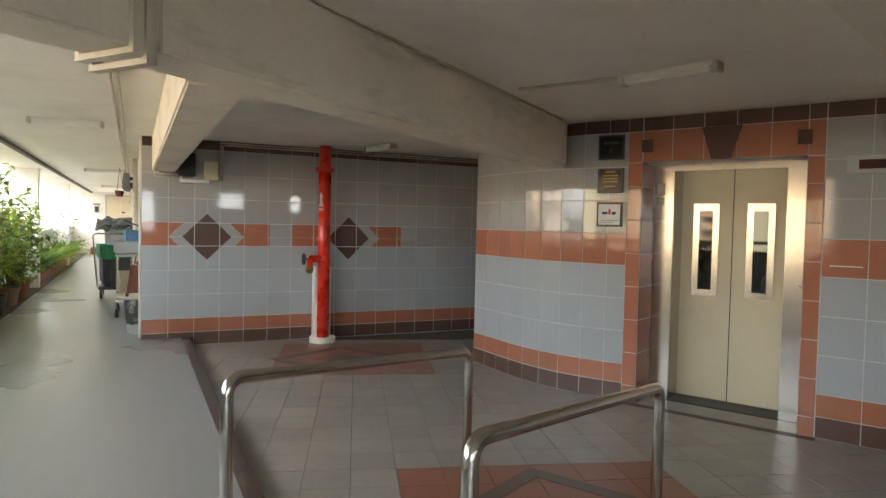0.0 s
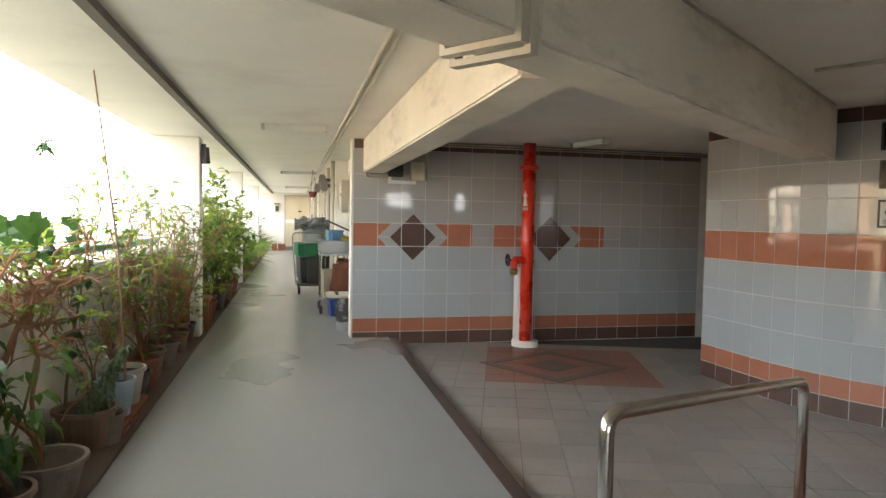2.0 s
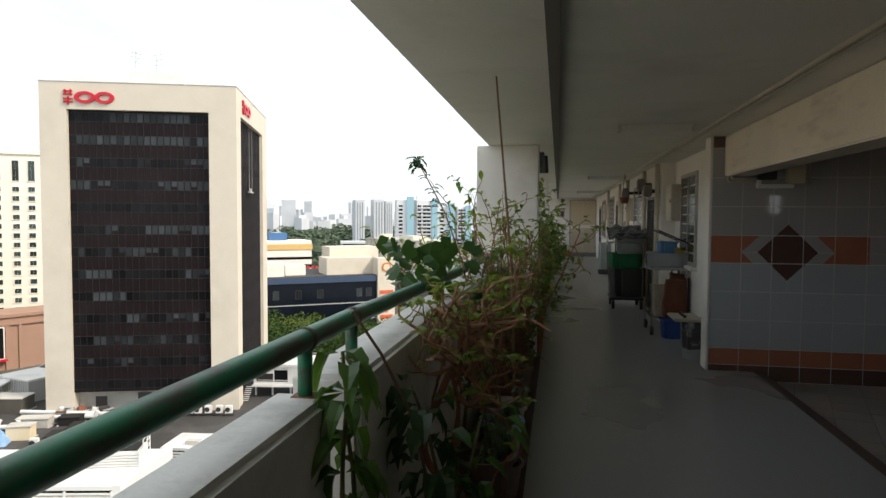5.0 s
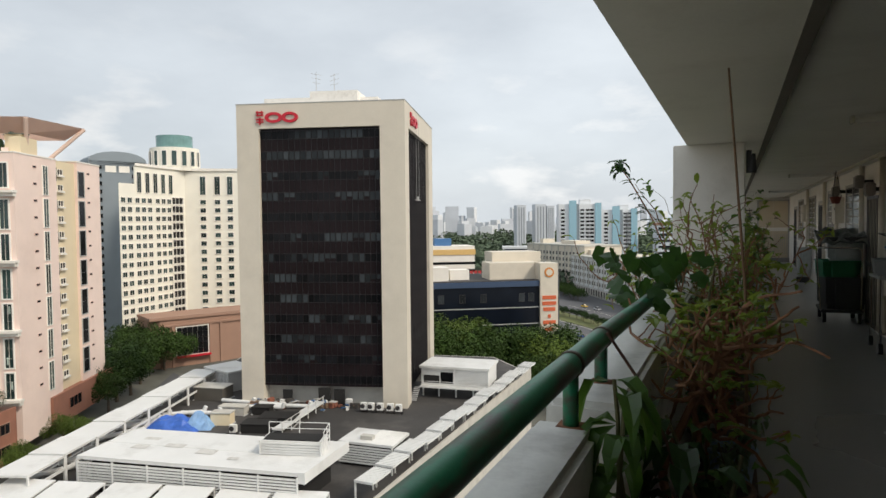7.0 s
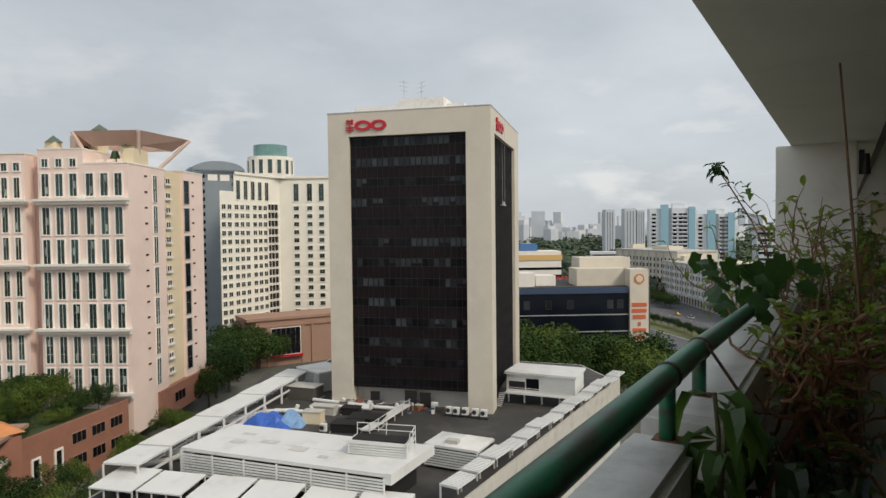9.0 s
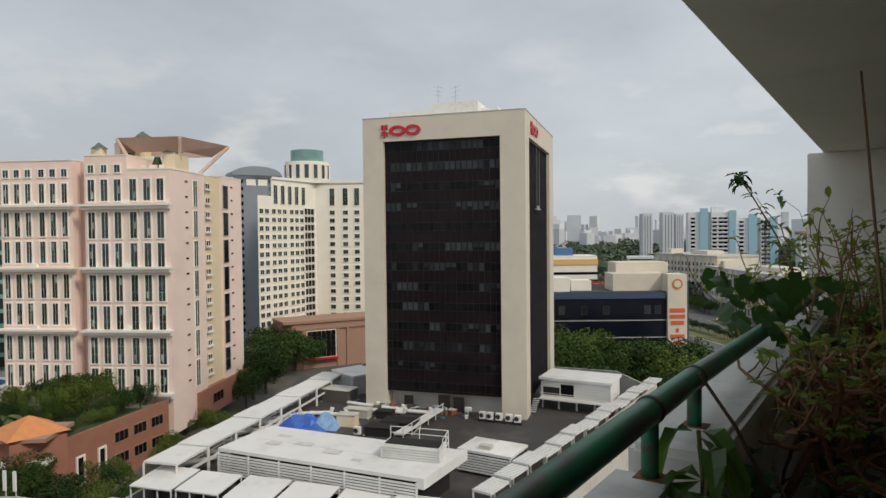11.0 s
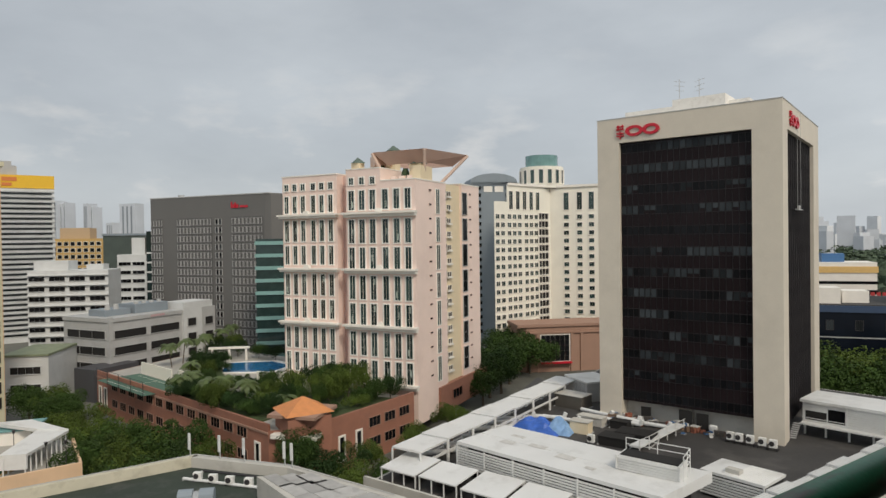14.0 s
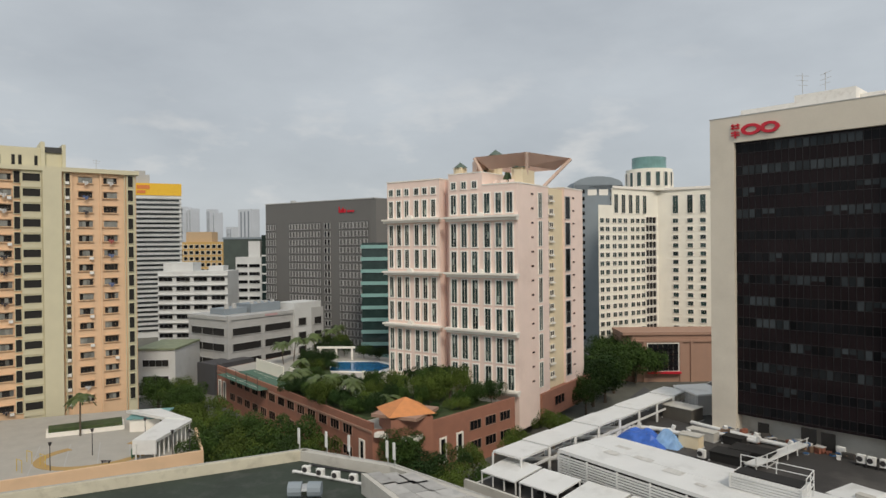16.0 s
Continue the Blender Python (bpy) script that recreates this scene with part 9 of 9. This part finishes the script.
def poly_tile(parent, pts, material, y):
    """A cut tile from its outline (x, z) on the end wall."""
    bm = bmesh.new()
    f = [bm.verts.new((x, y - TH - 0.0005, z)) for x, z in pts]
    k = [bm.verts.new((x, y, z)) for x, z in pts]
    n = len(pts)
    bm.faces.new(f)
    for i in range(n):
        bm.faces.new((f[i], k[i], k[(i + 1) % n], f[(i + 1) % n]))
    bmesh.ops.recalc_face_normals(bm, faces=bm.faces[:])
    part("tile", bm, material, parent)


def clip(poly, a, b, c):
    """The part of a polygon where a*x + b*z <= c."""
    out = []
    for p, q in zip(poly, poly[1:] + poly[:1]):
        dp, dq = a * p[0] + b * p[1] - c, a * q[0] + b * q[1] - c
        if dp <= 0:
            out.append(p)
        if dp * dq < 0:
            t = dp / (dp - dq)
            out.append((p[0] + (q[0] - p[0]) * t, p[1] + (q[1] - p[1]) * t))
    return out


def inset(poly, d):
    cx, cz = sum(p[0] for p in poly) / len(poly), sum(p[1] for p in poly) / len(poly)
    out = []
    for x, z in poly:
        L = max(0.02, math.hypot(x - cx, z - cz))
        out.append((x - (x - cx) / L * d, z - (z - cz) / L * d))
    return out


wall = bpy.data.objects["wall_tiled"]
DIA = [(0.797, 1.30), (2.695, 1.30)]       # centres of the two inlaid diamonds
RA, RB = 0.305, 0.46                       # half size of the diamond, and of the notch round it
SPAN = 0.80                                # half length of the terracotta band round each
for zi, (z0, z1, m) in enumerate(ROWS):
    for k in range(16):
        x0, x1 = 0.022 + k * TW, 0.022 + (k + 1) * TW
        cx, cz = (x0 + x1) / 2, (z0 + z1) / 2
        mm = m
        if zi == 9:
            mm = TILE_DARK
        cell = [(x0 + GAP / 2, z0 + GAP / 2), (x1 - GAP / 2, z0 + GAP / 2), (x1 - GAP / 2, z1 - GAP / 2), (x0 + GAP / 2, z1 - GAP / 2)]
        near = [c for c in DIA if abs(cx - c[0]) < SPAN + TW]
        if zi in (4, 5, 6) and near:
            c = near[0]
            plain = TILE_BLUE if zi == 4 else TILE_GREY
            pieces = []
            signs = [(sx, sz) for sx in (-1, 1) for sz in (-1, 1)]
            inner = cell
            for sx, sz in signs:
                inner = clip(inner, sx, sz, sx * c[0] + sz * c[1] + RA) if inner else inner
            if inner and len(inner) > 2:
                pieces.append((inner, TILE_DARK))
            for sx, sz in signs:              # outside the diamond, quadrant by quadrant
                quad = clip(clip(cell, -sx, 0, -sx * c[0]), 0, -sz, -sz * c[1])
                if len(quad) < 3:
                    continue
                out = clip(quad, -sx, -sz, -(sx * c[0] + sz * c[1] + RA))
                if len(out) < 3:
                    continue
                if zi == 5:
                    notch = clip(out, sx, sz, sx * c[0] + sz * c[1] + RB)
                    rest = clip(out, -sx, -sz, -(sx * c[0] + sz * c[1] + RB))
                    if len(notch) > 2:
                        pieces.append((notch, TILE_GREY))
                    if len(rest) > 2:
                        red = clip(rest, sx, 0, sx * c[0] + SPAN)
                        end = clip(rest, -sx, 0, -(sx * c[0] + SPAN))
                        if len(red) > 2:
                            pieces.append((red, TILE_RED))
                        if len(end) > 2:
                            pieces.append((end, TILE_GREY))
                else:
                    pieces.append((out, plain))
            kinds = {p[1].name for p in pieces}
            if len(kinds) == 1:
                instance("tile", tile_mesh(TW, z1 - z0, pieces[0][1]), wall, Matrix.Translation((cx, WALL_Y, cz)))
            else:
                for poly, pm in pieces:
                    poly_tile(wall, inset(poly, GAP * 0.5), pm, WALL_Y)
            continue
        if zi == 5:
            mm = TILE_GREY
        instance("tile", tile_mesh(TW, z1 - z0, mm), wall, Matrix.Translation((cx, WALL_Y, cz)))

# curved wall and lift front
wall = bpy.data.objects["wall_curved"]
for a, b in zip(CHORDS, CHORDS[1:]):
    mid, d = (a + b) / 2, b - a
    rz = math.degrees(math.atan2(d.y, d.x))
    for zi, (z0, z1, m) in enumerate(ROWS):
        instance("tile", tile_mesh(d.length + 0.001, z1 - z0, m), wall, pose(mid.x, mid.y, (z0 + z1) / 2, 0, 0, rz))
side = bpy.data.objects["wall_lift_side"]
for k in range(9):
    s0 = 1.485 + k * TW
    v = lift_pt(s0 + TW / 2, 0)
    for z0, z1, m in ROWS:
        instance("tile", tile_mesh(TW, z1 - z0, m), side, pose(v.x, v.y, (z0 + z1) / 2, 0, 0, RZ))
HZ = [LOB] + [LOB + 0.155 + 0.31 * k for k in range(8)]
HZ[-1] = 2.135
for s0, s1, wname in ((-0.12, 0.015, "wall_curved"), (1.36, 1.483, "wall_lift_side")):
    for z0, z1 in zip(HZ, HZ[1:]):
        v = lift_pt((s0 + s1) / 2, -0.003)
        instance("tile", tile_mesh(s1 - s0, z1 - z0, TILE_RED), bpy.data.objects[wname], pose(v.x, v.y, (z0 + z1) / 2, 0, 0, RZ))
    for z0, z1, tm in ((2.135, 2.42, TILE_RED), (2.42, 2.546, TILE_DARK)):
        v = lift_pt((s0 + s1) / 2, -0.003)
        instance("tile", tile_mesh(s1 - s0, z1 - z0, tm), bpy.data.objects[wname], pose(v.x, v.y, (z0 + z1) / 2, 0, 0, RZ))
for z0, z1 in zip(HZ, HZ[1:]):        # return faces into the recess
    v = lift_pt(0.015, 0.16)
    instance("tile", tile_mesh(0.318, min(z1, 2.16) - z0, TILE_RED), bpy.data.objects["wall_curved"], pose(v.x, v.y, (z0 + min(z1, 2.16)) / 2, 0, 0, RZ + 90))
    v = lift_pt(1.36, 0.16)
    instance("tile", tile_mesh(0.318, min(z1, 2.16) - z0, TILE_RED), bpy.data.objects["wall_lift_side"], pose(v.x, v.y, (z0 + min(z1, 2.16)) / 2, 0, 0, RZ - 90))
head = bpy.data.objects["wall_lift_header"]
for k in range(5):
    s0, s1 = 0.017 + k * 0.2682, 0.017 + (k + 1) * 0.2682
    v = lift_pt((s0 + s1) / 2, 0.004)
    instance("tile", tile_mesh(0.2682, 0.28, TILE_RED), head, pose(v.x, v.y, 2.28, 0, 0, RZ))
    instance("tile", tile_mesh(0.2682, 0.126, TILE_DARK), head, pose(v.x, v.y, 2.483, 0, 0, RZ))
bm = bmesh.new()
ks = [bm.verts.new((x, y, z)) for y in (-0.010, 0) for x, z in ((-0.165, 0.14), (0.165, 0.14), (0.08, -0.14), (-0.08, -0.14))]
bm.faces.new(ks[:4])
for i in range(4):
    bm.faces.new((ks[i], ks[(i + 1) % 4], ks[4 + (i + 1) % 4], ks[4 + i]))
bmesh.ops.recalc_face_normals(bm, faces=bm.faces[:])
v = lift_pt(0.70, 0.004)
key = part("keystone", bm, TILE_DARK, head)
key.matrix_basis = pose(v.x, v.y, 2.28, 0, 0, RZ)
for s in (0.06, 1.335):                # small dark inlays at the header's ends
    v = lift_pt(s, -0.0095)
    instance("tile", tile_mesh(0.11, 0.12, TILE_DARK), head, pose(v.x, v.y, 2.285, 0, 0, RZ))

# ---- lobby floor tiles on a turned grid, with two inlaid mats ----
fl = bpy.data.objects["floor_lobby"]
FA = -17.8
gx = Vector((math.cos(radians(FA)), math.sin(radians(FA)), 0))
gy = Vector((-gx.y, gx.x, 0))
M0 = Vector((1.52, 4.73, 0))           # one corner of the nearer mat
FT = 0.30
FC = {}


def floor_tile(material):
    if material.name not in FC:
        h = FT / 2 - 0.002
        bm = B((-h, -h, -0.008, h, h, 0.0))
        bmesh.ops.bevel(bm, geom=[e for e in bm.edges if all(v.co.z > -0.001 for v in e.verts)], offset=0.0015, segments=1, affect="EDGES")
        FC[material.name] = mesh_of("floor_tile", bm, material)
    return FC[material.name]


rng = random.Random(4)
for i in range(-10, 22):
    for j in range(-8, 22):
        c = M0 + gx * (i + 0.5) * FT + gy * (j + 0.5 - 6) * FT
        if not (0.36 < c.x < 6.4 and 2.4 < c.y < WALL_Y + 0.12):
            continue
        if (c - O).dot(E) > 0.35 and c.y < 7.3:
            continue
        material = FT_GREY
        if 0 <= i < 6 and 0 <= j < 6:
            material = FT_RED
        q = c - Vector((1.07, 7.71, 0))
        a, b = q.dot(gx) / FT, q.dot(gy) / FT
        if 0 <= a < 6 and 0 <= b < 5.6:
            material = FT_RED
        instance("floor_tile", floor_tile(material), fl, pose(c.x, c.y, LOB + rng.uniform(-0.0006, 0.0006), 0, 0, FA))

for o_, nu, nv in ((M0 - gy * 6 * FT, 6 * FT, 6 * FT), (Vector((1.07, 7.71, 0)), 6 * FT, 5.6 * FT)):
    mid = o_ + gx * nu / 2 + gy * nv / 2                # dark lozenge bands and centre stone of each mat

    def at(u, v):
        p_ = mid + gx * u * nu / 2 + gy * v * nv / 2
        return (p_.x, p_.y)

    ends = ((0.94, 0), (0, 0.94), (-0.94, 0), (0, -0.94))
    for k in range(4):
        (u0, v0), (u1, v1) = ends[k], ends[(k + 1) % 4]
        part("inlay_tile", prism([at(u0, v0), at(u1, v1), at(u1 * 0.80, v1 * 0.80), at(u0 * 0.80, v0 * 0.80)], LOB - 0.004, LOB + 0.003), FT_DARK, fl)
    part("inlay_tile", prism([at(0.36, 0), at(0, 0.36), at(-0.36, 0), at(0, -0.36)], LOB - 0.004, LOB + 0.003), FT_DARK, fl)

# the same tiling behind, joined
vs_, fs_ = [], []
h_ = FT / 2 - 0.002
for i in range(-24, 34):
    for j in range(-44, 22):
        c = M0 + gx * (i + 0.5) * FT + gy * (j + 0.5 - 6) * FT
        if not (0.78 < c.x < 8.8 and -5.6 < c.y <= 2.4) or ((c - O).dot(E) > 0.1 and c.y > 1.0):
            continue
        k0 = len(vs_)
        for z_ in (LOB - 0.008, LOB):
            vs_ += [tuple((c + gx * a_ * h_ + gy * b_ * h_)[:2]) + (z_,) for a_, b_ in ((-1, -1), (1, -1), (1, 1), (-1, 1))]
        fs_ += [(k0 + 4, k0 + 5, k0 + 6, k0 + 7)] + [(k0 + m_, k0 + (m_ + 1) % 4, k0 + 4 + (m_ + 1) % 4, k0 + 4 + m_) for m_ in range(4)]
me = bpy.data.meshes.new("floor_tiling")
me.from_pydata(vs_, [], fs_)
me.materials.append(FT_GREY)
rest = new("floor_tiling", me)
rest.parent = fl
tagged(rest, "grey floor tiles of the lobby behind", kind="stuff")
